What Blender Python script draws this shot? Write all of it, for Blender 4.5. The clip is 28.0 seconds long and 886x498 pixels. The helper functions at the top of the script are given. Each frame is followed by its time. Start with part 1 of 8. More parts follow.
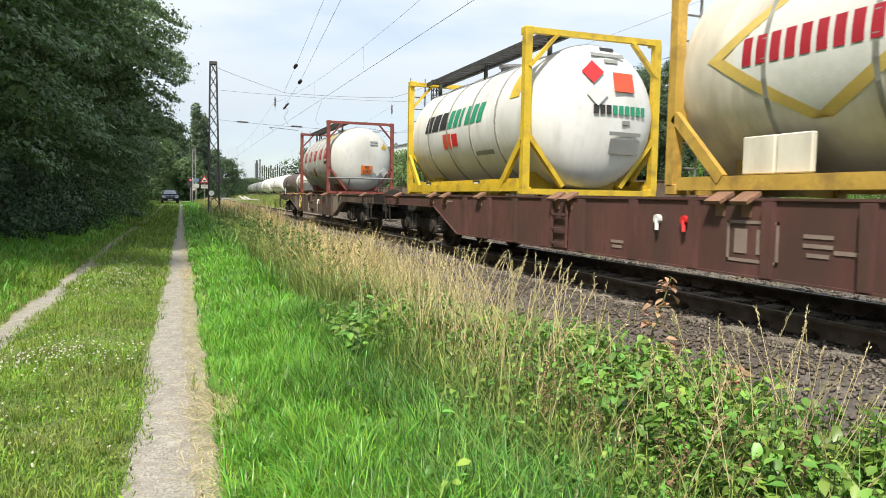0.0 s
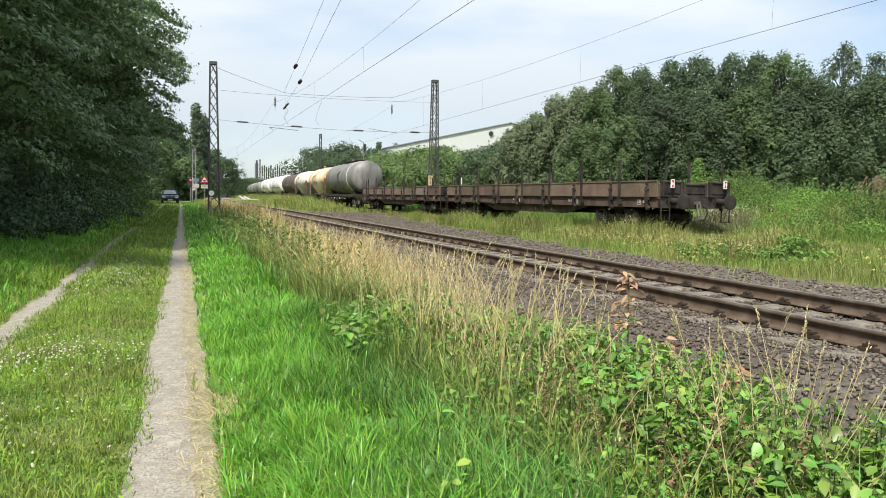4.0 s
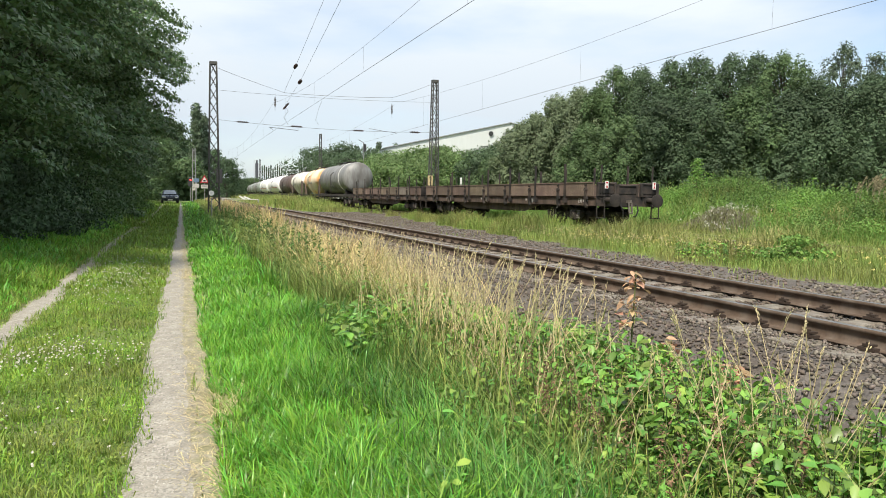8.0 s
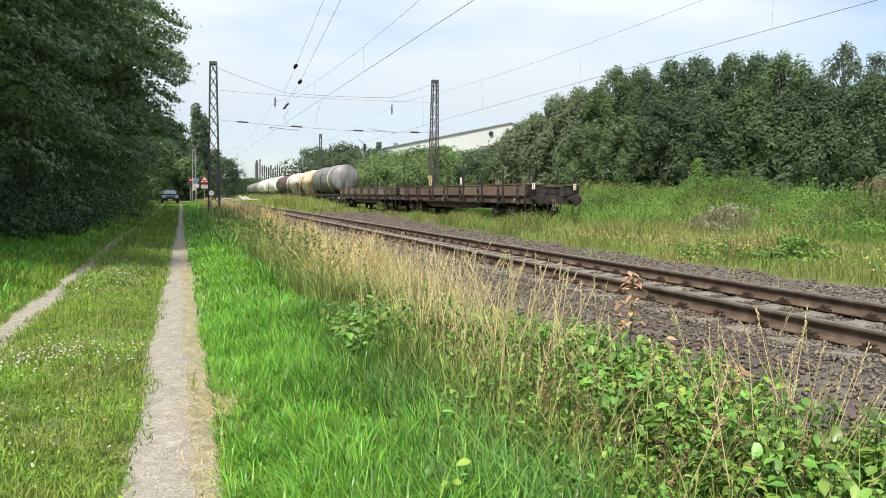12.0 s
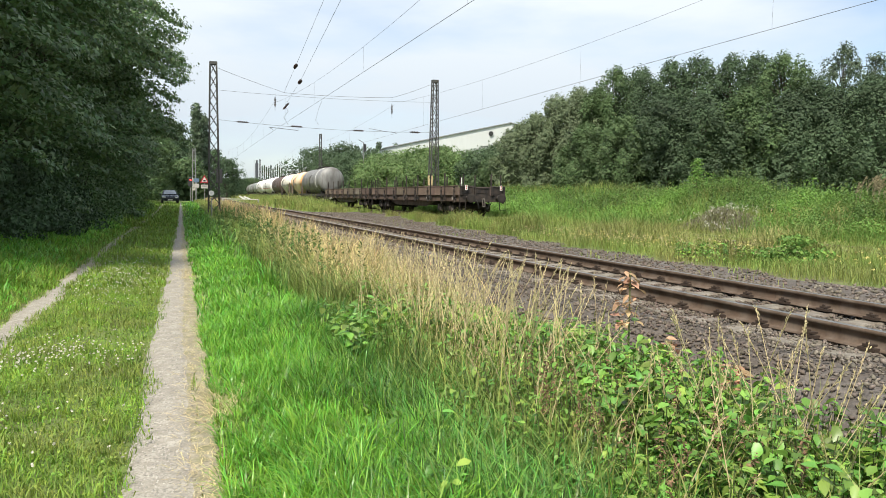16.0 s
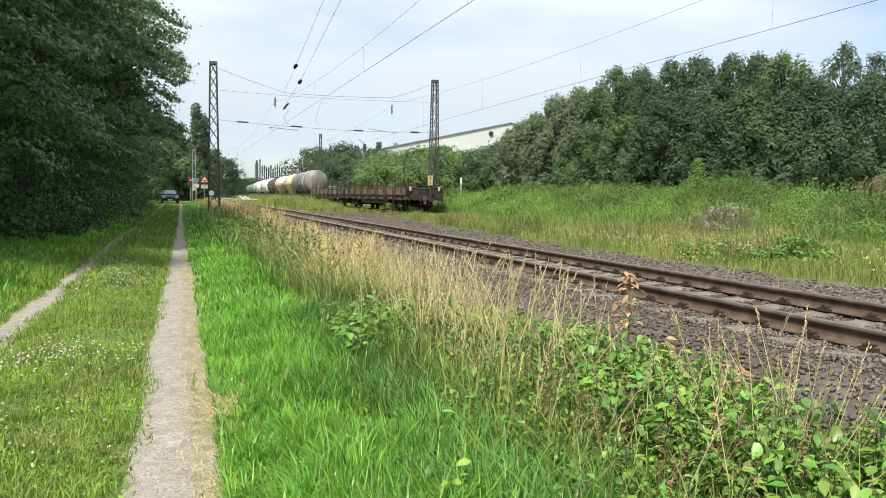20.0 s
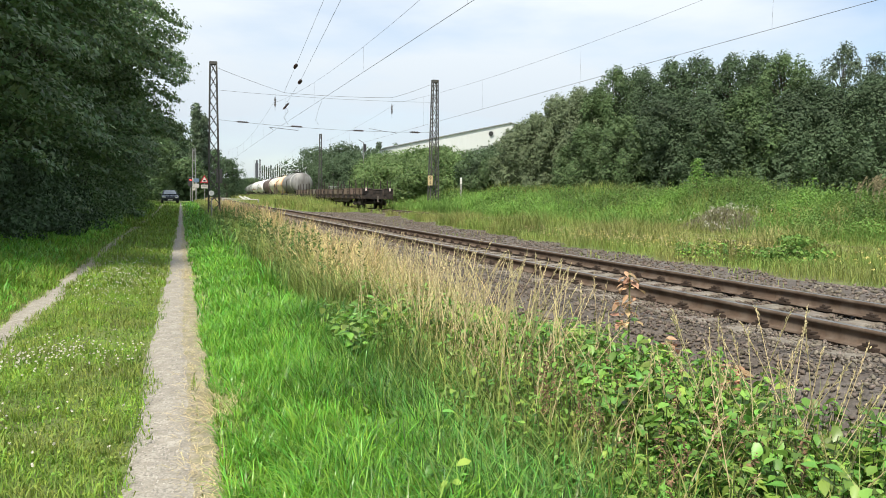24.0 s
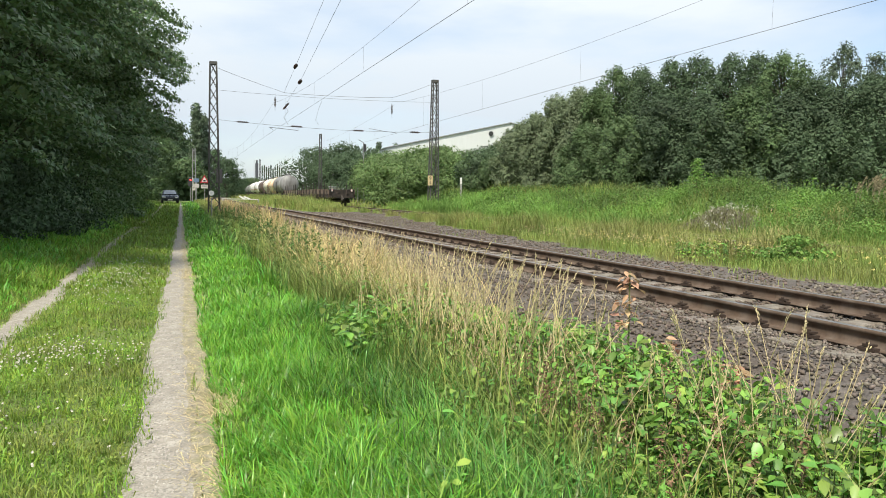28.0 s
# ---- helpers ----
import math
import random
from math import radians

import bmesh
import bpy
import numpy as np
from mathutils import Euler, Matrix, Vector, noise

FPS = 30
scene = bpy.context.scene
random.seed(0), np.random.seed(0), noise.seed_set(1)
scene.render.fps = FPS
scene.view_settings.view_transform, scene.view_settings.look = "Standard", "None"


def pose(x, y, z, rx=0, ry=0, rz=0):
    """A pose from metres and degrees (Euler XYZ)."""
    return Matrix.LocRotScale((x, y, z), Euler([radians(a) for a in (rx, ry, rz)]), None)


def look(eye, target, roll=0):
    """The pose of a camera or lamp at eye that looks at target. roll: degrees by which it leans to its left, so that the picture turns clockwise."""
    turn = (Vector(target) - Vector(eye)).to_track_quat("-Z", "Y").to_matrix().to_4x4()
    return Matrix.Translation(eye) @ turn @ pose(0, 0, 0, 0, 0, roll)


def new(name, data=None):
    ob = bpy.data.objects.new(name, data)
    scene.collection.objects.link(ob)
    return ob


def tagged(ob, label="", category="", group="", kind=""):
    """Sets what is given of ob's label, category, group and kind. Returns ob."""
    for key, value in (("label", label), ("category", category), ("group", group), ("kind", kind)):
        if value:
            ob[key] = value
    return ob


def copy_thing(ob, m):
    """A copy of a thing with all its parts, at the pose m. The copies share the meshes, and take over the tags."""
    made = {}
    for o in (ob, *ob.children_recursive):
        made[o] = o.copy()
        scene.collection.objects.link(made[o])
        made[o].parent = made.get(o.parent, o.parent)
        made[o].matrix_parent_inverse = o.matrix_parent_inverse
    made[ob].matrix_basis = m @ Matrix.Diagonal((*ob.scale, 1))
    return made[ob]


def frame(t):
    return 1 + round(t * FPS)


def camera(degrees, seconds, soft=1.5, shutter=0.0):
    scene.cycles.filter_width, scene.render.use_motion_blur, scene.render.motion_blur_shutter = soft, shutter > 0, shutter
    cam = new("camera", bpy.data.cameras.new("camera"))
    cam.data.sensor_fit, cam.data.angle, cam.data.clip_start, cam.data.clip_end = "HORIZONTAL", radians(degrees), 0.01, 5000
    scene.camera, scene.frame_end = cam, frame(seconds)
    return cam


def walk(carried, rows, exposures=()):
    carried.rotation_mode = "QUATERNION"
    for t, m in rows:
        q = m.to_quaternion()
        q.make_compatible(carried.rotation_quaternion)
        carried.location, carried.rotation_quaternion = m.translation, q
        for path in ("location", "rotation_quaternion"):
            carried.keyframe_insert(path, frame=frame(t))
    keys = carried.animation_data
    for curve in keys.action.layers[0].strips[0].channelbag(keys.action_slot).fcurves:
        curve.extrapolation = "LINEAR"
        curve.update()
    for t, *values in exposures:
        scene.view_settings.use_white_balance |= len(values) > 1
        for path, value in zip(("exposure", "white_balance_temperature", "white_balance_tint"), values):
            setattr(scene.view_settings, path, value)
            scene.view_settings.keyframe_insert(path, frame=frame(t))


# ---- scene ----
# ------------------------------------------------------------ camera
RAIL = 0.543            # height of the rail heads over the path
EYE = Vector((0.0, 0.0, 1.6))
YAW, PITCH = radians(20.193), radians(4.107)
AIM = EYE + Vector((math.sin(YAW) * math.cos(PITCH), math.cos(YAW) * math.cos(PITCH), -math.sin(PITCH)))
cam = camera(63.246, 28.0, soft=0.85, shutter=0.03)
walk(cam, [(0.0, look(EYE, AIM, 0.979)), (28.0, look(EYE, AIM, 0.979))],
     exposures=[(0.0, 0.28), (1.2, 0.27), (3.0, 0.23), (6.0, 0.25), (10.0, 0.27), (17.0, 0.27), (28.0, 0.25)])

# ------------------------------------------------------------ sky and sun
SUN_AZ, SUN_EL = 220.0, 54.0   # degrees clockwise from +y, and above the horizon
world = bpy.data.worlds.new("sky")
scene.world = world
world.use_nodes = True
wn, wl = world.node_tree.nodes, world.node_tree.links
wn.clear()
sky = wn.new("ShaderNodeTexSky")
sky.sky_type, sky.sun_disc = "NISHITA", False
sky.sun_elevation, sky.sun_rotation = radians(SUN_EL), radians(SUN_AZ)
sky.air_density, sky.dust_density, sky.ozone_density = 1.0, 0.9, 1.0
wtc, wmap = wn.new("ShaderNodeTexCoord"), wn.new("ShaderNodeMapping")
wmap.inputs["Scale"].default_value = (1.0, 1.0, 3.6)
cloud = wn.new("ShaderNodeTexNoise")
cloud.inputs["Scale"].default_value, cloud.inputs["Detail"].default_value = 1.7, 7.0
cloud.inputs["Roughness"].default_value = 0.5
ramp = wn.new("ShaderNodeValToRGB")
ramp.color_ramp.elements[0].position, ramp.color_ramp.elements[1].position = 0.36, 0.60
ramp.color_ramp.elements[0].color, ramp.color_ramp.elements[1].color = (0.12, 0.12, 0.12, 1), (0.97, 0.97, 0.97, 1)
veil = wn.new("ShaderNodeMix")
veil.data_type = "RGBA"
wsep, wrise, wtint = wn.new("ShaderNodeSeparateXYZ"), wn.new("ShaderNodeMapRange"), wn.new("ShaderNodeMix")
wrise.inputs["From Min"].default_value, wrise.inputs["From Max"].default_value = 0.03, 0.26
wtint.data_type = "RGBA"
wtint.inputs["A"].default_value, wtint.inputs["B"].default_value = (3.75, 4.25, 4.75, 1), (5.35, 5.75, 6.05, 1)
wl.new(wtc.outputs["Generated"], wsep.inputs["Vector"])
wl.new(wsep.outputs["Z"], wrise.inputs["Value"])
wl.new(wrise.outputs["Result"], wtint.inputs["Factor"])
wl.new(wtint.outputs["Result"], veil.inputs["B"])
bg, wout = wn.new("ShaderNodeBackground"), wn.new("ShaderNodeOutputWorld")
bg.inputs["Strength"].default_value = 0.148
wl.new(wtc.outputs["Generated"], wmap.inputs["Vector"])
wl.new(wmap.outputs["Vector"], cloud.inputs["Vector"])
wl.new(cloud.outputs["Fac"], ramp.inputs["Fac"])
wl.new(ramp.outputs["Color"], veil.inputs["Factor"])
wl.new(sky.outputs["Color"], veil.inputs["A"])
wl.new(veil.outputs["Result"], bg.inputs["Color"])
wl.new(bg.outputs["Background"], wout.inputs["Surface"])
sun = new("sun", bpy.data.lights.new("sun", "SUN"))
sun.data.energy, sun.data.angle, sun.data.color = 4.9, radians(5), (1.0, 0.93, 0.80)
az, el = radians(SUN_AZ), radians(SUN_EL)
sun.matrix_world = look(Vector((math.sin(az) * math.cos(el), math.cos(az) * math.cos(el), math.sin(el))) * 60, (0, 0, 0))


# ------------------------------------------------------------ materials
def material(name, base, rough=0.7, metal=0.0, var=0.25, scale=6.0, fine=0.0, bump=0.0, bump_scale=60.0,
             stain=None, stain_amount=0.0, stain_scale=1.5, stretch=(1, 1, 1), per="", spread=0.25, translucent=0.0,
             noise_low=0.42, noise_high=0.62):
    """A surface with colour variation at two scales, stains, fine relief, and variation from piece to piece (per: 'island' or 'object')."""
    m = bpy.data.materials.new(name)
    m.use_nodes = True
    n, l = m.node_tree.nodes, m.node_tree.links
    bsdf = n["Principled BSDF"]
    bsdf.inputs["Roughness"].default_value, bsdf.inputs["Metallic"].default_value = rough, metal
    tc, mp = n.new("ShaderNodeTexCoord"), n.new("ShaderNodeMapping")
    mp.inputs["Scale"].default_value = stretch
    l.new(tc.outputs["Object"], mp.inputs["Vector"])

    def tex(s, detail=4.0):
        t = n.new("ShaderNodeTexNoise")
        t.inputs["Scale"].default_value, t.inputs["Detail"].default_value = s, detail
        l.new(mp.outputs["Vector"], t.inputs["Vector"])
        return t.outputs["Fac"]

    def mix(kind, a, b, fac):
        x = n.new("ShaderNodeMix")
        x.data_type, x.blend_type, x.clamp_factor = "RGBA", kind, True
        for key, v in (("A", a), ("B", b)):
            if isinstance(v, tuple):
                x.inputs[key].default_value = (*v, 1)
            else:
                l.new(v, x.inputs[key])
        if isinstance(fac, float):
            x.inputs["Factor"].default_value = fac
        else:
            l.new(fac, x.inputs["Factor"])
        return x.outputs["Result"]

    def rng(v, a, b, c, d):
        r = n.new("ShaderNodeMapRange")
        for k, x in zip(("From Min", "From Max", "To Min", "To Max"), (a, b, c, d)):
            r.inputs[k].default_value = x
        l.new(v, r.inputs["Value"])
        return r.outputs["Result"]

    dark = tuple(c * (1 - var) for c in base)
    light = tuple(min(1.0, c * (1 + var)) for c in base)
    col = mix("MIX", dark, light, rng(tex(scale), 0.3, 0.7, 0, 1))
    if fine:
        col = mix("MIX", col, tuple(c * (1 - fine) for c in base), rng(tex(scale * 9, 6), 0.45, 0.7, 0, 1))
    if stain:
        col = mix("MIX", col, stain, rng(tex(stain_scale, 8), noise_low, noise_high, 0, stain_amount))
    if per:
        hsv = n.new("ShaderNodeHueSaturation")
        if per == "island":
            src = n.new("ShaderNodeNewGeometry").outputs["Random Per Island"]
        else:
            src = n.new("ShaderNodeObjectInfo").outputs["Random"]
        l.new(rng(src, 0, 1, 1 - spread, 1 + spread), hsv.inputs["Value"])
        wn2 = n.new("ShaderNodeTexWhiteNoise")
        wn2.noise_dimensions = "1D"
        l.new(src, wn2.inputs["W"])
        l.new(rng(wn2.outputs["Value"], 0, 1, 0.5 - spread * 0.07, 0.5 + spread * 0.07), hsv.inputs["Hue"])
        l.new(col, hsv.inputs["Color"])
        col = hsv.outputs["Color"]
    l.new(col, bsdf.inputs["Base Color"])
    l.new(rng(tex(scale * 2), 0.3, 0.7, max(0.05, rough - 0.08), min(1, rough + 0.08)), bsdf.inputs["Roughness"])
    if bump:
        b = n.new("ShaderNodeBump")
        b.inputs["Strength"].default_value, b.inputs["Distance"].default_value = bump, 0.02
        l.new(tex(bump_scale, 5), b.inputs["Height"])
        l.new(b.outputs["Normal"], bsdf.inputs["Normal"])
    if translucent:
        tr, ms = n.new("ShaderNodeBsdfTranslucent"), n.new("ShaderNodeMixShader")
        l.new(col, tr.inputs["Color"])
        ms.inputs["Fac"].default_value = translucent
        l.new(bsdf.outputs["BSDF"], ms.inputs[1])
        l.new(tr.outputs["BSDF"], ms.inputs[2])
        l.new(ms.outputs["Shader"], n["Material Output"].inputs["Surface"])
    return m


def plain(name, base, rough=0.6, metal=0.0):
    return material(name, base, rough, metal, var=0.12, scale=5.0, fine=0.08)


M_SOIL = material("meadow_soil", (0.12, 0.18, 0.036), 0.95, var=0.3, scale=0.8, fine=0.4, bump=0.6, bump_scale=25,
                  stain=(0.17, 0.15, 0.075), stain_amount=0.6, stain_scale=0.5)
M_DIRT = material("trodden_dirt", (0.37, 0.33, 0.25), 0.95, var=0.25, scale=5, fine=0.4, bump=0.5, bump_scale=160,
                  stain=(0.24, 0.23, 0.12), stain_amount=0.8, stain_scale=7)
M_PATH = material("path_gravel", (0.405, 0.375, 0.325), 0.95, var=0.18, scale=6.0, fine=0.5, bump=0.4, bump_scale=330,
                  stain=(0.27, 0.245, 0.20), stain_amount=0.7, stain_scale=9)
M_BALLAST = material("ballast_bed", (0.135, 0.118, 0.105), 0.95, var=0.3, scale=2.0, fine=0.6, bump=1.0, bump_scale=26,
                     stain=(0.09, 0.07, 0.055), stain_amount=0.6, stain_scale=1.2)
M_STONE = material("ballast_stone", (0.172, 0.147, 0.120), 0.9, var=0.25, scale=14, fine=0.3, per="island", spread=0.42,
                   stain=(0.1, 0.065, 0.045), stain_amount=0.5, stain_scale=0.8)
M_RAILTOP = material("worn_rail_head", (0.34, 0.32, 0.30), 0.38, 0.85, var=0.15, scale=3)
M_RAIL = material("rusty_rail_web", (0.115, 0.078, 0.055), 0.85, 0.1, var=0.25, scale=3, fine=0.3, stain=(0.17, 0.14, 0.115),
                  stain_amount=0.5, stain_scale=6)
M_SLEEPER = material("concrete_sleeper", (0.24, 0.215, 0.18), 0.9, var=0.2, scale=6, fine=0.3, bump=0.3, per="object",
                     spread=0.14, stain=(0.12, 0.09, 0.065), stain_amount=0.6, stain_scale=5)
M_CLIP = plain("rusty_rail_clip", (0.06, 0.042, 0.032), 0.8, 0.3)
M_GRASS = material("lush_grass_blade", (0.185, 0.41, 0.046), 0.36, var=0.25, scale=0.9, per="island", spread=0.45, translucent=0.35)
M_TURF = material("short_turf_blade", (0.195, 0.325, 0.038), 0.65, var=0.3, scale=1.2, per="island", spread=0.4, translucent=0.3,
                  stain=(0.30, 0.29, 0.09), stain_amount=0.4, stain_scale=2.0)
M_GRASS_DEEP = material("deep_green_grass_blade", (0.132, 0.280, 0.050), 0.42, var=0.35, scale=1.6, per="island", spread=0.55, translucent=0.3)
M_SLATE = plain("slate_grey_concrete", (0.07, 0.075, 0.088), 0.9)
M_NETTLE = material("nettle_bank_leaf", (0.155, 0.285, 0.055), 0.75, var=0.45, scale=0.35, per="island", spread=0.25, translucent=0.25)
M_HERB = material("dark_upright_herb", (0.125, 0.20, 0.048), 0.65, var=0.35, scale=0.5, per="island", spread=0.45, translucent=0.25)
M_STRAW = material("dry_straw", (0.59, 0.475, 0.225), 0.8, var=0.28, scale=1.0, per="island", spread=0.45, translucent=0.25)
M_PALE = material("pale_seed_stem", (0.58, 0.49, 0.28), 0.8, var=0.15, scale=2.0, per="island", spread=0.25, translucent=0.2)
M_WEED = material("nettle_leaf", (0.195, 0.35, 0.064), 0.42, var=0.3, scale=2.0, per="island", spread=0.5, translucent=0.35)
M_STEM = material("weed_stem", (0.10, 0.12, 0.045), 0.8, var=0.3, scale=5.0, per="island", spread=0.3)
M_DOCK = material("rust_red_dock_leaf", (0.52, 0.33, 0.20), 0.75, var=0.3, scale=9.0, per="island", spread=0.4, translucent=0.3)
M_SEED = material("brown_seed_head", (0.22, 0.14, 0.08), 0.9, var=0.3, scale=9.0, per="island", spread=0.4)
M_MEADOW = material("meadow_grass_blade", (0.225, 0.305, 0.070), 0.7, var=0.3, scale=0.35, per="island", spread=0.4, translucent=0.3,
                    stain=(0.33, 0.28, 0.11), stain_amount=0.6, stain_scale=0.4)
M_CLOVER = material("white_clover_bloom", (0.66, 0.63, 0.54), 0.8, var=0.1, scale=30)
M_YELLOW_BLOOM = material("yellow_bloom", (0.70, 0.60, 0.22), 0.8, var=0.1, scale=30)
M_LEAF = [
    material("hedge_leaf_deep", (0.112, 0.182, 0.065), 0.40, var=0.3, scale=0.5, per="island", spread=0.4, translucent=0.3),
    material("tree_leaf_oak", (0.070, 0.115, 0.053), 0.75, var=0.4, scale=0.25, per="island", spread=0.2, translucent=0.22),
    material("tree_leaf_willow", (0.165, 0.215, 0.112), 0.7, var=0.25, scale=0.3, per="island", spread=0.2, translucent=0.22),
    material("bush_leaf_bright", (0.092, 0.150, 0.055), 0.7, var=0.3, scale=0.4, per="island", spread=0.22, translucent=0.25),
    material("conifer_leaf_dark", (0.070, 0.105, 0.055), 0.7, var=0.3, scale=0.4, per="island", spread=0.35),
    material("thicket_leaf_light", (0.135, 0.215, 0.068), 0.7, var=0.3, scale=0.3, per="island", spread=0.25, translucent=0.25),
]
M_BARK = material("bark", (0.085, 0.07, 0.052), 0.95, var=0.35, scale=5, fine=0.4, bump=0.8, bump_scale=20, stretch=(1, 1, 0.25))
M_MAST = material("weathered_mast_steel", (0.075, 0.077, 0.075), 0.75, 0.3, var=0.3, scale=1.5, stain=(0.10, 0.085, 0.07),
                  stain_amount=0.5, stain_scale=2.5)
M_WIRE = plain("dark_copper_wire", (0.16, 0.16, 0.165), 0.6, 0.5)
M_INSUL = plain("brown_porcelain", (0.055, 0.035, 0.03), 0.3)
M_WAGON_RED = material("faded_red_brown_paint", (0.125, 0.054, 0.047), 0.7, var=0.22, scale=1.4, fine=0.2, stretch=(1, 1, 0.35),
                       stain=(0.07, 0.04, 0.032), stain_amount=0.75, stain_scale=2.2, bump=0.1, bump_scale=12)
M_WAGON_BROWN = material("dull_brown_wagon_paint", (0.118, 0.082, 0.064), 0.75, var=0.22, scale=1.4, fine=0.25, stretch=(1, 1, 0.35),
                         stain=(0.05, 0.036, 0.028), stain_amount=0.7, stain_scale=2.5, bump=0.1, bump_scale=12)
M_BOARD = material("worn_brown_side_board", (0.168, 0.125, 0.092), 0.8, var=0.35, scale=2.0, fine=0.3, per="object", spread=0.32,
                   stain=(0.12, 0.085, 0.068), stain_amount=0.6, stain_scale=1.3, bump=0.15, bump_scale=14)
M_BOARD_PALE = material("bleached_side_board", (0.25, 0.22, 0.18), 0.85, var=0.25, scale=2.0, fine=0.3, stain=(0.13, 0.1, 0.08),
                        stain_amount=0.6, stain_scale=2.0)
M_DECK = material("rusted_wagon_deck", (0.10, 0.062, 0.045), 0.9, var=0.35, scale=1.2, fine=0.4, bump=0.3, bump_scale=20)
M_RUNGEAR = material("grimy_running_gear", (0.028, 0.024, 0.021), 0.85, 0.2, var=0.35, scale=3.0, fine=0.3,
                     stain=(0.055, 0.043, 0.037), stain_amount=0.7, stain_scale=3)
M_WHEEL = material("rusty_wheel_steel", (0.06, 0.048, 0.04), 0.7, 0.5, var=0.3, scale=4, fine=0.2)
M_SPRING = material("dusty_coil_spring", (0.16, 0.14, 0.125), 0.8, 0.2, var=0.2, scale=8)
M_TANK_WHITE = material("grimy_white_tank_skin", (0.78, 0.775, 0.76), 0.42, var=0.07, scale=1.3, fine=0.06, stretch=(1, 1, 0.4),
                        stain=(0.36, 0.33, 0.28), stain_amount=0.75, stain_scale=1.6, noise_low=0.5, noise_high=0.8)
M_TANK_GREY = material("white_grey_tank_skin", (0.56, 0.56, 0.53), 0.42, var=0.08, scale=1.3, fine=0.06, stretch=(1, 1, 0.4),
                       stain=(0.30, 0.28, 0.25), stain_amount=0.7, stain_scale=1.4, noise_low=0.5, noise_high=0.8)
M_TANK_CREAM = material("stained_cream_tank_skin", (0.76, 0.71, 0.61), 0.45, var=0.08, scale=1.2, fine=0.08, stretch=(1, 1, 0.35),
                        stain=(0.30, 0.24, 0.17), stain_amount=0.85, stain_scale=1.5, noise_low=0.45, noise_high=0.75)
M_YELLOW = material("yellow_frame_paint", (0.66, 0.46, 0.035), 0.5, var=0.12, scale=3, fine=0.1, stain=(0.25, 0.15, 0.05),
                    stain_amount=0.7, stain_scale=4, noise_low=0.5, noise_high=0.72)
M_OCHRE = material("ochre_frame_paint", (0.54, 0.34, 0.07), 0.55, var=0.15, scale=3, fine=0.12, stain=(0.2, 0.12, 0.05),
                   stain_amount=0.7, stain_scale=4, noise_low=0.48, noise_high=0.7)
M_REDFRAME = material("oxide_red_frame_paint", (0.24, 0.062, 0.046), 0.55, var=0.15, scale=3, fine=0.12, stain=(0.12, 0.04, 0.03),
                      stain_amount=0.7, stain_scale=4, noise_low=0.48, noise_high=0.7)
M_BAND = material("tank_band", (0.33, 0.32, 0.29), 0.5, 0.2, var=0.25, scale=4)
M_GALV = material("galvanised_walkway", (0.27, 0.27, 0.27), 0.55, 0.5, var=0.25, scale=5)
M_TANK_STEEL = material("dull_grey_tank_paint", (0.235, 0.235, 0.228), 0.5, 0.1, var=0.15, scale=1.0, fine=0.12, stretch=(1, 1, 0.3),
                        stain=(0.10, 0.09, 0.08), stain_amount=0.7, stain_scale=1.6)
M_TANK_ORANGE = material("faded_orange_tank_paint", (0.70, 0.34, 0.13), 0.55, var=0.15, scale=0.9, fine=0.1, stretch=(1, 1, 0.6),
                         stain=(0.84, 0.70, 0.50), stain_amount=1.0, stain_scale=0.55, noise_low=0.40, noise_high=0.56)
M_TANK_BROWN = material("dark_brown_tank_paint", (0.10, 0.07, 0.06), 0.6, var=0.2, scale=1.0, fine=0.15)
M_TANK_PALE = material("pale_white_tank_paint", (0.86, 0.85, 0.83), 0.4, var=0.06, scale=0.8, fine=0.05, stain=(0.55, 0.48, 0.45),
                       stain_amount=0.3, stain_scale=1.2)
M_TANK_GREEN = material("grey_green_tank_paint", (0.27, 0.30, 0.27), 0.5, var=0.15, scale=0.8)
M_WHITE = material("white_paint", (0.72, 0.71, 0.68), 0.6, var=0.08, scale=8, fine=0.08)
M_INK = plain("dark_lettering", (0.03, 0.03, 0.032), 0.6)
M_GREEN_INK = plain("green_lettering", (0.03, 0.30, 0.17), 0.5)
M_RED_INK = plain("red_lettering", (0.42, 0.025, 0.04), 0.5)
M_RED = plain("signal_red", (0.62, 0.03, 0.035), 0.5)
M_ORANGE = plain("orange_plate", (0.75, 0.19, 0.035), 0.5)
M_RED_ORANGE = plain("red_orange_plate", (0.72, 0.10, 0.045), 0.5)
M_YELLOW_INK = plain("yellow_marking", (0.62, 0.45, 0.12), 0.6)
M_STENCIL = plain("faded_stencil", (0.27, 0.205, 0.175), 0.8)
M_STENCIL_WHITE = plain("worn_white_stencil", (0.46, 0.42, 0.38), 0.8)
M_GREYPLATE = plain("grey_data_plate", (0.30, 0.30, 0.29), 0.6)
M_CARPAINT = plain("dark_blue_grey_car_paint", (0.05, 0.058, 0.07), 0.25, 0.4)
M_GLASS = plain("dark_car_glass", (0.035, 0.042, 0.05), 0.08)
M_RUBBER = plain("tyre_rubber", (0.02, 0.02, 0.02), 0.9)
M_HALL = material("white_hall_cladding", (0.60, 0.62, 0.62), 0.6, var=0.05, scale=0.2, fine=0.04, stretch=(1, 1, 0.2))
M_ROOF = material("grey_roof_sheet", (0.30, 0.31, 0.32), 0.6, var=0.1, scale=0.3)
M_CONCRETE = material("light_concrete", (0.36, 0.35, 0.33), 0.9, var=0.15, scale=4, fine=0.2)
# white of the crossing signs, dimmed in colour for the hedge's shade
M_SIGN_DIM = material("shade_dimmed_sign_plate", (0.45, 0.43, 0.40), 0.8, var=0.1, scale=2)
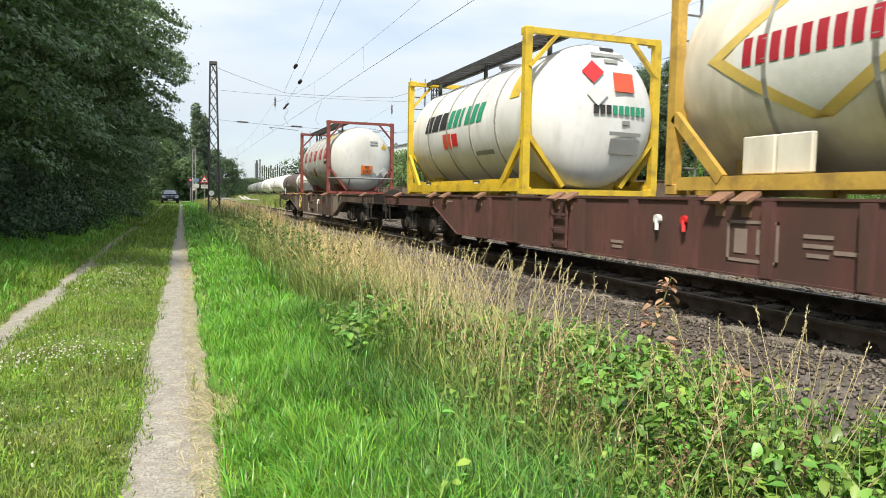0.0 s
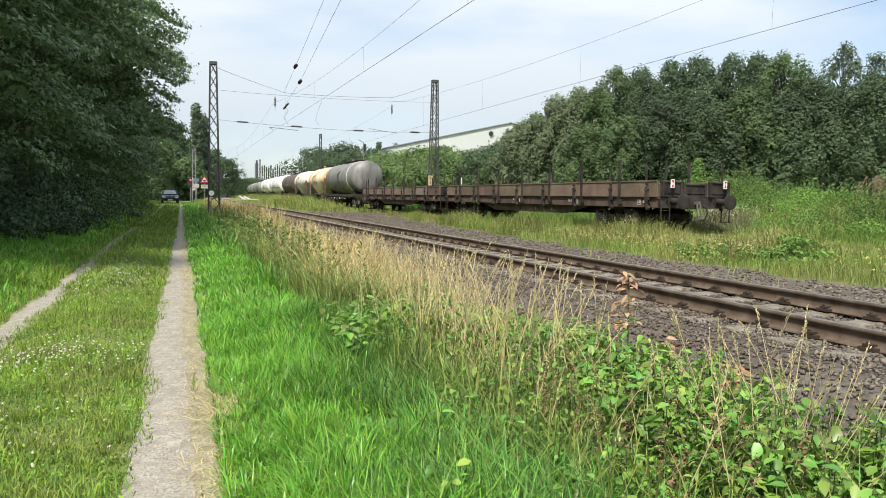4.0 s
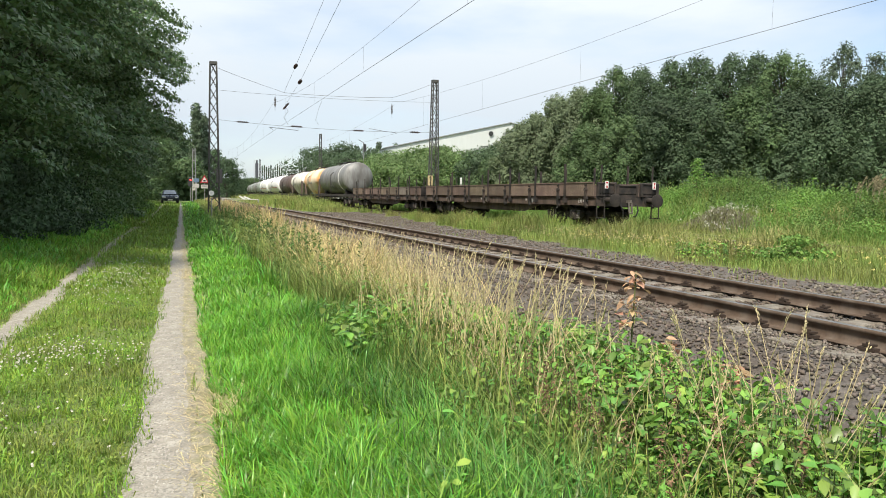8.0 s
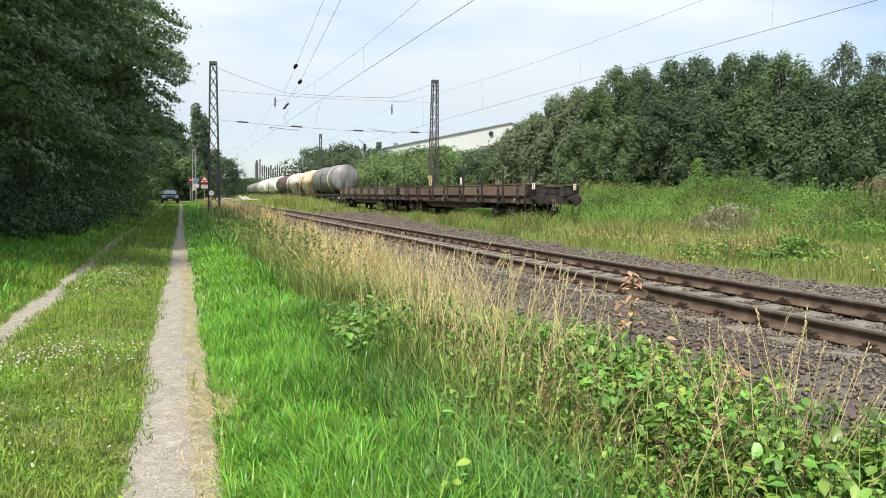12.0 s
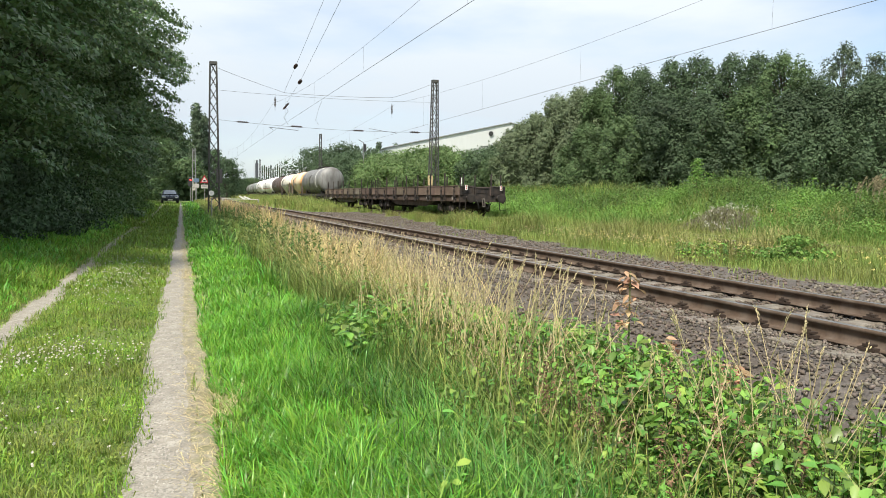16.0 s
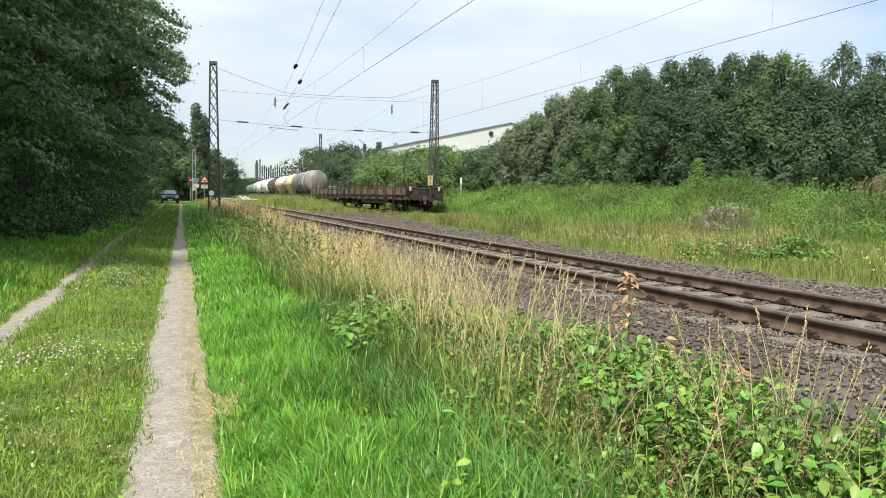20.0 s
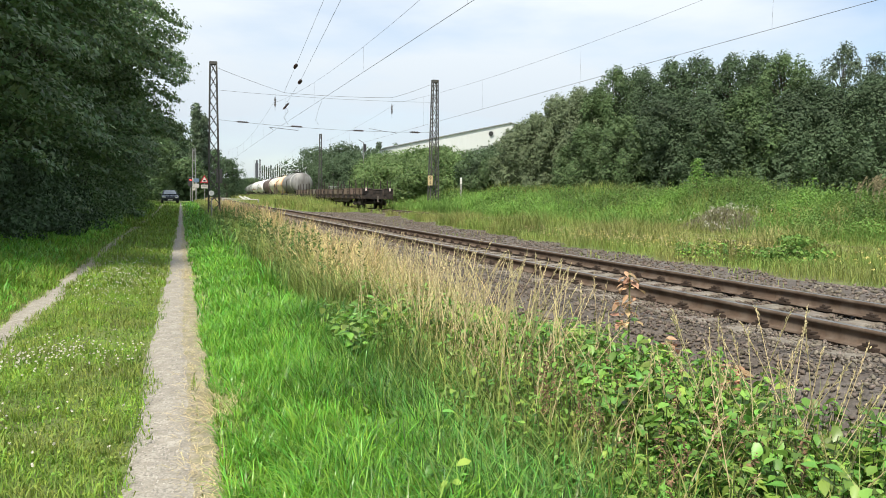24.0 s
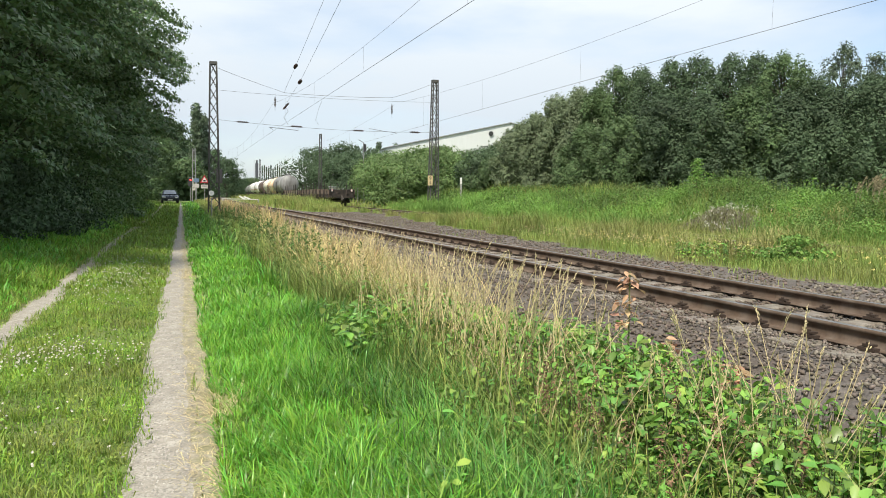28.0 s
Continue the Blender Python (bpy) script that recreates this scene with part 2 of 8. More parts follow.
M_REDLIGHT = bpy.data.materials.new("lit_red_lamp")
M_REDLIGHT.use_nodes = True
M_REDLIGHT.node_tree.nodes["Principled BSDF"].inputs["Base Color"].default_value = (0.5, 0.02, 0.02, 1)
M_REDLIGHT.node_tree.nodes["Principled BSDF"].inputs["Emission Color"].default_value = (1.0, 0.06, 0.05, 1)
M_REDLIGHT.node_tree.nodes["Principled BSDF"].inputs["Emission Strength"].default_value = 2.0


# ------------------------------------------------------------ mesh helpers
def thing(name, m=None, label="", category="", group="", kind=""):
    ob = new(name)
    ob.empty_display_size = 0.2
    if m is not None:
        ob.matrix_world = m
    return tagged(ob, label, category, group, kind)


def finish(name, bm, mat, smooth=False):
    me = bpy.data.meshes.new(name)
    bm.to_mesh(me)
    bm.free()
    for x in (mat if isinstance(mat, (list, tuple)) else [mat]):
        me.materials.append(x)
    if smooth:
        me.shade_smooth()
        me.set_sharp_from_angle(angle=radians(38))
    return me


def part(name, bm, mat, parent=None, label="", smooth=False, kind=""):
    """Links a bmesh, or a mesh that is made already, as one object under a thing or a part."""
    me = bm if isinstance(bm, bpy.types.Mesh) else finish(name, bm, mat, smooth)
    ob = new(name, me)
    ob.parent = parent
    return tagged(ob, label, kind=kind)


def share(name, me, parent, x=0, y=0, z=0, rx=0, ry=0, rz=0, label=""):
    ob = new(name, me)
    ob.parent = parent
    ob.matrix_basis = pose(x, y, z, rx, ry, rz)
    return tagged(ob, label)


def box(bm, cx, cy, cz, sx, sy, sz, rot=None, bevel=0.0):
    m = Matrix.Translation((cx, cy, cz)) @ (rot or Matrix.Identity(4)) @ Matrix.Diagonal((sx, sy, sz, 1))
    made = bmesh.ops.create_cube(bm, size=1.0, matrix=m)
    if bevel:
        edges = list({e for v in made["verts"] for e in v.link_edges})
        bmesh.ops.bevel(bm, geom=edges, offset=bevel, segments=1, affect="EDGES")
    return bm


def boxes(*rows, bevel=0.0):
    bm = bmesh.new()
    for r in rows:
        box(bm, *r, bevel=bevel)
    return bm


def rod(bm, a, b, r, n=8, r2=None):
    a, b = Vector(a), Vector(b)
    d = b - a
    m = Matrix.Translation((a + b) / 2) @ d.to_track_quat("Z", "Y").to_matrix().to_4x4()
    bmesh.ops.create_cone(bm, cap_ends=True, segments=n, radius1=r, radius2=r if r2 is None else r2, depth=d.length, matrix=m)
    return bm


def bar(bm, a, b, w, h=None):
    """A square bar from a to b."""
    a, b = Vector(a), Vector(b)
    d = b - a
    q = d.to_track_quat("Z", "Y").to_matrix().to_4x4()
    bmesh.ops.create_cube(bm, size=1.0, matrix=Matrix.Translation((a + b) / 2) @ q @ Matrix.Diagonal((w, h or w, d.length, 1)))
    return bm


def lathe(bm, profile, n=28, axis="Y", arc=None):
    """Turns (along, radius) pairs about an axis."""
    rings = []
    for s, r in profile:
        ring = []
        for i in range(n):
            a = 2 * math.pi * i / n
            c, d = r * math.cos(a), r * math.sin(a)
            ring.append(bm.verts.new({"Y": (c, s, d), "X": (s, c, d), "Z": (c, d, s)}[axis]))
        rings.append(ring)
    for p, q in zip(rings, rings[1:]):
        for i in range(n):
            bm.faces.new((p[i], p[(i + 1) % n], q[(i + 1) % n], q[i]))
    for ring in (rings[0], rings[-1]):
        bm.faces.new(ring)
    bmesh.ops.recalc_face_normals(bm, faces=bm.faces)
    return bm


def prism(bm, outline, x0, x1):
    """An outline in (y, z), drawn out from x0 to x1."""
    a = [bm.verts.new((x0, y, z)) for y, z in outline]
    b = [bm.verts.new((x1, y, z)) for y, z in outline]
    k = len(outline)
    for i in range(k):
        bm.faces.new((a[i], a[(i + 1) % k], b[(i + 1) % k], b[i]))
    bm.faces.new(a)
    bm.faces.new(b)
    bmesh.ops.recalc_face_normals(bm, faces=bm.faces)
    return bm


def mesh_np(name, verts, faces, mats, smooth=False, index=None):
    """A mesh from arrays: verts (n, 3), faces (m, 3) or (m, 4)."""
    me = bpy.data.meshes.new(name)
    verts, faces = np.asarray(verts, np.float32), np.asarray(faces, np.int32)
    k = faces.shape[1]
    me.vertices.add(len(verts))
    me.vertices.foreach_set("co", verts.ravel())
    me.loops.add(faces.size)
    me.loops.foreach_set("vertex_index", faces.ravel())
    me.polygons.add(len(faces))
    me.polygons.foreach_set("loop_start", np.arange(0, faces.size, k, dtype=np.int32))
    for x in (mats if isinstance(mats, (list, tuple)) else [mats]):
        me.materials.append(x)
    if index is not None:
        me.polygons.foreach_set("material_index", np.asarray(index, np.int32))
    me.update(calc_edges=True)
    if smooth:
        me.shade_smooth()
    return me


def text_mesh(string, size, mat):
    c = bpy.data.curves.new("writing", "FONT")
    c.body, c.size, c.align_x, c.align_y, c.extrude = string, size, "CENTER", "CENTER", 0.002
    ob = bpy.data.objects.new("writing", c)
    scene.collection.objects.link(ob)
    me = bpy.data.meshes.new_from_object(ob.evaluated_get(bpy.context.evaluated_depsgraph_get()))
    bpy.data.objects.remove(ob)
    me.materials.clear()
    me.materials.append(mat)
    return me


def smoothstep(a, b, x):
    t = np.clip((x - a) / (b - a), 0, 1)
    return t * t * (3 - 2 * t)


def wave(x, y, s, seed=0.0):
    """A cheap smooth field of about -1 to 1."""
    x, y = np.asarray(x) * s, np.asarray(y) * s
    return (np.sin(x * 1.3 + 2.1 * np.sin(y * 0.9 + seed) + seed) + np.sin(y * 1.7 + 1.6 * np.sin(x * 1.1 - seed) + 2 * seed)
            + np.sin((x + y) * 2.3 + seed * 3) * 0.5) / 2.5


rng = np.random.default_rng(7)


# ------------------------------------------------------------ the lines of the two tracks and the ground
def track_one(y):
    return 6.277 + 0.00015 * np.maximum(0, np.asarray(y, float) - 45) ** 2


def track_two(y):
    return 15.207 + 0.00015 * np.maximum(0, np.asarray(y, float) - 25.3) ** 2


def ground_z(x, y):
    """Height of the ground: path, verge, ballast shoulders, the bank beyond the second track."""
    x, y = np.asarray(x, float), np.asarray(y, float)
    rise = 0.40 * smoothstep(40, 88, y)
    z = rise + 0.02 * wave(x, y, 0.8, 1.0)
    near = np.exp(-((x + 1.05) / 0.35) ** 2) * 0.05
    z = z + near
    left = smoothstep(-2.4, -4.5, x)
    z = z + 0.15 * left
    x1, x2 = track_one(y), track_two(y)
    z = z - 0.10 * smoothstep(1.8, 3.2, x) * (1 - smoothstep(40, 88, y))
    bed = RAIL - 0.21
    u = smoothstep(x1 - 2.75, x1 - 1.75, x)
    z = z * (1 - u) + bed * u
    v = smoothstep(x1 + 1.9, x1 + 3.2, x)
    z = z - 0.13 * v
    w = smoothstep(x2 - 2.6, x2 - 1.7, x)
    z = z + 0.10 * w
    bank = smoothstep(x2 + 1.9, x2 + 7.0, x)
    size = (1.05 + 0.10 * smoothstep(20, 30, y) + 0.12 * wave(x, y, 0.12, 2.0)) * smoothstep(120, 60, y)
    knoll = 0.55 * np.exp(-(((x - 21.5) / 2.2) ** 2 + ((y - 24.6) / 1.9) ** 2))
    z = z + bank * size + knoll
    hump = np.exp(-(((x - 18.1) / 1.3) ** 2 + ((y - 20.6) / 1.3) ** 2))
    return z + hump * 0.55


# ------------------------------------------------------------ ground, path, ballast, track
def sheet(name, xs, ys, mats, index_of=None, lift=0.0):
    """A grid over the plan that follows the ground."""
    gx, gy = np.meshgrid(xs, ys)
    gz = ground_z(gx, gy) + lift
    v = np.stack([gx, gy, gz], -1).reshape(-1, 3)
    nx, ny = len(xs), len(ys)
    i = (np.arange(ny - 1)[:, None] * nx + np.arange(nx - 1)[None, :]).ravel()
    f = np.stack([i, i + 1, i + nx + 1, i + nx], -1)
    idx = None
    if index_of is not None:
        c = v[f].mean(1)
        idx = index_of(c[:, 0], c[:, 1])
    return mesh_np(name, v, f, mats, True, idx)


def gravel_zone(x, y):
    """Where the ballast and grey gravel lie (1) and where soil and grass are (0)."""
    x1, x2 = track_one(y), track_two(y)
    edge = 10.9 + np.clip((y - 18) * 0.09, 0, 6) + 0.45 * wave(x, y, 0.9, 4.0)
    edge = np.minimum(edge, x2 + 1.7 + 0.3 * wave(x, y, 0.7, 2.0))
    edge = edge - (edge - x1 - 2.0) * smoothstep(52, 68, y + 3 * wave(x, y, 0.5))
    return ((x > x1 - 2.45 + 0.22 * wave(x, y, 1.1)) & (x < edge)).astype(int)


xs = np.concatenate([[-2500, -900, -300, -120, -60, -30, -18], np.arange(-12, -2.5, 0.5), np.arange(-2.5, 4.0, 0.22),
                     np.arange(4.0, 13.0, 0.2), np.arange(13.0, 27, 0.4), np.arange(27, 60, 2.5), [75, 110, 200, 500, 1200, 2500]])
ys = np.concatenate([[-2500, -1000, -400, -150, -60, -25, -10], np.arange(-5, 30, 0.4), np.arange(30, 90, 1.0),
                     np.arange(90, 270, 5.0), [300, 400, 700, 1300, 2600]])
ground = part("ground", sheet("ground", xs, ys, [M_SOIL, M_BALLAST], gravel_zone), None)
tagged(ground, "grassy ground with grey ballast beds along the tracks", "ground", kind="structure")


def trail(name, mid, half, y0, y1, label, mat=None, lift=0.014, rag=0.40):
    """A worn gravel strip with ragged edges that lies on the ground."""
    ys_ = np.concatenate([np.arange(y0, min(y1, 26), 0.12), np.arange(min(y1, 26), y1, 0.8)])
    us = np.linspace(-1, 1, 9)
    gy, gu = np.meshgrid(ys_, us, indexing="ij")
    edge = np.where(gu > 0, 1.0, -1.0)
    ragged = 1 + rag * wave(gy, edge * 3, 1.3, 3.0) + 0.6 * rag * wave(gy, edge * 5, 4.0, 1.0) + 0.3 * rag * wave(gy, edge * 9, 11.0, 2.0)
    gx = mid(gy) + gu * half(gy) * ragged
    gz = ground_z(gx, gy) + lift - 0.012 * np.abs(gu) ** 3 + 0.003 * wave(gx, gy, 3.0)
    v = np.stack([gx, gy, gz], -1).reshape(-1, 3)
    n = len(us)
    i = (np.arange(len(ys_) - 1)[:, None] * n + np.arange(n - 1)[None, :]).ravel()
    ob = part(name, mesh_np(name, v, np.stack([i, i + 1, i + n + 1, i + n], -1), mat or M_PATH, True), None)
    return tagged(ob, label, "path", kind="structure")


trail("footpath", lambda y: -0.135 + 0.0045 * y + 0.02 * np.sin(y * 0.5), lambda y: 0.215 - 0.035 * smoothstep(3.5, 8, y) - 0.07 * smoothstep(14, 34, y), -12, 92,
      "narrow worn gravel footpath between grass strips", None, 0.014, 0.18)
trail("footpath_edge", lambda y: 0.0 + 0.0045 * y, lambda y: 0.31 + 0 * y, -12, 92, "trodden earth along the footpath", M_DIRT, 0.007, 0.3)


def rut_x(y):
    return np.interp(y, (0, 9, 14.2, 17.8, 24.7, 34.2, 50, 92), (-1.84, -1.83, -1.84, -1.84, -1.92, -1.82, -1.62, -1.4))


trail("wheel_rut", rut_x, lambda y: 0.155 - 0.085 * smoothstep(12, 17.5, y), -12, 17.0, "second worn gravel wheel track in the grass", None, 0.014, 0.25)
trail("wheel_rut_edge", rut_x, lambda y: 0.23 + 0.02 * smoothstep(16, 30, y), -12, 80, "trodden earth of the second wheel track", M_DIRT, 0.007, 0.3)


def scatter_stones(n, xa, xb, ya, yb, size, power=1.0, keep=None, seed=1):
    """Loose broken stones on the ballast, joined."""
    r = np.random.default_rng(seed)
    y = ya + (yb - ya) * r.random(n) ** power
    x = xa + (xb - xa) * r.random(n) + (track_one(y) - 6.277)
    if keep is not None:
        k = keep(x, y)
        x, y = x[k], y[k]
    n = len(x)
    s = size * (0.6 + 0.8 * r.random(n))
    z = ground_z(x, y) + s * 0.22 + 0.03 * ((np.abs(x - track_one(y)) > 0.86) & (np.abs(x - track_one(y)) < 1.5))
    base = np.array([(1, 0, 0), (-1, 0, 0), (0, 1, 0), (0, -1, 0), (0, 0, 1), (0, 0, -1)], float)
    v = base[None] * (0.45 + 0.9 * r.random((n, 6, 1))) + 0.22 * r.normal(size=(n, 6, 3))
    a, b = r.random(n) * 6.28, r.random(n) * 6.28
    ca, sa, cb, sb = np.cos(a), np.sin(a), np.cos(b), np.sin(b)
    x1 = v[..., 0] * ca[:, None] - v[..., 1] * sa[:, None]
    y1 = v[..., 0] * sa[:, None] + v[..., 1] * ca[:, None]
    y2 = y1 * cb[:, None] - v[..., 2] * sb[:, None]
    z2 = y1 * sb[:, None] + v[..., 2] * cb[:, None]
    p = np.stack([x1, y2, z2 * 0.75], -1) * s[:, None, None] * 0.5 + np.stack([x, y, z], -1)[:, None]
    f = np.array([(0, 2, 4), (2, 1, 4), (1, 3, 4), (3, 0, 4), (2, 0, 5), (1, 2, 5), (3, 1, 5), (0, 3, 5)])
    f = (f[None] + (np.arange(n) * 6)[:, None, None]).reshape(-1, 3)
    return p.reshape(-1, 3), f


def on_sleeper(x, y):
    u = np.abs(((y - 7.965 + 0.3) % 0.6) - 0.3) < 0.12
    return u & (np.abs(x - track_one(y)) < 0.70)


p_, f_ = scatter_stones(46000, 3.75, 8.6, 0.0, 26, 0.041, 1.5, lambda x, y: (gravel_zone(x, y) == 1) & ~on_sleeper(x, y), 3)
p2_, f2_ = scatter_stones(12000, 8.2, 14.5, 4.0, 58, 0.075, 1.3, lambda x, y: gravel_zone(x, y) == 1, 4)
p3_, f3_ = scatter_stones(6000, 3.8, 9.5, 26, 60, 0.09, 1.2, lambda x, y: ~on_sleeper(x, y), 5)
allp = np.concatenate([p_, p2_, p3_])
allf = np.concatenate([f_, f2_ + len(p_), f3_ + len(p_) + len(p2_)])
rp = np.random.default_rng(9)
n_ = 5200
py = 2.6 + 15 * rp.random(n_) ** 1.7
px = -0.135 + 0.0045 * py + rp.normal(size=n_) * 0.11
ps = 0.006 + 0.012 * rp.random(n_) ** 2
oct_ = np.array([(1, 0, 0), (-1, 0, 0), (0, 1, 0), (0, -1, 0), (0, 0, 1), (0, 0, -1)], float)
pv = oct_[None] * (0.6 + 0.6 * rp.random((n_, 6, 1))) * ps[:, None, None] * 0.6 + np.stack([px, py, ground_z(px, py) + 0.014], -1)[:, None]
pf = np.array([(0, 2, 4), (2, 1, 4), (1, 3, 4), (3, 0, 4)])[None] + (np.arange(n_) * 6)[:, None, None]
M_PEBBLE = material("path_pebble", (0.33, 0.31, 0.275), 0.9, var=0.2, scale=30, per="island", spread=0.38)
tagged(part("path_pebbles", mesh_np("path_pebbles", pv.reshape(-1, 3), pf.reshape(-1, 3), M_PEBBLE), None), "small pale pebbles trodden into the path", "pebbles", kind="stuff")
tagged(part("ballast_stones", mesh_np("ballast_stones", allp, allf, M_STONE), None),
       "grey-brown broken ballast stones round the sleepers", "ballast", kind="stuff")


RAIL_OUTLINE = [(-0.036, 0.0), (0.036, 0.0), (0.037, -0.03), (0.028, -0.043), (0.009, -0.05), (0.009, -0.135), (0.03, -0.15),
                (0.075, -0.16), (0.075, -0.172), (-0.075, -0.172), (-0.075, -0.16), (-0.03, -0.15), (-0.009, -0.135), (-0.009, -0.05),
                (-0.028, -0.043), (-0.037, -0.03)]


def rail_mesh(line, off, y0, y1, step):
    yy = np.concatenate([[y0], np.arange(-60, y1, step), [y1]]) if y0 < -60 else np.arange(y0, y1 + step, step)
    k = len(RAIL_OUTLINE)
    x = line(yy) + off
    v = np.stack([np.stack([x + a, yy, np.full_like(yy, RAIL + b)], -1) for a, b in RAIL_OUTLINE], 1).reshape(-1, 3)
    f, idx = [], []
    for i in range(len(yy) - 1):
        for j in range(k):
            f.append((i * k + j, (i + 1) * k + j, (i + 1) * k + (j + 1) % k, i * k + (j + 1) % k))
            idx.append(1 if j == 0 else 0)
    return mesh_np("rail", v, f, [M_RAIL, M_RAILTOP], False, idx)


def sleeper_mesh():
    bm = bmesh.new()
    prof = [(-1.30, 0.0), (-1.30, -0.02), (-0.45, -0.05), (0.45, -0.05), (1.30, -0.02), (1.30, -0.2), (-1.30, -0.2)]
    lo = [bm.verts.new((x, -0.15, z)) for x, z in prof[1:]]
    hi = [bm.verts.new((x, 0.15, z)) for x, z in prof[1:]]
    tlo = [bm.verts.new((x, -0.11, z + 0.03)) for x, z in prof[1:5]]
    thi = [bm.verts.new((x, 0.11, z + 0.03)) for x, z in prof[1:5]]
    for i in range(3):
        bm.faces.new((tlo[i], tlo[i + 1], thi[i + 1], thi[i]))
        bm.faces.new((lo[i], lo[i + 1], tlo[i + 1], tlo[i]))
        bm.faces.new((hi[i + 1], hi[i], thi[i], thi[i + 1]))
    bm.faces.new((lo[0], tlo[0], thi[0], hi[0], hi[5], lo[5]))
    bm.faces.new((lo[3], lo[4], hi[4], hi[3], thi[3], tlo[3]))
    bm.faces.new((lo[0], lo[5], lo[4], lo[3], lo[2], lo[1]))
    bm.faces.new((hi[0], hi[1], hi[2], hi[3], hi[4], hi[5]))
    bmesh.ops.recalc_face_normals(bm, faces=bm.faces)
    return finish("sleeper", bm, M_SLEEPER)


def clip_mesh():
    bm = bmesh.new()
    for s in (-1, 1):
        box(bm, s * 0.095, 0, 0.012, 0.07, 0.16, 0.03)
        rod(bm, (s * 0.105, 0, 0.0), (s * 0.105, 0, 0.075), 0.017, 6)
        box(bm, s * 0.085, 0, 0.045, 0.07, 0.09, 0.02)
    return finish("rail_clip", bm, M_CLIP)


def railway(name, line, y0, y1, label, s0, s1):
    tr = thing(name, None, label, "railway track", "", "structure")
    for off in (-0.7535, 0.7535):
        part("rail", rail_mesh(line, off, y0, y1, 3.0), None, tr, "brown rusty rail with a bright worn head")
    sm, cm = sleeper_mesh(), clip_mesh()
    k0 = math.ceil((s0 - 7.965) / 0.6)
    for k in range(k0, int((s1 - 7.965) / 0.6)):
        y = 7.965 + 0.6 * k
        x = float(line(y))
        share("sleeper", sm, tr, x, y, RAIL - 0.172)
        if y < 32 and line is track_one:
            for off in (-0.7535, 0.7535):
                share("rail_clip", cm, tr, x + off, y, RAIL - 0.165)
    return tr


railway("railway_track_near", track_one, -900, 190, "straight railway track with concrete sleepers in ballast", -6, 66)
railway("railway_track_far", track_two, -60, 330, "overgrown railway track behind the grass strip", 30, 66)


# ------------------------------------------------------------ rolling stock
def wheelset_mesh():
    bm = bmesh.new()
    for s in (-1, 1):
        prof = [(s * 0.68, 0.10), (s * 0.685, 0.36), (s * 0.68, 0.40), (s * 0.682, 0.488), (s * 0.705, 0.49), (s * 0.715, 0.462),
                (s * 0.815, 0.458), (s * 0.815, 0.395), (s * 0.745, 0.37), (s * 0.74, 0.16), (s * 0.80, 0.10)]
        lathe(bm, prof, 18, "X")
    rod(bm, (-1.02, 0, 0), (1.02, 0, 0), 0.08, 10)
    for s in (-1, 1):
        for a in range(4):
            t = math.pi * a / 2
            rod(bm, (s * 0.74, 0.27 * math.cos(t), 0.27 * math.sin(t)), (s * 0.752, 0.27 * math.cos(t), 0.27 * math.sin(t)), 0.05, 8)
    return finish("wheelset", bm, M_WHEEL, True)


def bogie_meshes():
    frame_ = bmesh.new()
    for s in (-1, 1):
        outline = [(-1.35, 0.60), (-1.15, 0.72), (-0.62, 0.70), (-0.35, 0.58), (0.35, 0.58), (0.62, 0.70), (1.15, 0.72), (1.35, 0.60),
                   (1.30, 0.42), (1.12, 0.36), (0.62, 0.50), (0.38, 0.36), (-0.38, 0.36), (-0.62, 0.50), (-1.12, 0.36), (-1.30, 0.42)]
        prism(frame_, outline, s * 0.93, s * 1.06)
        prism(frame_, [(-0.85, 0.70), (-0.45, 0.84), (0.45, 0.84), (0.85, 0.70), (0.40, 0.74), (-0.40, 0.74)], s * 0.95, s * 1.08)
        for e in (-1, 1):
            box(frame_, s * 1.07, e * 0.9, 0.47, 0.22, 0.30, 0.36, bevel=0.03)
            rod(frame_, (s * 1.17, e * 0.9, 0.46), (s * 1.22, e * 0.9, 0.46), 0.12, 12)
            box(frame_, s * 1.03, e * 0.9, 0.70, 0.26, 0.62, 0.05)
            bar(frame_, (s * 1.12, e * 0.62, 0.74), (s * 1.12, e * 0.62, 0.30), 0.05)
    box(frame_, 0, 0, 0.62, 2.0, 0.42, 0.22)
    for e in (-1, 1):
        box(frame_, 0, e * 1.42, 0.55, 1.9, 0.09, 0.14)
        for s in (-1, 1):
            box(frame_, s * 0.76, e * 0.36, 0.44, 0.11, 0.07, 0.34)
    springs = bmesh.new()
    prof = [(0.34, 0.055)]
    for i in range(5):
        z = 0.36 + i * 0.062
        prof += [(z, 0.058), (z + 0.012, 0.088), (z + 0.032, 0.088)]
    lathe(springs, prof + [(0.68, 0.055)], 8, "Z")
    return finish("bogie_frame", frame_, M_RUNGEAR), finish("spring", springs, M_SPRING)


def buffer_meshes():
    body = bmesh.new()
    lathe(body, [(0.0, 0.17), (0.04, 0.17), (0.05, 0.105), (0.34, 0.10), (0.35, 0.085), (0.56, 0.08)], 16)
    head = bmesh.new()
    lathe(head, [(0.555, 0.09), (0.57, 0.235), (0.60, 0.24), (0.615, 0.20), (0.62, 0.02)], 20)
    return finish("buffer", body, M_RUNGEAR, True), finish("buffer_head", head, M_RUNGEAR, True)


def add_springs(b):
    for s in (-1, 1):
        for e in (-1, 1):
            for d in (-0.235, 0.235):
                share("spring", SPRINGS, b, s * 1.07, e * 0.9 + d, 0)


WHEELSET, (BOGIE, SPRINGS), (BUFFER, BUFFER_HEAD) = wheelset_mesh(), bogie_meshes(), buffer_meshes()


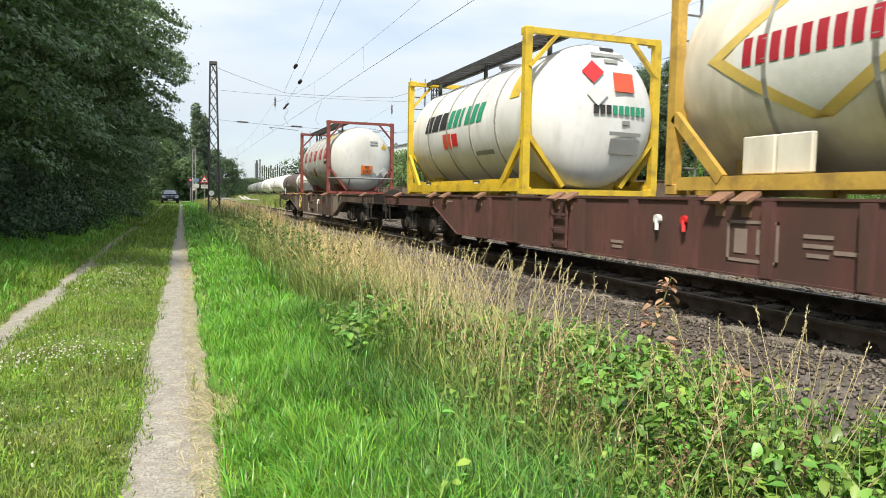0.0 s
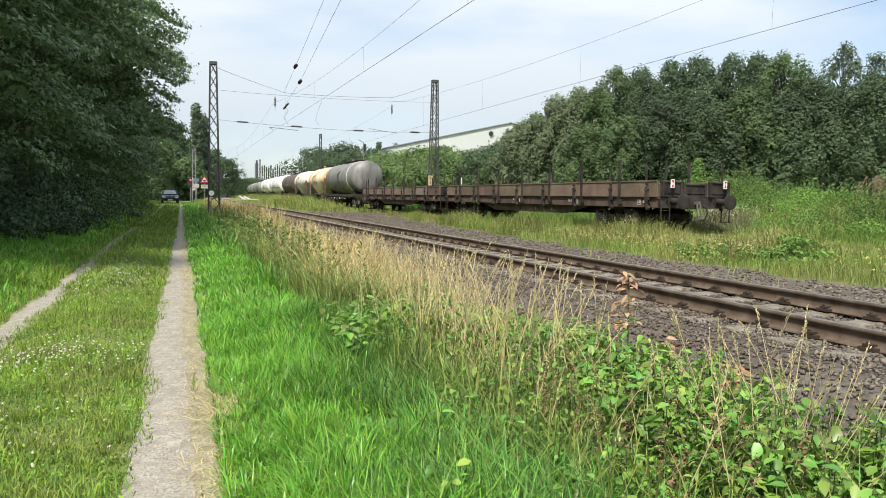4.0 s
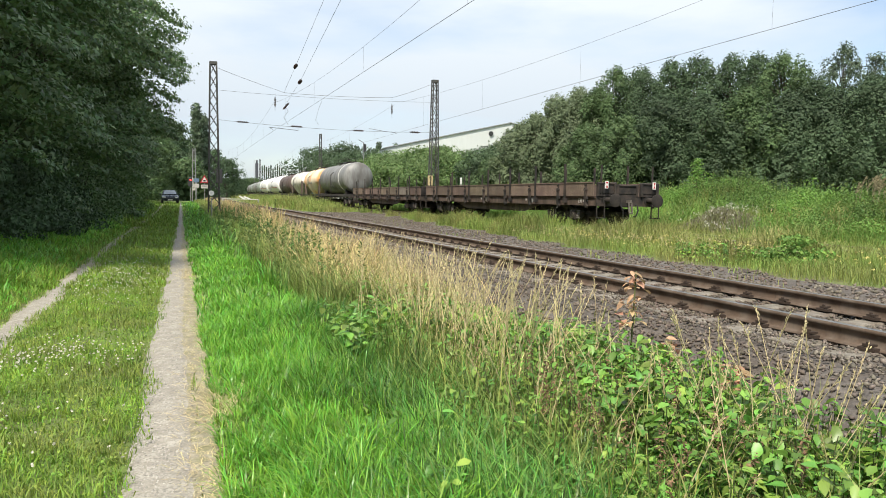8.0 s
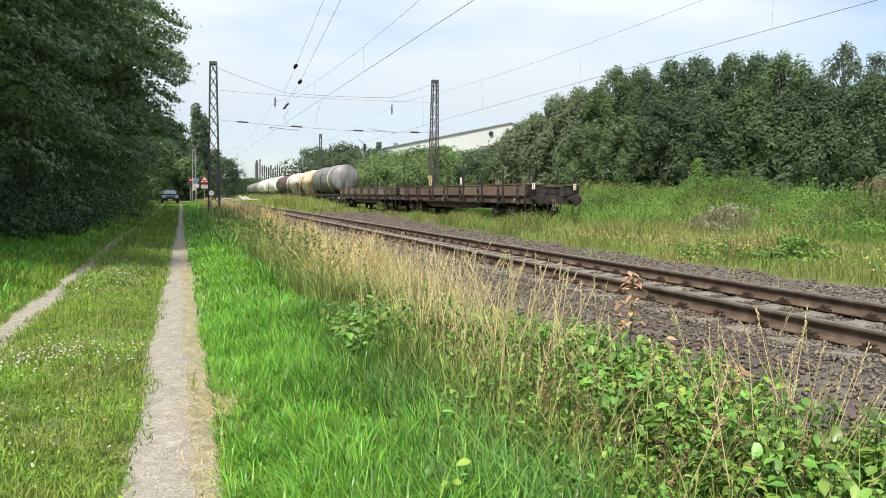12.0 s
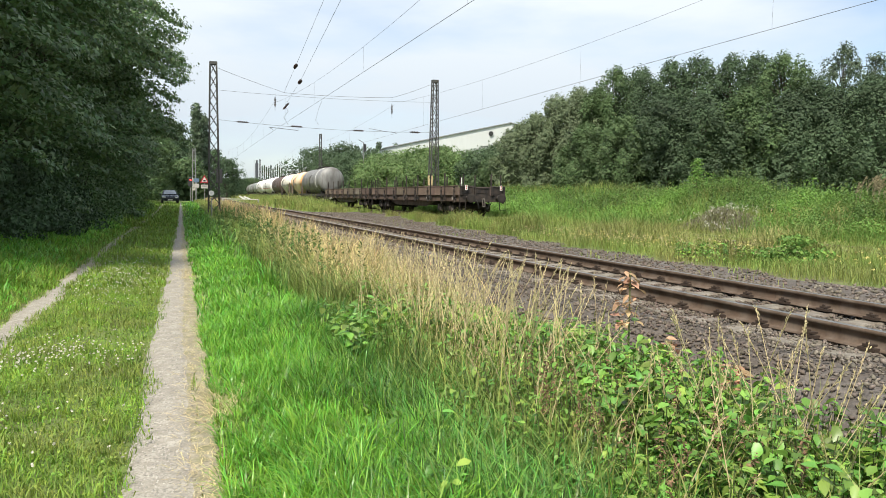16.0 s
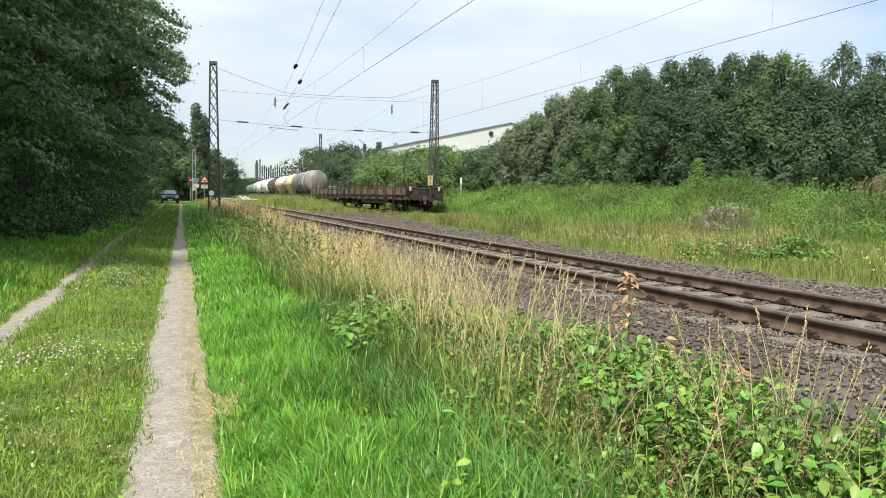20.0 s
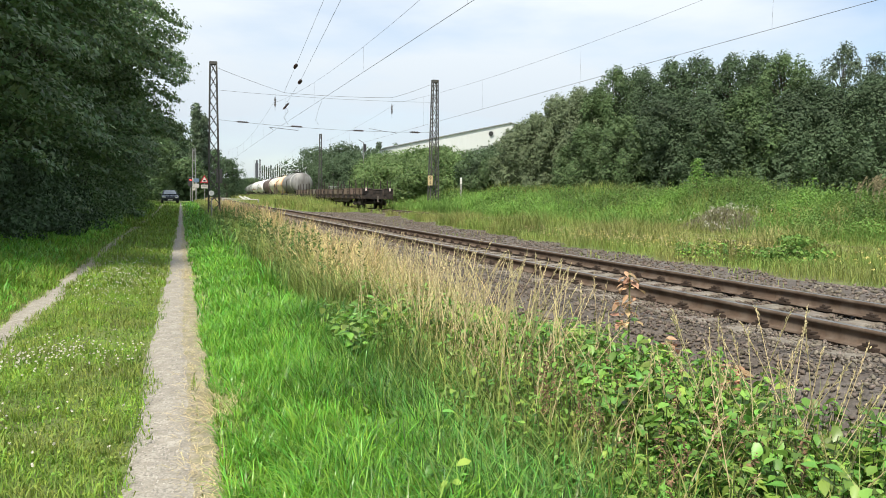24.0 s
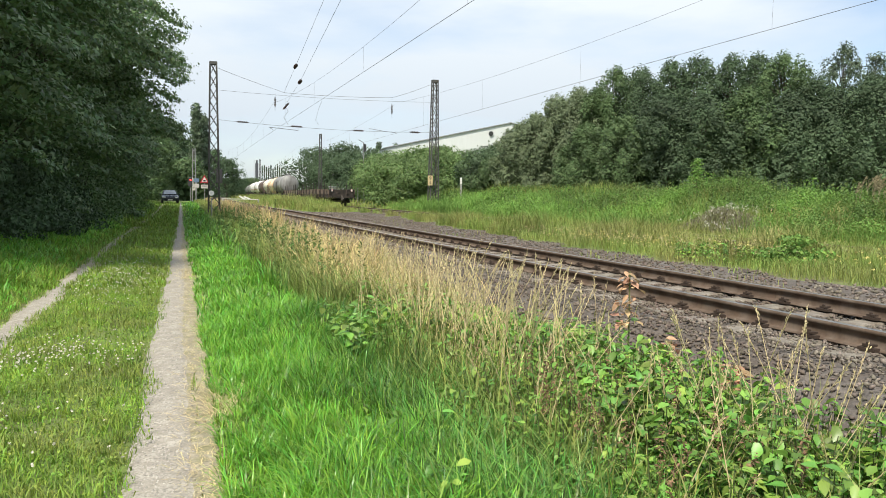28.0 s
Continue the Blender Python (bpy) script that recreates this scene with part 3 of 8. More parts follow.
def gear(wagon, half, pivot, beam_z=1.02):
    """Two bogies with wheelsets, four buffers, draw hooks and hoses. Returns the wheelsets."""
    sets = []
    for e in (-1, 1):
        b = share("bogie", BOGIE, wagon, 0, e * pivot, 0)
        add_springs(b)
        for d in (-0.9, 0.9):
            sets.append(share("wheelset", WHEELSET, wagon, 0, e * pivot + d, 0.46))
        for s in (-1, 1):
            u = share("buffer", BUFFER, wagon, s * 0.875, e * half, beam_z, rz=0 if e > 0 else 180)
            share("buffer_head", BUFFER_HEAD, u)
        bm = bmesh.new()
        box(bm, 0, e * (half + 0.12), beam_z - 0.02, 0.07, 0.26, 0.10)
        rod(bm, (0, e * (half + 0.24), beam_z - 0.1), (0, e * (half + 0.24), beam_z + 0.07), 0.045, 8)
        bar(bm, (0.06, e * (half + 0.2), beam_z - 0.05), (0.06, e * (half + 0.26), beam_z - 0.42), 0.035)
        bar(bm, (-0.06, e * (half + 0.2), beam_z - 0.05), (-0.06, e * (half + 0.26), beam_z - 0.42), 0.035)
        rod(bm, (-0.07, e * (half + 0.26), beam_z - 0.42), (0.07, e * (half + 0.26), beam_z - 0.42), 0.03, 8)
        part("draw_hook", bm, M_RUNGEAR, wagon)
        for s in (-0.34, 0.34):
            bm = bmesh.new()
            pts = [(s, e * half, beam_z - 0.12), (s, e * (half + 0.16), beam_z - 0.16), (s * 0.95, e * (half + 0.24), beam_z - 0.32),
                   (s * 0.8, e * (half + 0.2), beam_z - 0.52), (s * 0.6, e * (half + 0.1), beam_z - 0.56)]
            for a, c in zip(pts, pts[1:]):
                rod(bm, a, c, 0.024, 6)
            part("brake_hose", bm, M_RUBBER, wagon)
    return sets


def container_wagon(name, m, paint, label, belly=(-4.55, 4.55)):
    """Bogie container wagon with fish-bellied side sills. Its rear points to +y."""
    w = thing(name, m, label, "freight wagon", "container train")
    half = 9.75
    top = 1.10
    for s in (-1, 1):
        bm = bmesh.new()
        zt, zb = top, 0.36
        outline = [(-half, zt), (half, zt), (half, 0.86), (5.9, 0.86), (belly[1], zb), (belly[0], zb), (-5.9, 0.86), (-half, 0.86)]
        prism(bm, outline, s * 1.27, s * 1.285)
        box(bm, s * 1.23, 0, zt - 0.012, 0.16, 2 * half, 0.024)
        box(bm, s * 1.24, sum(belly) / 2, zb + 0.01, 0.14, belly[1] - belly[0], 0.022)
        for e in (-1, 1):
            bar(bm, (s * 1.24, belly[e > 0], zb + 0.01), (s * 1.24, e * 5.9, 0.87), 0.14, 0.022)
            box(bm, s * 1.24, e * 7.82, 0.87, 0.14, 3.84, 0.022)
        part("side_sill", bm, paint, w)
        for y in (q for q in (-4.2, -3.2, -2.2, -1.15, 0.0, 1.0, 2.0, 3.0, 4.1) if belly[0] < q < belly[1]):
            rib = bmesh.new()
            prism(rib, [(y - 0.06, zt - 0.03), (y + 0.06, zt - 0.03), (y + 0.05, zb + 0.02), (y - 0.05, zb + 0.02)], s * 1.285, s * 1.345)
            part("side_rib", rib, paint, w)
        for y in (-8.6, -5.3, -2.9, -2.55, 0.35, 0.7, 3.45, 5.2, 6.0, 8.5):
            spig = bmesh.new()
            box(spig, s * 1.31, y, zt + 0.0, 0.20, 0.22, 0.035, Matrix.Rotation(s * 0.5, 4, "Y"))
            box(spig, s * 1.27, y, zt - 0.1, 0.05, 0.12, 0.16)
            part("container_bracket", spig, M_SPIGOT, w, "rust-orange folding bracket")
    bm = bmesh.new()
    box(bm, 0, 0, 0.92, 0.5, 2 * half, 0.32)
    for y in np.linspace(-8.5, 8.5, 12):
        box(bm, 0, float(y), 1.0, 2.5, 0.12, 0.14)
    for e in (-1, 1):
        box(bm, 0, e * (half - 0.03), 0.98, 2.5, 0.06, 0.28)
        box(bm, 0, e * (half - 0.9), 1.085, 2.45, 1.6, 0.02)
    for i in range(9):
        y = -6.5 + i * 1.55
        bar(bm, (-1.2, y, 1.04), (1.2, y + 0.75, 1.04), 0.07)
    part("underframe", bm, M_RUNGEAR, w)
    bm = boxes((0, -1.2, 0.62, 0.5, 1.5, 0.42), (0.35, 1.4, 0.6, 0.34, 1.0, 0.36))
    rod(bm, (-0.5, 2.4, 0.62), (-0.5, 3.6, 0.62), 0.19, 12)
    rod(bm, (0, -5.0, 0.55), (0, 5.0, 0.55), 0.03, 6)
    part("brake_gear", bm, M_RUNGEAR, w)
    for s in (-1, 1):
        for e in (-1, 1):
            bm = bmesh.new()
            bar(bm, (s * 1.3, e * 9.55, 0.98), (s * 1.3, e * 9.55, 0.43), 0.03)
            bar(bm, (s * 1.3, e * 9.2, 0.98), (s * 1.3, e * 9.2, 0.43), 0.03)
            box(bm, s * 1.22, e * 9.37, 0.44, 0.2, 0.4, 0.03)
            part("step_iron", bm, M_RUNGEAR, w)
    gear(w, half, 7.15)
    return w


M_SPIGOT = material("rust_orange_bracket", (0.25, 0.135, 0.085), 0.8, var=0.3, scale=6, fine=0.2)


def plate(w, name, side, y, z, wd, ht, mat, lift=0.004, label=""):
    """A thin plate or painted mark on a side (side = x of the wall, outward by its sign)."""
    s = 1 if side > 0 else -1
    bm = boxes((side + s * lift, y, z, 0.006, wd, ht))
    return part(name, bm, mat, w, label)


def tank_profile(length, r, dish, n=9):
    a = length / 2 - dish
    prof = []
    for i in range(n + 1):
        t = math.pi / 2 * (1 - i / n)
        prof.append((-a - dish * math.sin(t), max(0.02, r * math.cos(t) ** 0.8)))
    prof += [(a * k, r) for k in (-0.5, 0.0, 0.5)]
    prof += [(-y, q) for y, q in reversed(prof[: n + 1])]
    return prof


def tank_container(name, m, skin, paint, label, height, style):
    """Twenty-foot tank container: corner posts, rails, braces, tank, bands, walkway, ladder."""
    c = thing(name, m, label, "tank container", "tank containers on the train")
    L, W, H, t = 6.058, 2.50, height, 0.12
    hx, hy = W / 2, L / 2
    zc, r = 0.10 + 1.17, 1.17
    jut = 0.30
    for s in (-1, 1):
        for e in (-1, 1):
            bm = boxes((s * (hx - t / 2), e * (hy - t / 2), H / 2, t, t, H - 0.2))
            part("corner_post", bm, paint, c)
            for z in (0.06, H - 0.06):
                part("corner_casting", boxes((s * (hx - 0.08), e * (hy - 0.09), z, 0.16, 0.18, 0.12), bevel=0.012), paint, c)
            if style != "red":
                bm = bmesh.new()
                bar(bm, (s * (hx - 0.03), e * (hy - 0.10), 0.85), (s * (hx - 0.03), e * (hy - 0.85), 0.16), 0.06, 0.12)
                part("side_brace", bm, paint, c)
            bm = bmesh.new()
            bar(bm, (s * (hx - 0.08), e * (hy - 0.05), 0.95), (s * (hx - 0.72), e * (hy - 0.05), 0.14), 0.10, 0.07)
            part("end_brace", bm, paint, c)
            bm = bmesh.new()
            bar(bm, (s * (hx - 0.08), e * (hy - 0.03), H - 0.62), (s * (hx - 0.55), e * (hy - 0.03), H - 0.1), 0.10, 0.05)
            part("end_gusset", bm, paint, c)
        if style != "red":
            bm = boxes((s * (hx - 0.07), 0, 0.12, 0.12, L - 0.36, 0.14))
            if style == "yellow":
                box(bm, s * (hx - 0.05), 0, 0.20, 0.02, L - 0.5, 0.12)
            part("side_rail", bm, paint, c)
        if style == "top":
            bm = bmesh.new()
            bar(bm, (s * (hx - 0.2), -hy + 0.1, H - 0.07), (s * (hx - 0.2), hy - 0.1, H - 0.07), 0.05)
            part("top_rail", bm, paint, c)
    for e in (-1, 1):
        part("end_rail", boxes((0, e * (hy - 0.06), H - 0.055, W - 0.32, 0.09, 0.09)), paint, c)
        part("end_rail", boxes((0, e * (hy - 0.06), 0.05, W - 0.32, 0.11, 0.09)), paint, c)
        bm = bmesh.new()
        prism(bm, [(e * 1.9, 0.1), (e * 2.5, 0.1), (e * 2.5, 0.62), (e * 1.9, 0.62)], -0.75, 0.75)
        part("saddle", bm, paint, c)
    bm = bmesh.new()
    lathe(bm, tank_profile(L + 2 * jut, r, 0.5), 40)
    bmesh.ops.translate(bm, verts=bm.verts, vec=(0, 0, zc))
    tank = part("tank", bm, skin, c, smooth=True)
    for y in (-1.95, -1.2, -0.4, 0.4, 1.2, 1.95) if style == "red" else (-1.75, -0.6, 0.6, 1.75):
        bm = bmesh.new()
        lathe(bm, [(y - 0.03, r + 0.001), (y - 0.028, r + 0.012), (y + 0.028, r + 0.012), (y + 0.03, r + 0.001)], 40)
        bmesh.ops.translate(bm, verts=bm.verts, vec=(0, 0, zc))
        part("band", bm, M_BAND, tank)
    bm = bmesh.new()
    for x in (-0.80, -0.42):
        bar(bm, (x, -hy + 0.1, H - 0.05), (x, hy - 0.1, H - 0.05), 0.07)
    for y in np.linspace(-hy + 0.2, hy - 0.2, 28):
        box(bm, -0.6, float(y), H - 0.035, 0.40, 0.13, 0.02)
    for y in (-2.6, 0, 2.6):
        bar(bm, (-0.6, y, H - 0.06), (-0.6, y, zc + r - 0.3), 0.06)
    part("walkway", bm, M_WALK, c)
    bm = bmesh.new()
    lathe(bm, [(0, 0.26), (0.16, 0.26), (0.17, 0.30), (0.21, 0.30), (0.22, 0.05)], 16, "Z")
    bmesh.ops.translate(bm, verts=bm.verts, vec=(0.1, 0.2, zc + r - 0.06))
    part("manhole", bm, M_GALV, c)
    e = 1
    bm = bmesh.new()
    for x in (-1.02, -0.66):
        rod(bm, (x - 0.16, e * (hy + 0.04), 0.15), (x - 0.16, e * (hy + 0.04), H + 0.1), 0.016, 6)
    for k in range(9):
        z = 0.3 + k * 0.28
        rod(bm, (-1.18, e * (hy + 0.04), z), (-0.82, e * (hy + 0.04), z), 0.012, 6)
    part("ladder", bm, M_GALV, c)
    return c, zc, r


M_WALK = material("dark_walkway_grating", (0.085, 0.085, 0.085), 0.7, 0.4, var=0.25, scale=5)


def bent_plate(c, name, y0, y1, a0, a1, zc, r, mat, label="", skew=0.0, lift=0.008, side=-1, ny=2, na=4):
    """A painted patch on the round flank of a tank, from y0 to y1 and from angle a0 to a1 (degrees above the middle)."""
    v, f = [], []
    for i in range(ny + 1):
        for j in range(na + 1):
            u = j / na
            a = radians(a0 + (a1 - a0) * u)
            y = y0 + (y1 - y0) * i / ny + skew * (u - 0.5)
            v.append((side * (r + lift) * math.cos(a), y, zc + (r + lift) * math.sin(a)))
    for i in range(ny):
        for j in range(na):
            k = i * (na + 1) + j
            f.append((k, k + 1, k + na + 2, k + na + 1))
    return part(name, mesh_np(name, v, f, mat), None, c, label)


def end_face(x, z, L, r, dish, zc):
    """Where the dished end that faces -y lies at (x, z)."""
    q = min(0.999, math.hypot(x, z - zc) / r)
    return -(L / 2 - dish) - dish * math.sin(math.acos(q ** 1.25))


# the two wagons of the passing train, and what stands on them
TRAIN1_SPEED = 24.55
WAGON_A0, WAGON_B0 = 8.25, 28.87        # middles of the wagons at the start
wagon_a = container_wagon("container_wagon", pose(6.277, WAGON_A0, RAIL), M_WAGON_RED, "faded red-brown bogie container wagon carrying two tank containers")
wagon_b = container_wagon("container_wagon", pose(6.277, WAGON_B0, RAIL), M_WAGON_BROWN, "dull brown bogie container wagon carrying one tank container", (-4.35, 3.3))
LX = -1.286   # the near face of the side sills
for y, w_, h_, mat, z in ((-4.6, 0.9, 0.42, M_BOARD_PALE, 0.80), (-0.40, 0.2, 0.26, M_WHITE, 0.74), (-1.10, 0.48, 0.5, M_GREYPLATE, 0.64),
                          (0.62, 0.5, 0.42, M_BOARD_PALE, 0.58), (0.62, 0.34, 0.26, M_STENCIL_WHITE, 0.60),
                          (-1.1, 0.36, 0.05, M_WHITE, 0.78)):
    plate(wagon_b, "stencil_panel", LX, y, z, w_, h_, mat, 0.004 + 0.004 * (h_ < 0.1 or h_ == 0.26 and w_ > 0.3))
wedge = bmesh.new()
prism(wedge, [(-4.2, 1.06), (-5.55, 1.06), (-5.55, 0.92), (-4.7, 0.50), (-4.2, 0.50)], LX - 0.006, LX - 0.001)
part("pale_panel", wedge, M_BOARD_PALE, wagon_b, "pale repainted sill end")
wedge = bmesh.new()
prism(wedge, [(3.2, 1.02), (4.35, 1.02), (4.35, 0.62), (3.45, 0.44), (3.2, 0.44)], LX - 0.012, LX - 0.007)
part("pale_panel", wedge, M_BOARD_PALE, wagon_b, "pale repainted sill end")
hw = bmesh.new()
for i in range(16):
    a, b = 2 * math.pi * i / 16, 2 * math.pi * (i + 1) / 16
    rod(hw, (LX - 0.11, 2.17 + 0.25 * math.cos(a), 0.78 + 0.25 * math.sin(a)), (LX - 0.11, 2.17 + 0.25 * math.cos(b), 0.78 + 0.25 * math.sin(b)), 0.017, 6)
for a in (0.5, 2.6, 4.7):
    rod(hw, (LX - 0.08, 2.17, 0.78), (LX - 0.11, 2.17 + 0.25 * math.cos(a), 0.78 + 0.25 * math.sin(a)), 0.014, 6)
rod(hw, (LX, 2.17, 0.78), (LX - 0.11, 2.17, 0.78), 0.03, 8)
part("brake_handwheel", hw, M_YELLOW_INK, wagon_b, "yellow spoked brake handwheel")
part("tool_box", boxes((LX - 0.03, -0.1, 0.82, 0.06, 0.9, 0.06), (LX - 0.03, -0.1, 0.56, 0.06, 0.9, 0.05), (LX - 0.03, -0.53, 0.69, 0.06, 0.05, 0.3),
                       (LX - 0.03, 0.33, 0.69, 0.06, 0.05, 0.3)), M_WAGON_BROWN, wagon_b)
for w_, col in ((wagon_a, M_WHITE), (wagon_b, M_WHITE)):
    for y in (-1.6, -2.05):
        bm = bmesh.new()
        rod(bm, (LX, y, 0.86), (LX - 0.05, y, 0.86), 0.05, 10)
        bar(bm, (LX - 0.04, y, 0.86), (LX - 0.05, y - 0.02, 0.74), 0.035)
        part("brake_lever", bm, col if y > -2 else M_RED, w_)
# the square emblem and stencils of the red wagon, as plain shapes
for y0, y1, z0, z1 in ((-3.30, -2.66, 0.86, 0.89), (-3.30, -2.66, 0.50, 0.53), (-3.30, -3.27, 0.50, 0.89), (-2.69, -2.66, 0.50, 0.89),
                       (-2.92, -2.76, 0.58, 0.81), (-3.20, -3.04, 0.58, 0.81)):
    plate(wagon_a, "emblem_stroke", LX, (y0 + y1) / 2, (z0 + z1) / 2, abs(y1 - y0), z1 - z0, M_STENCIL)
for y, z, w_ in ((-3.72, 0.78, 0.3), (-3.72, 0.70, 0.3), (-4.0, 0.66, 0.24), (-3.72, 0.62, 0.22), (-0.8, 0.5, 0.2), (-0.8, 0.56, 0.26), (5.0, 0.98, 0.35), (5.25, 0.93, 0.2)):
    plate(wagon_a, "stencil_bar", LX, y, z, w_, 0.035, M_STENCIL)
part("side_ladder", boxes((LX - 0.05, 0.35, 0.7, 0.03, 0.03, 0.6), (LX - 0.05, 0.75, 0.7, 0.03, 0.03, 0.6), (LX - 0.05, 0.55, 0.85, 0.03, 0.4, 0.03),
                          (LX - 0.05, 0.55, 0.65, 0.03, 0.4, 0.03), (LX - 0.05, 0.55, 0.45, 0.03, 0.4, 0.03)), M_WAGON_RED, wagon_a)
part("loose_strap", boxes((-0.9, 8.1, 1.13, 0.5, 0.07, 0.03), (-0.5, 7.4, 1.12, 0.06, 1.3, 0.03)), M_YELLOW_INK, wagon_b, "yellow end platform edge")
part("end_marker", boxes((-1.1, 8.9, 1.26, 0.02, 0.18, 0.3)), M_WHITE, wagon_b, "white tail marker plate")

BASE = RAIL + 1.124
cont_white, zc_, r_ = tank_container("tank_container", pose(6.277, 13.17, BASE), M_TANK_WHITE, M_YELLOW, "white tank container in a bright yellow frame, dark and green wordmark", 2.591, "yellow")
G = [(1.9, 1.52), (1.45, 1.07), (1.0, 0.62)]
for a, b in G:
    bent_plate(cont_white, "wordmark_block", a, b, 2, 19, zc_, r_, M_INK, "", -0.12)
for i in range(6):
    a = 0.52 - i * 0.3
    bent_plate(cont_white, "wordmark_block", a, a - (0.12 if i == 2 else 0.22), 2, 19, zc_, r_, M_GREEN_INK, "", -0.12)
bent_plate(cont_white, "hazard_plate", 0.85, 0.42, -18, -3, zc_, r_, M_RED_ORANGE)
bent_plate(cont_white, "hazard_diamond", 0.36, 0.06, -16, -4, zc_, r_, M_RED)
bent_plate(cont_white, "yellow_mark", -2.25, -2.6, 15, 40, zc_, r_, M_YELLOW, "yellow tank top mark")
bent_plate(cont_white, "small_print", -0.7, -1.5, -28, -24, zc_, r_, M_GREYPLATE)
for y in (1.55, -1.1):
    plate(cont_white, "frame_marking", -1.20, y, 0.2, 0.3, 0.1, M_INK, 0.022)
    plate(cont_white, "frame_marking", -1.20, y, 0.2, 0.2, 0.03, M_WHITE, 0.028)
L_ = 6.058 + 0.6


def end_mark(c, name, x, z, w, h, mat, turn=0.0, label="", zc=zc_, r=r_):
    lean = math.asin(max(-0.9, min(0.9, (z - zc) / r * 0.5)))
    y = end_face(x, z, L_, r, 0.5, zc) - 0.02
    side = math.asin(max(-0.9, min(0.9, x / r * 0.5)))
    bm = bmesh.new()
    box(bm, 0, 0, 0, w, 0.01, h, Matrix.Rotation(radians(turn), 4, "Y"))
    ob = part(name, bm, mat, c, label)
    ob.matrix_basis = Matrix.Translation((x, y, z)) @ Matrix.Rotation(side, 4, "Z") @ Matrix.Rotation(-lean, 4, "X")
    return ob


end_mark(cont_white, "hazard_diamond", -0.20, 1.93, 0.27, 0.27, M_RED, 45)
end_mark(cont_white, "hazard_diamond", -0.14, 1.58, 0.26, 0.26, M_WHITE, 45)
end_mark(cont_white, "hazard_plate", 0.36, 1.79, 0.40, 0.31, M_RED_ORANGE)
for i in range(9):
    end_mark(cont_white, "wordmark_block", -0.16 + i * 0.115, 1.35, 0.085, 0.14, M_INK if i < 3 else M_GREEN_INK)
for x, z, w_ in ((0.12, 2.22, 0.62), (0.16, 2.12, 0.26), (0.40, 0.98, 0.66), (0.4, 1.16, 0.16)):
    end_mark(cont_white, "stencil_bar", x, z, w_, 0.06, M_GREYPLATE)
end_mark(cont_white, "data_plate", 0.40, 0.78, 0.62, 0.24, M_GREYPLATE)
end_mark(cont_white, "stencil_bar", 0.16, 2.33, 0.26, 0.06, M_INK)

cont_red, zc2, r2 = tank_container("tank_container", pose(6.277, 28.96, BASE), M_TANK_GREY, M_REDFRAME, "pale grey tank container in a red frame, red wordmark", 2.63, "red")
for a, b in ((2.32, 1.86), (1.26, 0.74), (0.15, -0.36), (-0.96, -1.44), (-1.95, -2.48)):
    bent_plate(cont_red, "wordmark_block", a, b, 1, 21, zc2, r2, M_RED_INK)
    bent_plate(cont_red, "wordmark_gap", (a * 0.62 + b * 0.38), (a * 0.38 + b * 0.62), 6, 16, zc2, r2, M_TANK_GREY, "", 0, 0.012)
bent_plate(cont_red, "hazard_plate", 0.42, -0.06, -30, -13, zc2, r2, M_ORANGE)
for txt, an in (("90", -17.2), ("3082", -25.8)):
    a_ = radians(an)
    part("hazard_number", text_mesh(txt, 0.17, M_INK), None, cont_red).matrix_basis = pose(-(r2 + 0.014) * math.cos(a_), 0.18, zc2 + (r2 + 0.014) * math.sin(a_), 90 - an, 0, -90)
bent_plate(cont_red, "hazard_diamond", -0.1, -0.5, -30, -13, zc2, r2, M_WHITE)
bent_plate(cont_red, "data_plate", 1.44, 0.62, -31, -16, zc2, r2, M_WHITE)
for k in range(3):
    bent_plate(cont_red, "small_print", 1.36, 0.74, -28 + k * 4, -26 + k * 4, zc2, r2, M_GREYPLATE, "", 0, 0.012)
bent_plate(cont_red, "data_plate", 2.3, 1.98, -12, -2, zc2, r2, M_WHITE)
bent_plate(cont_red, "yellow_mark", -1.55, -2.2, 34, 52, zc2, r2, M_YELLOW, "yellow top mark")
bent_plate(cont_red, "frame_marking", -2.0, -2.5, -8, -3, zc2, r2, M_INK)
for x, z, w_, h_, m_, t_ in ((0.14, 0.88, 0.42, 0.31, M_ORANGE, 0), (0.56, 0.84, 0.25, 0.25, M_WHITE, 45), (0.84, 0.81, 0.25, 0.25, M_WHITE, 45),
                             (0.5, 2.3, 0.5, 0.05, M_GREYPLATE, 0), (0.42, 1.9, 0.3, 0.05, M_GREYPLATE, 0), (0.42, 1.8, 0.3, 0.05, M_GREYPLATE, 0)):
    end_mark(cont_red, "end_marking", x, z, w_, h_, m_, t_, "", zc2, r2)
for txt, z in (("90", 0.955), ("3082", 0.81)):
    y = end_face(0.14, z, L_, r2, 0.5, zc2) - 0.06
    part("hazard_number", text_mesh(txt, 0.16, M_INK), None, cont_red).matrix_basis = pose(0.14, y, z, 90)
tri = bmesh.new()
tv = [tri.verts.new(q) for q in ((-0.12, 0, -0.1), (0.12, 0, -0.1), (0, 0, 0.11), (-0.12, -0.01, -0.1), (0.12, -0.01, -0.1), (0, -0.01, 0.11))]
for q in ((0, 1, 2), (3, 4, 5), (0, 1, 4, 3), (1, 2, 5, 4), (2, 0, 3, 5)):
    tri.faces.new([tv[i] for i in q])
tri_ob = part("warning_triangle", tri, M_YELLOW, cont_red, "yellow warning triangle")
tri_ob.matrix_basis = pose(0.80, end_face(0.80, 1.75, L_, r2, 0.5, zc2) - 0.05, 1.75, 8)
bm = bmesh.new()
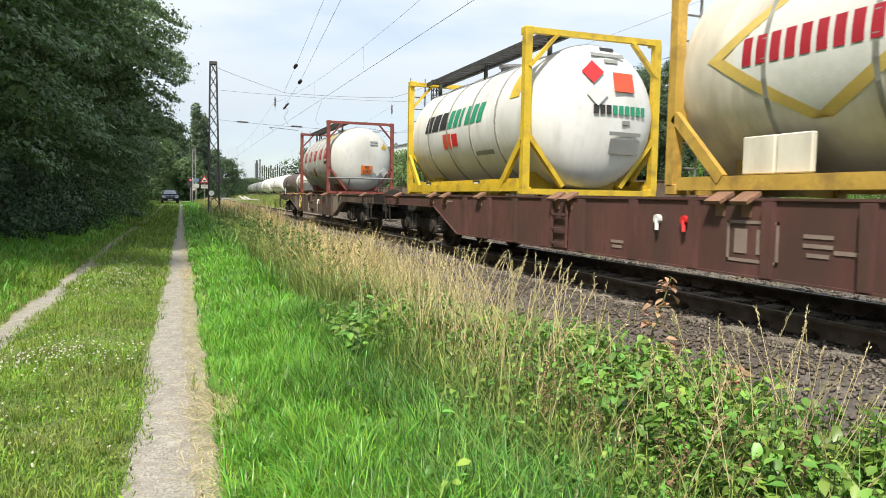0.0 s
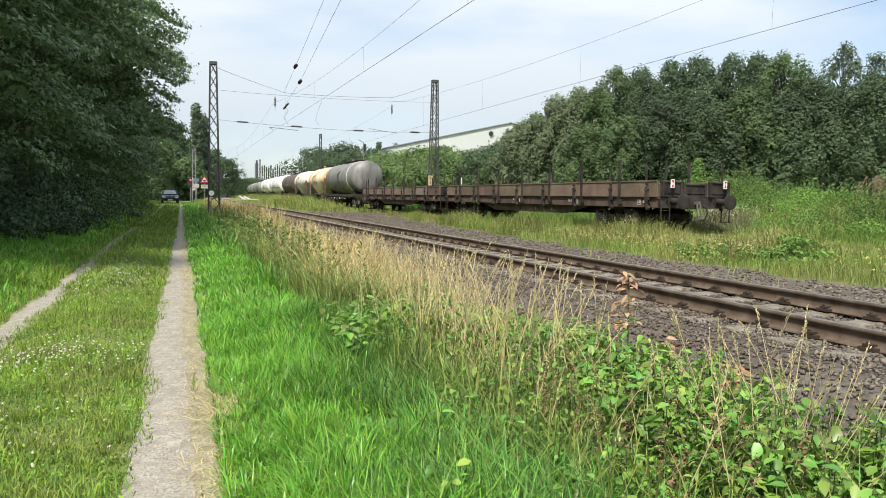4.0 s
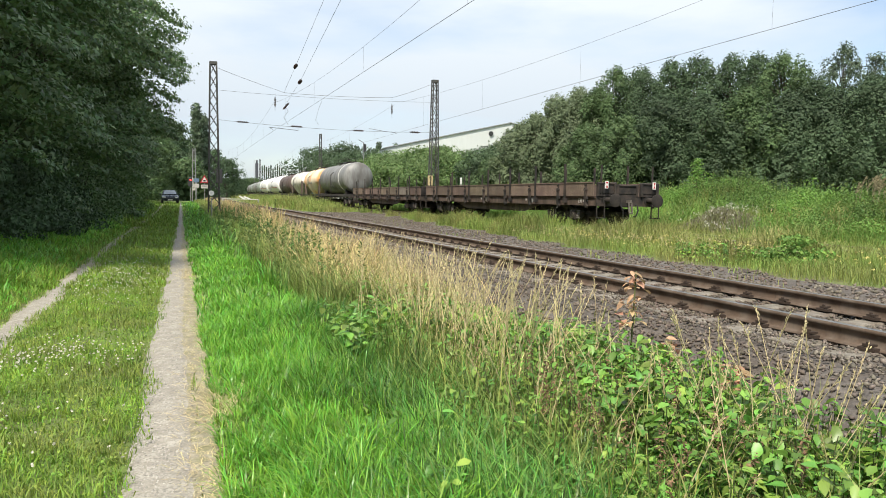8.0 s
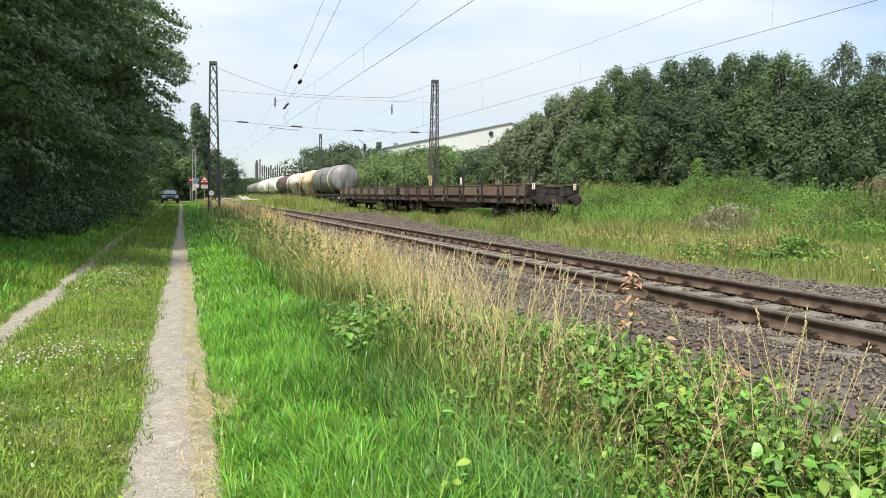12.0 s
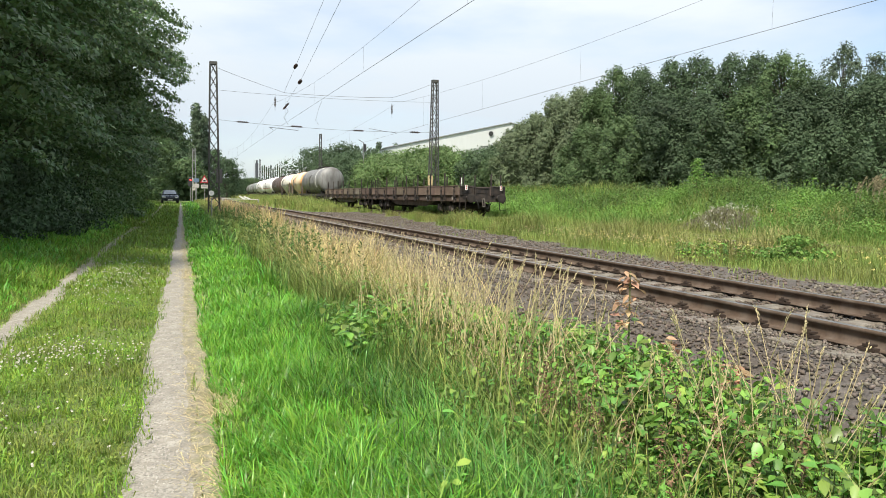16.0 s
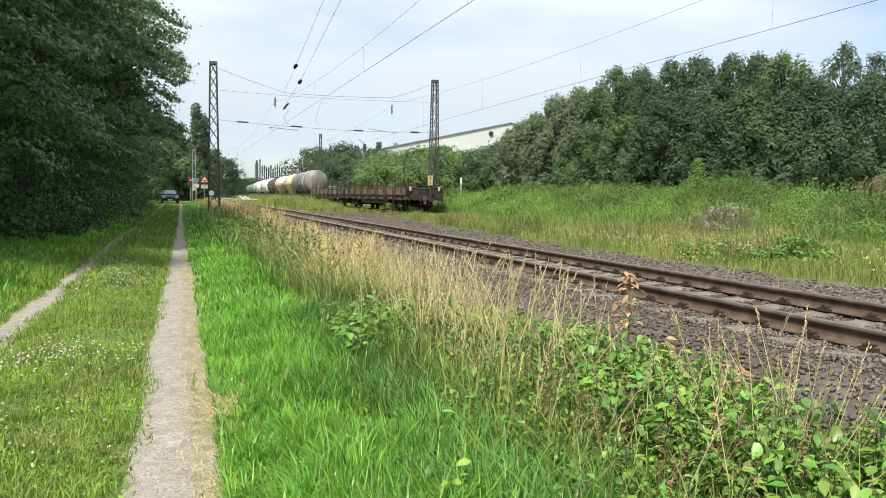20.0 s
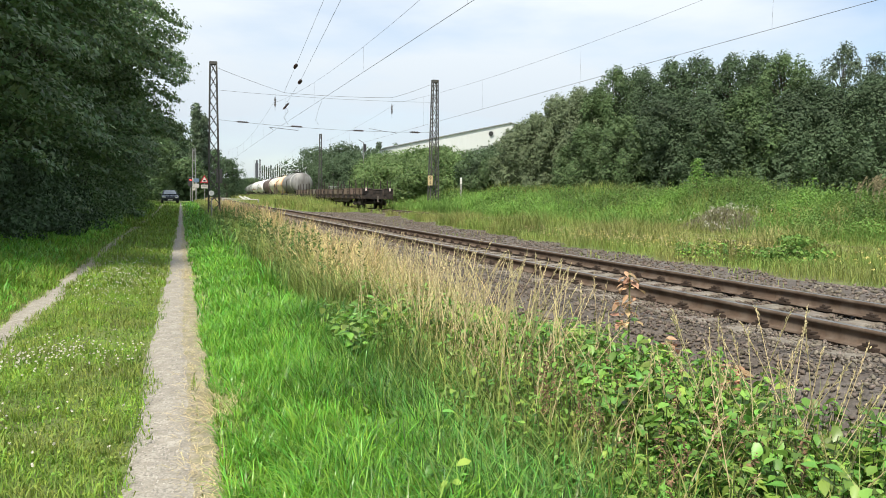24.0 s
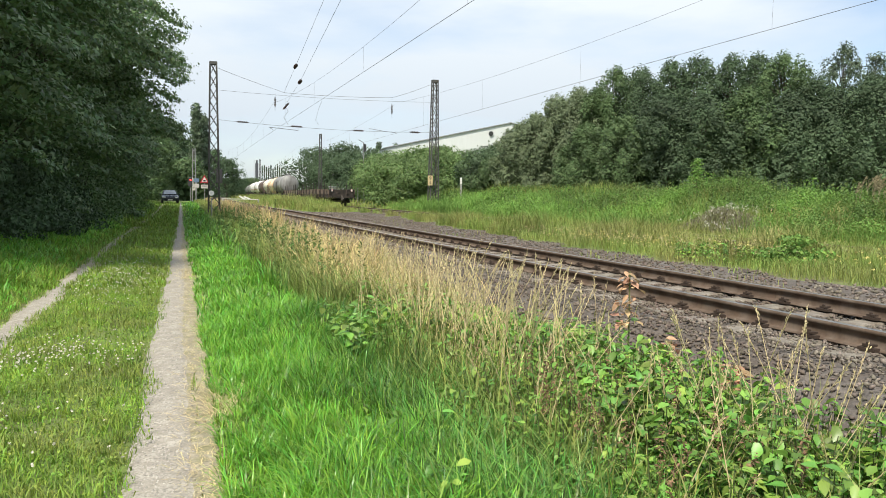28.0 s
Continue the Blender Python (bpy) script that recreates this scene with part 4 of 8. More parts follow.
for s in (-1, 1):
    rod(bm, (s * 1.2, -3.06, 0.56), (s * 1.0, -3.62, 0.56), 0.03, 8)
    for x in (s * 0.55,):
        rod(bm, (x, -3.62, 0.56), (x, -3.3, 0.05), 0.025, 8)
rod(bm, (-1.0, -3.62, 0.56), (1.0, -3.62, 0.56), 0.03, 8)
part("guard_rail", bm, M_GALV, cont_red, "bent galvanised guard rail")
part("valve_box", boxes((-0.95, 2.66, 0.3, 0.42, 0.34, 0.34), bevel=0.02), M_GALV, cont_red)

cont_och, zc3, r3 = tank_container("tank_container", pose(6.277, 3.60, BASE), M_TANK_CREAM, M_OCHRE, "stained cream tank container, ochre frame, red wordmark in a diamond", 2.63, "ochre")
for a, b, k, e in ((2.4, 1.2, 4, 40), (0.0, 1.2, 4, 40), (2.4, 1.2, 4, -30), (0.0, 1.2, 4, -30)):
    bm_v, bm_f = [], []
    for i in range(9):
        u = i / 8
        y, an = a + (b - a) * u, radians(k + (e - k) * u)
        for d in (-0.11, 0.11):
            bm_v.append((-(r3 + 0.008) * math.cos(an), y + d, zc3 + (r3 + 0.008) * math.sin(an)))
    bm_f = [(2 * i, 2 * i + 1, 2 * i + 3, 2 * i + 2) for i in range(8)]
    part("diamond_stripe", mesh_np("diamond_stripe", bm_v, bm_f, M_YELLOW_INK), None, cont_och)
for i in range(10):
    a = 2.02 - i * 0.172
    bent_plate(cont_och, "wordmark_block", a, a - 0.115, -2, 11, zc3, r3, M_RED_INK, "", 0, 0.012)
for i in range(7):
    bent_plate(cont_och, "diamond_field", 1.98 - i * 0.11, 0.42 + i * 0.11, 12 + i * 3.6, 15.6 + i * 3.6, zc3, r3, M_WHITE, "", 0, 0.004)
for i in range(6):
    bent_plate(cont_och, "diamond_field", 2.05 - i * 0.14, 0.35 + i * 0.14, -3 - (i + 1) * 4.2, -3 - i * 4.2, zc3, r3, M_WHITE, "", 0, 0.004)
bent_plate(cont_och, "diamond_field", 2.15, 0.25, -3, 12, zc3, r3, M_WHITE, "", 0, 0.004)
for y in (1.78, 1.36):
    part("valve_box", boxes((-1.13, y, 0.38, 0.06, 0.40, 0.36), bevel=0.012), M_TANK_CREAM, cont_och, "dull cream valve box")


# ------------------------------------------------------------ the departing train: two stake wagons and tank wagons
# base darkened in place of shade on the wagon's end; the stain is grime
M_END = material("grimy_shade_dark_steel", (0.02, 0.017, 0.015), 0.8, var=0.35, scale=3, fine=0.3, stain=(0.07, 0.05, 0.04), stain_amount=0.6, stain_scale=3)


def stake_wagon(name, m, label, tail):
    """Bogie flat wagon with drop side boards, stakes and end boards. Its rear end points to -y; the origin is the rear end."""
    w = thing(name, m, label, "freight wagon", "departing train")
    n = 18.66
    mid = n / 2
    zb, zf, zt = 0.88, 1.19, 1.70
    deck = boxes((0, mid, zf - 0.04, 2.64, n, 0.07))
    part("deck", deck, M_DECK, w, "rusty plank deck")
    for s in (-1, 1):
        bm = bmesh.new()
        prism(bm, [(0, zf - 0.02), (n, zf - 0.02), (n, zb), (14.5, zb), (12.6, 0.52), (6.0, 0.52), (4.2, zb), (0, zb)], s * 1.10, s * 1.13)
        box(bm, s * 1.22, mid, zf - 0.19, 0.16, n, 0.30)
        part("side_sill", bm, M_WAGON_BROWN, w, "brown sill with faded stencils")
        ends = [0.02] + [2.05 + 2.43 * i for i in range(7)] + [n - 0.02]
        for i in range(len(ends) - 1):
            a, b = ends[i] + 0.05, ends[i + 1] - 0.05
            bm = bmesh.new()
            prism(bm, [(a, zf), (b, zf), (b, zt), (a, zt)], s * 1.335, s * 1.375)
            box(bm, s * 1.38, (a + b) / 2, zt - 0.02, 0.035, b - a, 0.04)
            part("side_board", bm, M_BOARD_PALE if (tail == 2 and i == 1) else M_BOARD, w)
            for y in (a + 0.45,):
                bm = bmesh.new()
                for dz in (0.30, 0.42):
                    rod(bm, (s * 1.37, y + 0.03, zf + dz), (s * 1.45, y - 0.02, zf + dz - 0.03), 0.04, 7)
                bar(bm, (s * 1.42, y - 0.09, zf - 0.42), (s * 1.43, y + 0.03, zf - 0.10), 0.05)
                rod(bm, (s * 1.38, y - 0.10, zf - 0.36), (s * 1.47, y - 0.10, zf - 0.36), 0.06, 8)
                bar(bm, (s * 1.40, y, zf - 0.32), (s * 1.40, y, zf + 0.26), 0.10)
                bar(bm, (s * 1.40, y - 0.1, zf - 0.12), (s * 1.42, y, zf + 0.12), 0.06)
                bar(bm, (s * 1.40, y + 0.1, zf - 0.12), (s * 1.42, y, zf + 0.12), 0.06)
                rod(bm, (s * 1.36, y, zf + 0.22), (s * 1.46, y, zf + 0.24), 0.075, 8)
                part("board_hinge", bm, M_END, w)
            if i % 2 == 0:
                for k in range(3):
                    plate(w, "stencil_bar", s * 1.30, a + 0.5 + k * 0.22, zf - 0.16, 0.12, 0.09, M_STENCIL_WHITE, 0.01)
        for i in range(7):
            y = 2.05 + 2.43 * i
            bm = bmesh.new()
            box(bm, s * 1.40, y, (zf + 2.38) / 2 - 0.13, 0.06, 0.08, 2.38 - zf + 0.3)
            box(bm, s * 1.38, y, zf - 0.18, 0.12, 0.16, 0.16)
            part("stake", bm, M_END, w)
        # an open square stencil and small plates near the tail
        for dy, dz, wd, ht in ((0, 0.08, 0.2, 0.02), (0, -0.08, 0.2, 0.02), (-0.09, 0, 0.02, 0.16), (0.09, 0, 0.02, 0.16)):
            plate(w, "stencil_frame", s * 1.30, 1.05 + dy, zf - 0.17 + dz, wd, ht, M_STENCIL_WHITE, 0.012)
        for y in (4.9, 9.7, 14.6):
            plate(w, "label_holder", s * 1.30, y, zf - 0.17, 0.16, 0.22, M_STENCIL_WHITE if y > 9 else M_GREYPLATE, 0.012)
        for y in (2.6, 7.5, 12.3):
            bm = bmesh.new()
            rod(bm, (s * 1.30, y, zb - 0.02), (s * 1.38, y, zb - 0.02), 0.02, 6)
            bar(bm, (s * 1.36, y - 0.06, zb - 0.02), (s * 1.36, y + 0.10, zb - 0.16), 0.03)
            part("brake_handle", bm, M_STENCIL_WHITE if y < 3 else M_END, w)
    for e, y in ((-1, 0.03), (1, n - 0.03)):
        for x, wide, out in ((-0.90, 0.80, 0.06), (0.0, 0.94, 0.0), (0.90, 0.80, 0.06)):
            low = 0.03 if out else 0.10
            bm = boxes((x, y + e * out, (zf + zt) / 2 - low / 2, wide, 0.05, zt - zf - low), bevel=0.008)
            for q in (-wide / 2 + 0.06, wide / 2 - 0.06):
                box(bm, x + q, y + e * (out + 0.045), (zf + zt) / 2 - 0.03, 0.09, 0.05, zt - zf - 0.08)
            rod(bm, (x - wide / 2, y + e * (out + 0.02), zt - low - 0.02), (x + wide / 2, y + e * (out + 0.02), zt - low - 0.02), 0.045, 8)
            box(bm, x, y + e * (out + 0.035), zf + 0.14, wide - 0.14, 0.03, 0.06)
            part("end_board", bm, M_END, w, "grimy end board, near-black with shade in its colour")
        bm = boxes((0, y, 1.02, 2.6, 0.10, 0.36))
        part("headstock", bm, M_END, w)
        for x in (-1.15, 1.15):
            bm = bmesh.new()
            bar(bm, (x - 0.16, y + e * 0.12, 0.95), (x - 0.16, y + e * 0.12, 0.42), 0.03)
            bar(bm, (x + 0.16, y + e * 0.12, 0.95), (x + 0.16, y + e * 0.12, 0.42), 0.03)
            box(bm, x, y + e * 0.12, 0.42, 0.36, 0.16, 0.03)
            part("step_iron", bm, M_RUNGEAR, w)
            bm = bmesh.new()
            rod(bm, (x, y + e * 0.16, 1.2), (x, y + e * 0.16, 1.62), 0.018, 6)
            part("grab_rail", bm, M_RUNGEAR, w)
        for x in (-1.08, 1.08):
            bm = bmesh.new()
            rod(bm, (x, y, zt), (x, y, 2.3), 0.035, 8)
            part("end_stake", bm, M_RUNGEAR, w)
    if tail == 1:
        for x in (-1.0, 1.0):
            bm = boxes((x, -0.20, 1.60, 0.13, 0.03, 0.26))
            tb = part("tail_board", bm, M_WHITE, w, "white and red tail board")
            bm = bmesh.new()
            for sgn in (-1, 1):
                vs = [bm.verts.new(q) for q in ((x - 0.045, -0.220, 1.60 + sgn * 0.10), (x + 0.045, -0.220, 1.60 + sgn * 0.10), (x, -0.220, 1.60))]
                bm.faces.new(vs)
            part("red_triangle", bm, M_RED_INK, tb)
    bm = boxes((0, mid, 0.98, 0.45, n - 0.3, 0.34))
    for y in np.linspace(1, n - 1, 9):
        box(bm, 0, float(y), 1.02, 2.4, 0.1, 0.2)
    rod(bm, (0.4, mid - 1.6, 0.72), (0.4, mid - 0.4, 0.72), 0.19, 12)
    box(bm, -0.3, mid + 1.2, 0.7, 0.5, 0.9, 0.3)
    part("underframe", bm, M_RUNGEAR, w)
    anchor = gear_at(w, mid, n / 2, 6.65)
    return w, anchor


def gear_at(w, mid, half, pivot):
    """Running gear for a wagon whose origin is its rear end."""
    sets = []
    for e in (-1, 1):
        y0 = mid + e * pivot
        b = share("bogie", BOGIE, w, 0, y0, 0)
        add_springs(b)
        for d in (-0.9, 0.9):
            sets.append((share("wheelset", WHEELSET, w, 0, y0 + d, 0.46), y0 + d))
        for s in (-1, 1):
            u = share("buffer", BUFFER, w, s * 0.875, mid + e * half, 1.05, rz=0 if e > 0 else 180)
            share("buffer_head", BUFFER_HEAD, u)
        bm = bmesh.new()
        y = mid + e * half
        box(bm, 0, y + e * 0.12, 1.02, 0.07, 0.26, 0.10)
        for x in (-0.06, 0.06):
            bar(bm, (x, y + e * 0.2, 1.0), (x, y + e * 0.26, 0.6), 0.035)
        rod(bm, (-0.07, y + e * 0.26, 0.6), (0.07, y + e * 0.26, 0.6), 0.03, 8)
        part("draw_hook", bm, M_SPRING, w)
        for s in (-0.34, 0.34):
            bm = bmesh.new()
            pts = [(s, y, 0.92), (s, y + e * 0.16, 0.86), (s * 0.95, y + e * 0.24, 0.7), (s * 0.8, y + e * 0.2, 0.5), (s * 0.6, y + e * 0.1, 0.46)]
            for a, c in zip(pts, pts[1:]):
                rod(bm, a, c, 0.024, 6)
            part("brake_hose", bm, M_RUBBER, w)
    return sets


def tank_wagon(name, m, length, r, zc, skin, label, t0, t1, kind="round", rings=(), belt=None):
    """Bogie tank wagon; origin at its rear end on the rail head. The tank runs from t0 to t1."""
    w = thing(name, m, label, "tank wagon", "departing train")
    mid = length / 2
    bm = bmesh.new()
    if kind == "round":
        lathe(bm, tank_profile(t1 - t0, r, 0.55), 32)
        bmesh.ops.translate(bm, verts=bm.verts, vec=(0, (t0 + t1) / 2, zc))
    else:
        # a tank that hangs down in funnels
        n, k = 40, 24
        rows = []
        for i in range(n + 1):
            u = i / n
            y = t0 + (t1 - t0) * u
            e = min(1.0, math.sqrt(max(0.0, 1 - (abs(2 * u - 1)) ** 10)))
            drop = 1 - abs(2 * u - 1)
            ring = []
            for j in range(k):
                a = 2 * math.pi * j / k
                x, z = r * math.cos(a) * max(0.25, e), r * math.sin(a) * max(0.25, e)
                if z < 0:
                    z *= 0.30 + 1.12 * min(1.0, drop * 1.25)
                    x *= 1 - 0.45 * drop * (-math.sin(a))
                ring.append(bm.verts.new((x, y, zc + z)))
            rows.append(ring)
        for p, q in zip(rows, rows[1:]):
            for j in range(k):
                bm.faces.new((p[j], p[(j + 1) % k], q[(j + 1) % k], q[j]))
        bm.faces.new(rows[0])
        bm.faces.new(rows[-1])
        bmesh.ops.recalc_face_normals(bm, faces=bm.faces)
    tank = part("tank", bm, skin, w, smooth=True)
    for y, mat in rings:
        bm = bmesh.new()
        lathe(bm, [(y - 0.07, r + 0.002), (y - 0.06, r + 0.025), (y + 0.06, r + 0.025), (y + 0.07, r + 0.002)], 32)
        bmesh.ops.translate(bm, verts=bm.verts, vec=(0, 0, zc))
        part("band", bm, mat, tank)
    if belt:
        bent_plate(w, "side_stripe", t0 + 0.8, t1 - 0.8, -24, -19, zc, r, belt, "", 0, 0.01, -1, 8, 3)
    for k in range(4):
        bent_plate(w, "stencil_bar", mid - 1.6 + k * 0.8, mid - 1.1 + k * 0.8, -14, -4, zc, r if kind == "round" else r * 0.98, M_GREYPLATE, "", 0, 0.012)
    bm = boxes((0, mid, 1.02, 0.5, length - 0.1, 0.3)) if kind == "round" else boxes((0, 1.7, 1.02, 0.5, 3.2, 0.3), (0, length - 1.7, 1.02, 0.5, 3.2, 0.3))
    for s in (-1, 1):
        for y0, y1 in ((0.1, length - 0.1),) if kind == "round" else ((0.1, 3.4), (length - 3.4, length - 0.1)):
            box(bm, s * 1.15, (y0 + y1) / 2, 1.1, 0.12, y1 - y0, 0.24)
    for e in (0.05, length - 0.05):
        box(bm, 0, e, 1.05, 2.6, 0.1, 0.34)
    for y in (t0 + 1.3, t1 - 1.3) if kind == "round" else ():
        prism(bm, [(y - 0.3, 1.1), (y + 0.3, 1.1), (y + 0.25, zc - r * 0.72), (y - 0.25, zc - r * 0.72)], -0.95, 0.95)
    part("underframe", bm, M_RUNGEAR, w)
    if kind == "funnel":
        for y in (t0 + 0.25, t1 - 0.25):
            for sx in (-1.05, 1.05):
                bm = bmesh.new()
                bar(bm, (sx, y, 1.1), (sx, y, zc + 0.15), 0.16, 0.22)
                bar(bm, (sx, y + (0.9 if y < mid else -0.9), 1.1), (sx, y, zc - 0.2), 0.10)
                part("leg_frame", bm, M_WAGON_BROWN, w, "rust-brown end frame leg")
    bm = bmesh.new()
    box(bm, 0, mid, zc + r + 0.12, 0.7, min(6, length * 0.45), 0.04)
    for y in (mid - 2, mid, mid + 2):
        bar(bm, (0, y, zc + r - 0.05), (0, y, zc + r + 0.12), 0.1)
    for s in (-1, 1):
        bar(bm, (s * 0.35, mid - 2.4, zc + r + 0.5), (s * 0.35, mid + 2.4, zc + r + 0.5), 0.03)
        for y in (mid - 2.4, mid + 2.4):
            bar(bm, (s * 0.35, y, zc + r + 0.12), (s * 0.35, y, zc + r + 0.5), 0.03)
    lathe_m = bmesh.new()
    part("walkway", bm, M_RUNGEAR, w)
    lathe(lathe_m, [(0, 0.3), (0.2, 0.3), (0.24, 0.2)], 14, "Z")
    bmesh.ops.translate(lathe_m, verts=lathe_m.verts, vec=(0, mid, zc + r - 0.03))
    part("dome", lathe_m, skin, w)
    bm = bmesh.new()
    for s in (-0.2, 0.2):
        rod(bm, (-r - 0.14, mid + s, 1.0), (-r - 0.14, mid + s, zc + 0.3), 0.02, 6)
        rod(bm, (-r - 0.14, mid + s, zc + 0.3), (-0.4, mid + s, zc + r + 0.12), 0.02, 6)
    for k in range(6):
        rod(bm, (-r - 0.14, mid - 0.2, 1.15 + k * 0.32), (-r - 0.14, mid + 0.2, 1.15 + k * 0.32), 0.016, 6)
    part("ladder", bm, M_RUNGEAR, w)
    gear_at(w, mid, length / 2, mid - 2.4)
    return w


def train_two(t):
    """Where the rear end of the departing train is, along the track."""
    return 16.768 + 0.2265 * t + 0.05358 * t * t + 0.00033 * t ** 3


def set_down(y, length):
    """The pose of a wagon on the curving second track whose rear end is at y."""
    xa, xb = float(track_two(y)), float(track_two(y + length))
    return pose(xa, y, RAIL, 0, 0, -math.degrees(math.atan2(xb - xa, length)))


M_FADED_RED = plain("faded_red_belt", (0.55, 0.26, 0.22), 0.6)
CONSIST = []      # (wagon, distance from the train's rear, length, wheelsets)
w1, s1 = stake_wagon("stake_wagon", None, "brown stake wagon with drop side boards, steel stakes and tail boards", 1)
CONSIST.append((w1, 0.0, 18.66, s1))
w2, s2 = stake_wagon("stake_wagon", None, "brown stake wagon with one bleached side board", 2)
CONSIST.append((w2, 19.9, 18.66, s2))
for off, ln, r, zc, skin, label, t0, t1, kind, rings, belt in (
        (39.8, 16.2, 1.42, 2.72, M_TANK_STEEL, "dull grey bogie tank wagon with a pale ring", 2.5, 15.8, "round", ((5.0, M_WHITE), (5.6, M_TANK_STEEL), (8.6, M_TANK_STEEL), (11.5, M_TANK_STEEL)), None),
        (56.2, 12.6, 1.40, 2.70, M_TANK_ORANGE, "faded orange funnel-bottomed tank wagon", 0.9, 11.9, "funnel", (), None),
        (70.0, 11.6, 1.40, 2.70, M_TANK_CREAM, "cream funnel-bottomed tank wagon", 0.7, 11.0, "funnel", (), None),
        (81.8, 14.6, 1.38, 2.65, M_TANK_BROWN, "dark brown bogie tank wagon", 0.7, 13.8, "round", ((3.0, M_WAGON_RED),), None),
        (97.0, 21.0, 1.45, 2.75, M_TANK_PALE, "long white gas tank wagon with a faded red belt", 0.9, 20.1, "round", (), M_FADED_RED),
        (119.2, 21.0, 1.45, 2.75, M_TANK_PALE, "long white gas tank wagon with a faded red belt", 0.9, 20.1, "round", (), M_FADED_RED),
        (141.4, 15.0, 1.40, 2.65, M_TANK_GREEN, "grey-green bogie tank wagon", 0.9, 14.1, "round", ((5.0, M_GREYPLATE), (9.0, M_GREYPLATE)), None),
        (157.6, 15.0, 1.40, 2.65, M_TANK_STEEL, "dull grey bogie tank wagon", 0.9, 14.1, "round", ((5.0, M_GREYPLATE), (9.0, M_GREYPLATE)), None),
        (173.8, 15.0, 1.40, 2.65, M_TANK_GREEN, "grey-green bogie tank wagon", 0.9, 14.1, "round", ((5.0, M_GREYPLATE),), None),
        (190.0, 15.0, 1.40, 2.65, M_TANK_STEEL, "dull grey bogie tank wagon", 0.9, 14.1, "round", ((7.0, M_GREYPLATE),), None),
        (206.2, 15.0, 1.40, 2.65, M_TANK_STEEL, "dull grey bogie tank wagon", 0.9, 14.1, "round", ((7.0, M_GREYPLATE),), None)):
    CONSIST.append((tank_wagon("tank_wagon", None, ln, r, zc, skin, label, t0, t1, kind, rings, belt), off, ln, None))
for w_, off, ln, _ in CONSIST:
    w_.matrix_world = set_down(train_two(0) + off, ln)


# ------------------------------------------------------------ masts, wires, signs
def lattice_mast(name, x, y, z0, height, wide, label, lw=1.0):
    """Tapered lattice mast: four legs, cross lacing on four faces, a foot and a cap."""
    m = thing(name, pose(x, y, z0), label, "catenary mast", "catenary masts")
    top = wide * 0.56
    half = lambda z: (wide + (top - wide) * z / height) / 2
    bm = boxes((0, 0, -0.20, wide + 0.4, wide + 0.4, 0.5))
    part("foundation", bm, M_CONCRETE, m)
    for sx in (-1, 1):
        for sy in (-1, 1):
            bm = bmesh.new()
            bar(bm, (sx * half(0), sy * half(0), 0), (sx * half(height), sy * half(height), height), 0.07 * lw)
            part("leg", bm, M_MAST, m)
    steps = max(6, int(height / 0.85))
    bm = bmesh.new()
    for i in range(steps):
        z0_, z1_ = height * i / steps, height * (i + 1) / steps
        a, b = half(z0_), half(z1_)
        for s in (-1, 1):
            for f in (-1, 1):
                bar(bm, (-a * f, s * a, z0_), (b * f, s * b, z1_), 0.036 * lw)
            bar(bm, (s * a, -a * (1 if i % 2 else -1), z0_), (s * b, b * (1 if i % 2 else -1), z1_), 0.022 * lw)
    part("lacing", bm, M_MAST, m)
    part("cap", boxes((0, 0, height - 0.08, top + 0.08, top + 0.08, 0.2)), M_MAST, m)
    return m


def gz(x, y):
    return float(ground_z(x, y))


MAST_Y = 52.0
MASTS = [(2.28, MAST_Y, 9.95, 0.74), (18.25, MAST_Y, 9.85, 0.66), (19.4, 105.0, 9.9, 0.52), (3.1, 157.0, 9.9, 0.55), (19.6, 190.0, 9.9, 0.5)]
for x, y, top_z, wide in MASTS:
    z0 = gz(x, y) - 0.02
    lattice_mast("catenary_mast", x, y, z0, top_z + RAIL - z0, wide, "tall rust-grey steel lattice catenary mast", 1.0 if y < 60 else 0.75)


def wire(name, pts, r, label, mat=None, cat="overhead wire"):
    v, f, n = [], [], 6
    pts = [Vector(q) for q in pts]
    for i, q in enumerate(pts):
        d = (pts[min(i + 1, len(pts) - 1)] - pts[max(i - 1, 0)]).normalized()
        e = d.cross(Vector((0.31, 0.17, 0.93))).normalized()
        g = d.cross(e)
        v += [q + (e * math.cos(2 * math.pi * k / n) + g * math.sin(2 * math.pi * k / n)) * r * 0.8 for k in range(n)]
    for i in range(len(pts) - 1):
        f += [(i * n + k, i * n + (k + 1) % n, (i + 1) * n + (k + 1) % n, (i + 1) * n + k) for k in range(n)]
    ob = part(name, mesh_np(name, v, f, mat or M_WIRE), None, None)
    return tagged(ob, label, cat, "overhead wires")


def sag_line(a, b, drop, n=14):
    out = []
    for i in range(n + 1):
        u = i / n
        q = Vector(a).lerp(Vector(b), u)
        q.z -= drop * 4 * u * (1 - u)
        out.append(q)
    return out


def insulator(a, b, r=0.05):
    """A ribbed insulator between two points."""
    a, b = Vector(a), Vector(b)
    ob = thing("insulator", None, "dark brown ribbed porcelain insulator on a wire", "insulator", "insulators")
    bm = bmesh.new()
    rod(bm, a, b, r * 0.5, 8)
    part("core", bm, M_INSUL, ob)
    for i in range(5):
        q = a.lerp(b, (i + 0.7) / 6.0)
        bm = bmesh.new()
        rod(bm, q, q + (b - a).normalized() * 0.05, r * 1.3, 10, r * 0.8)
        part("shed", bm, M_INSUL, ob)


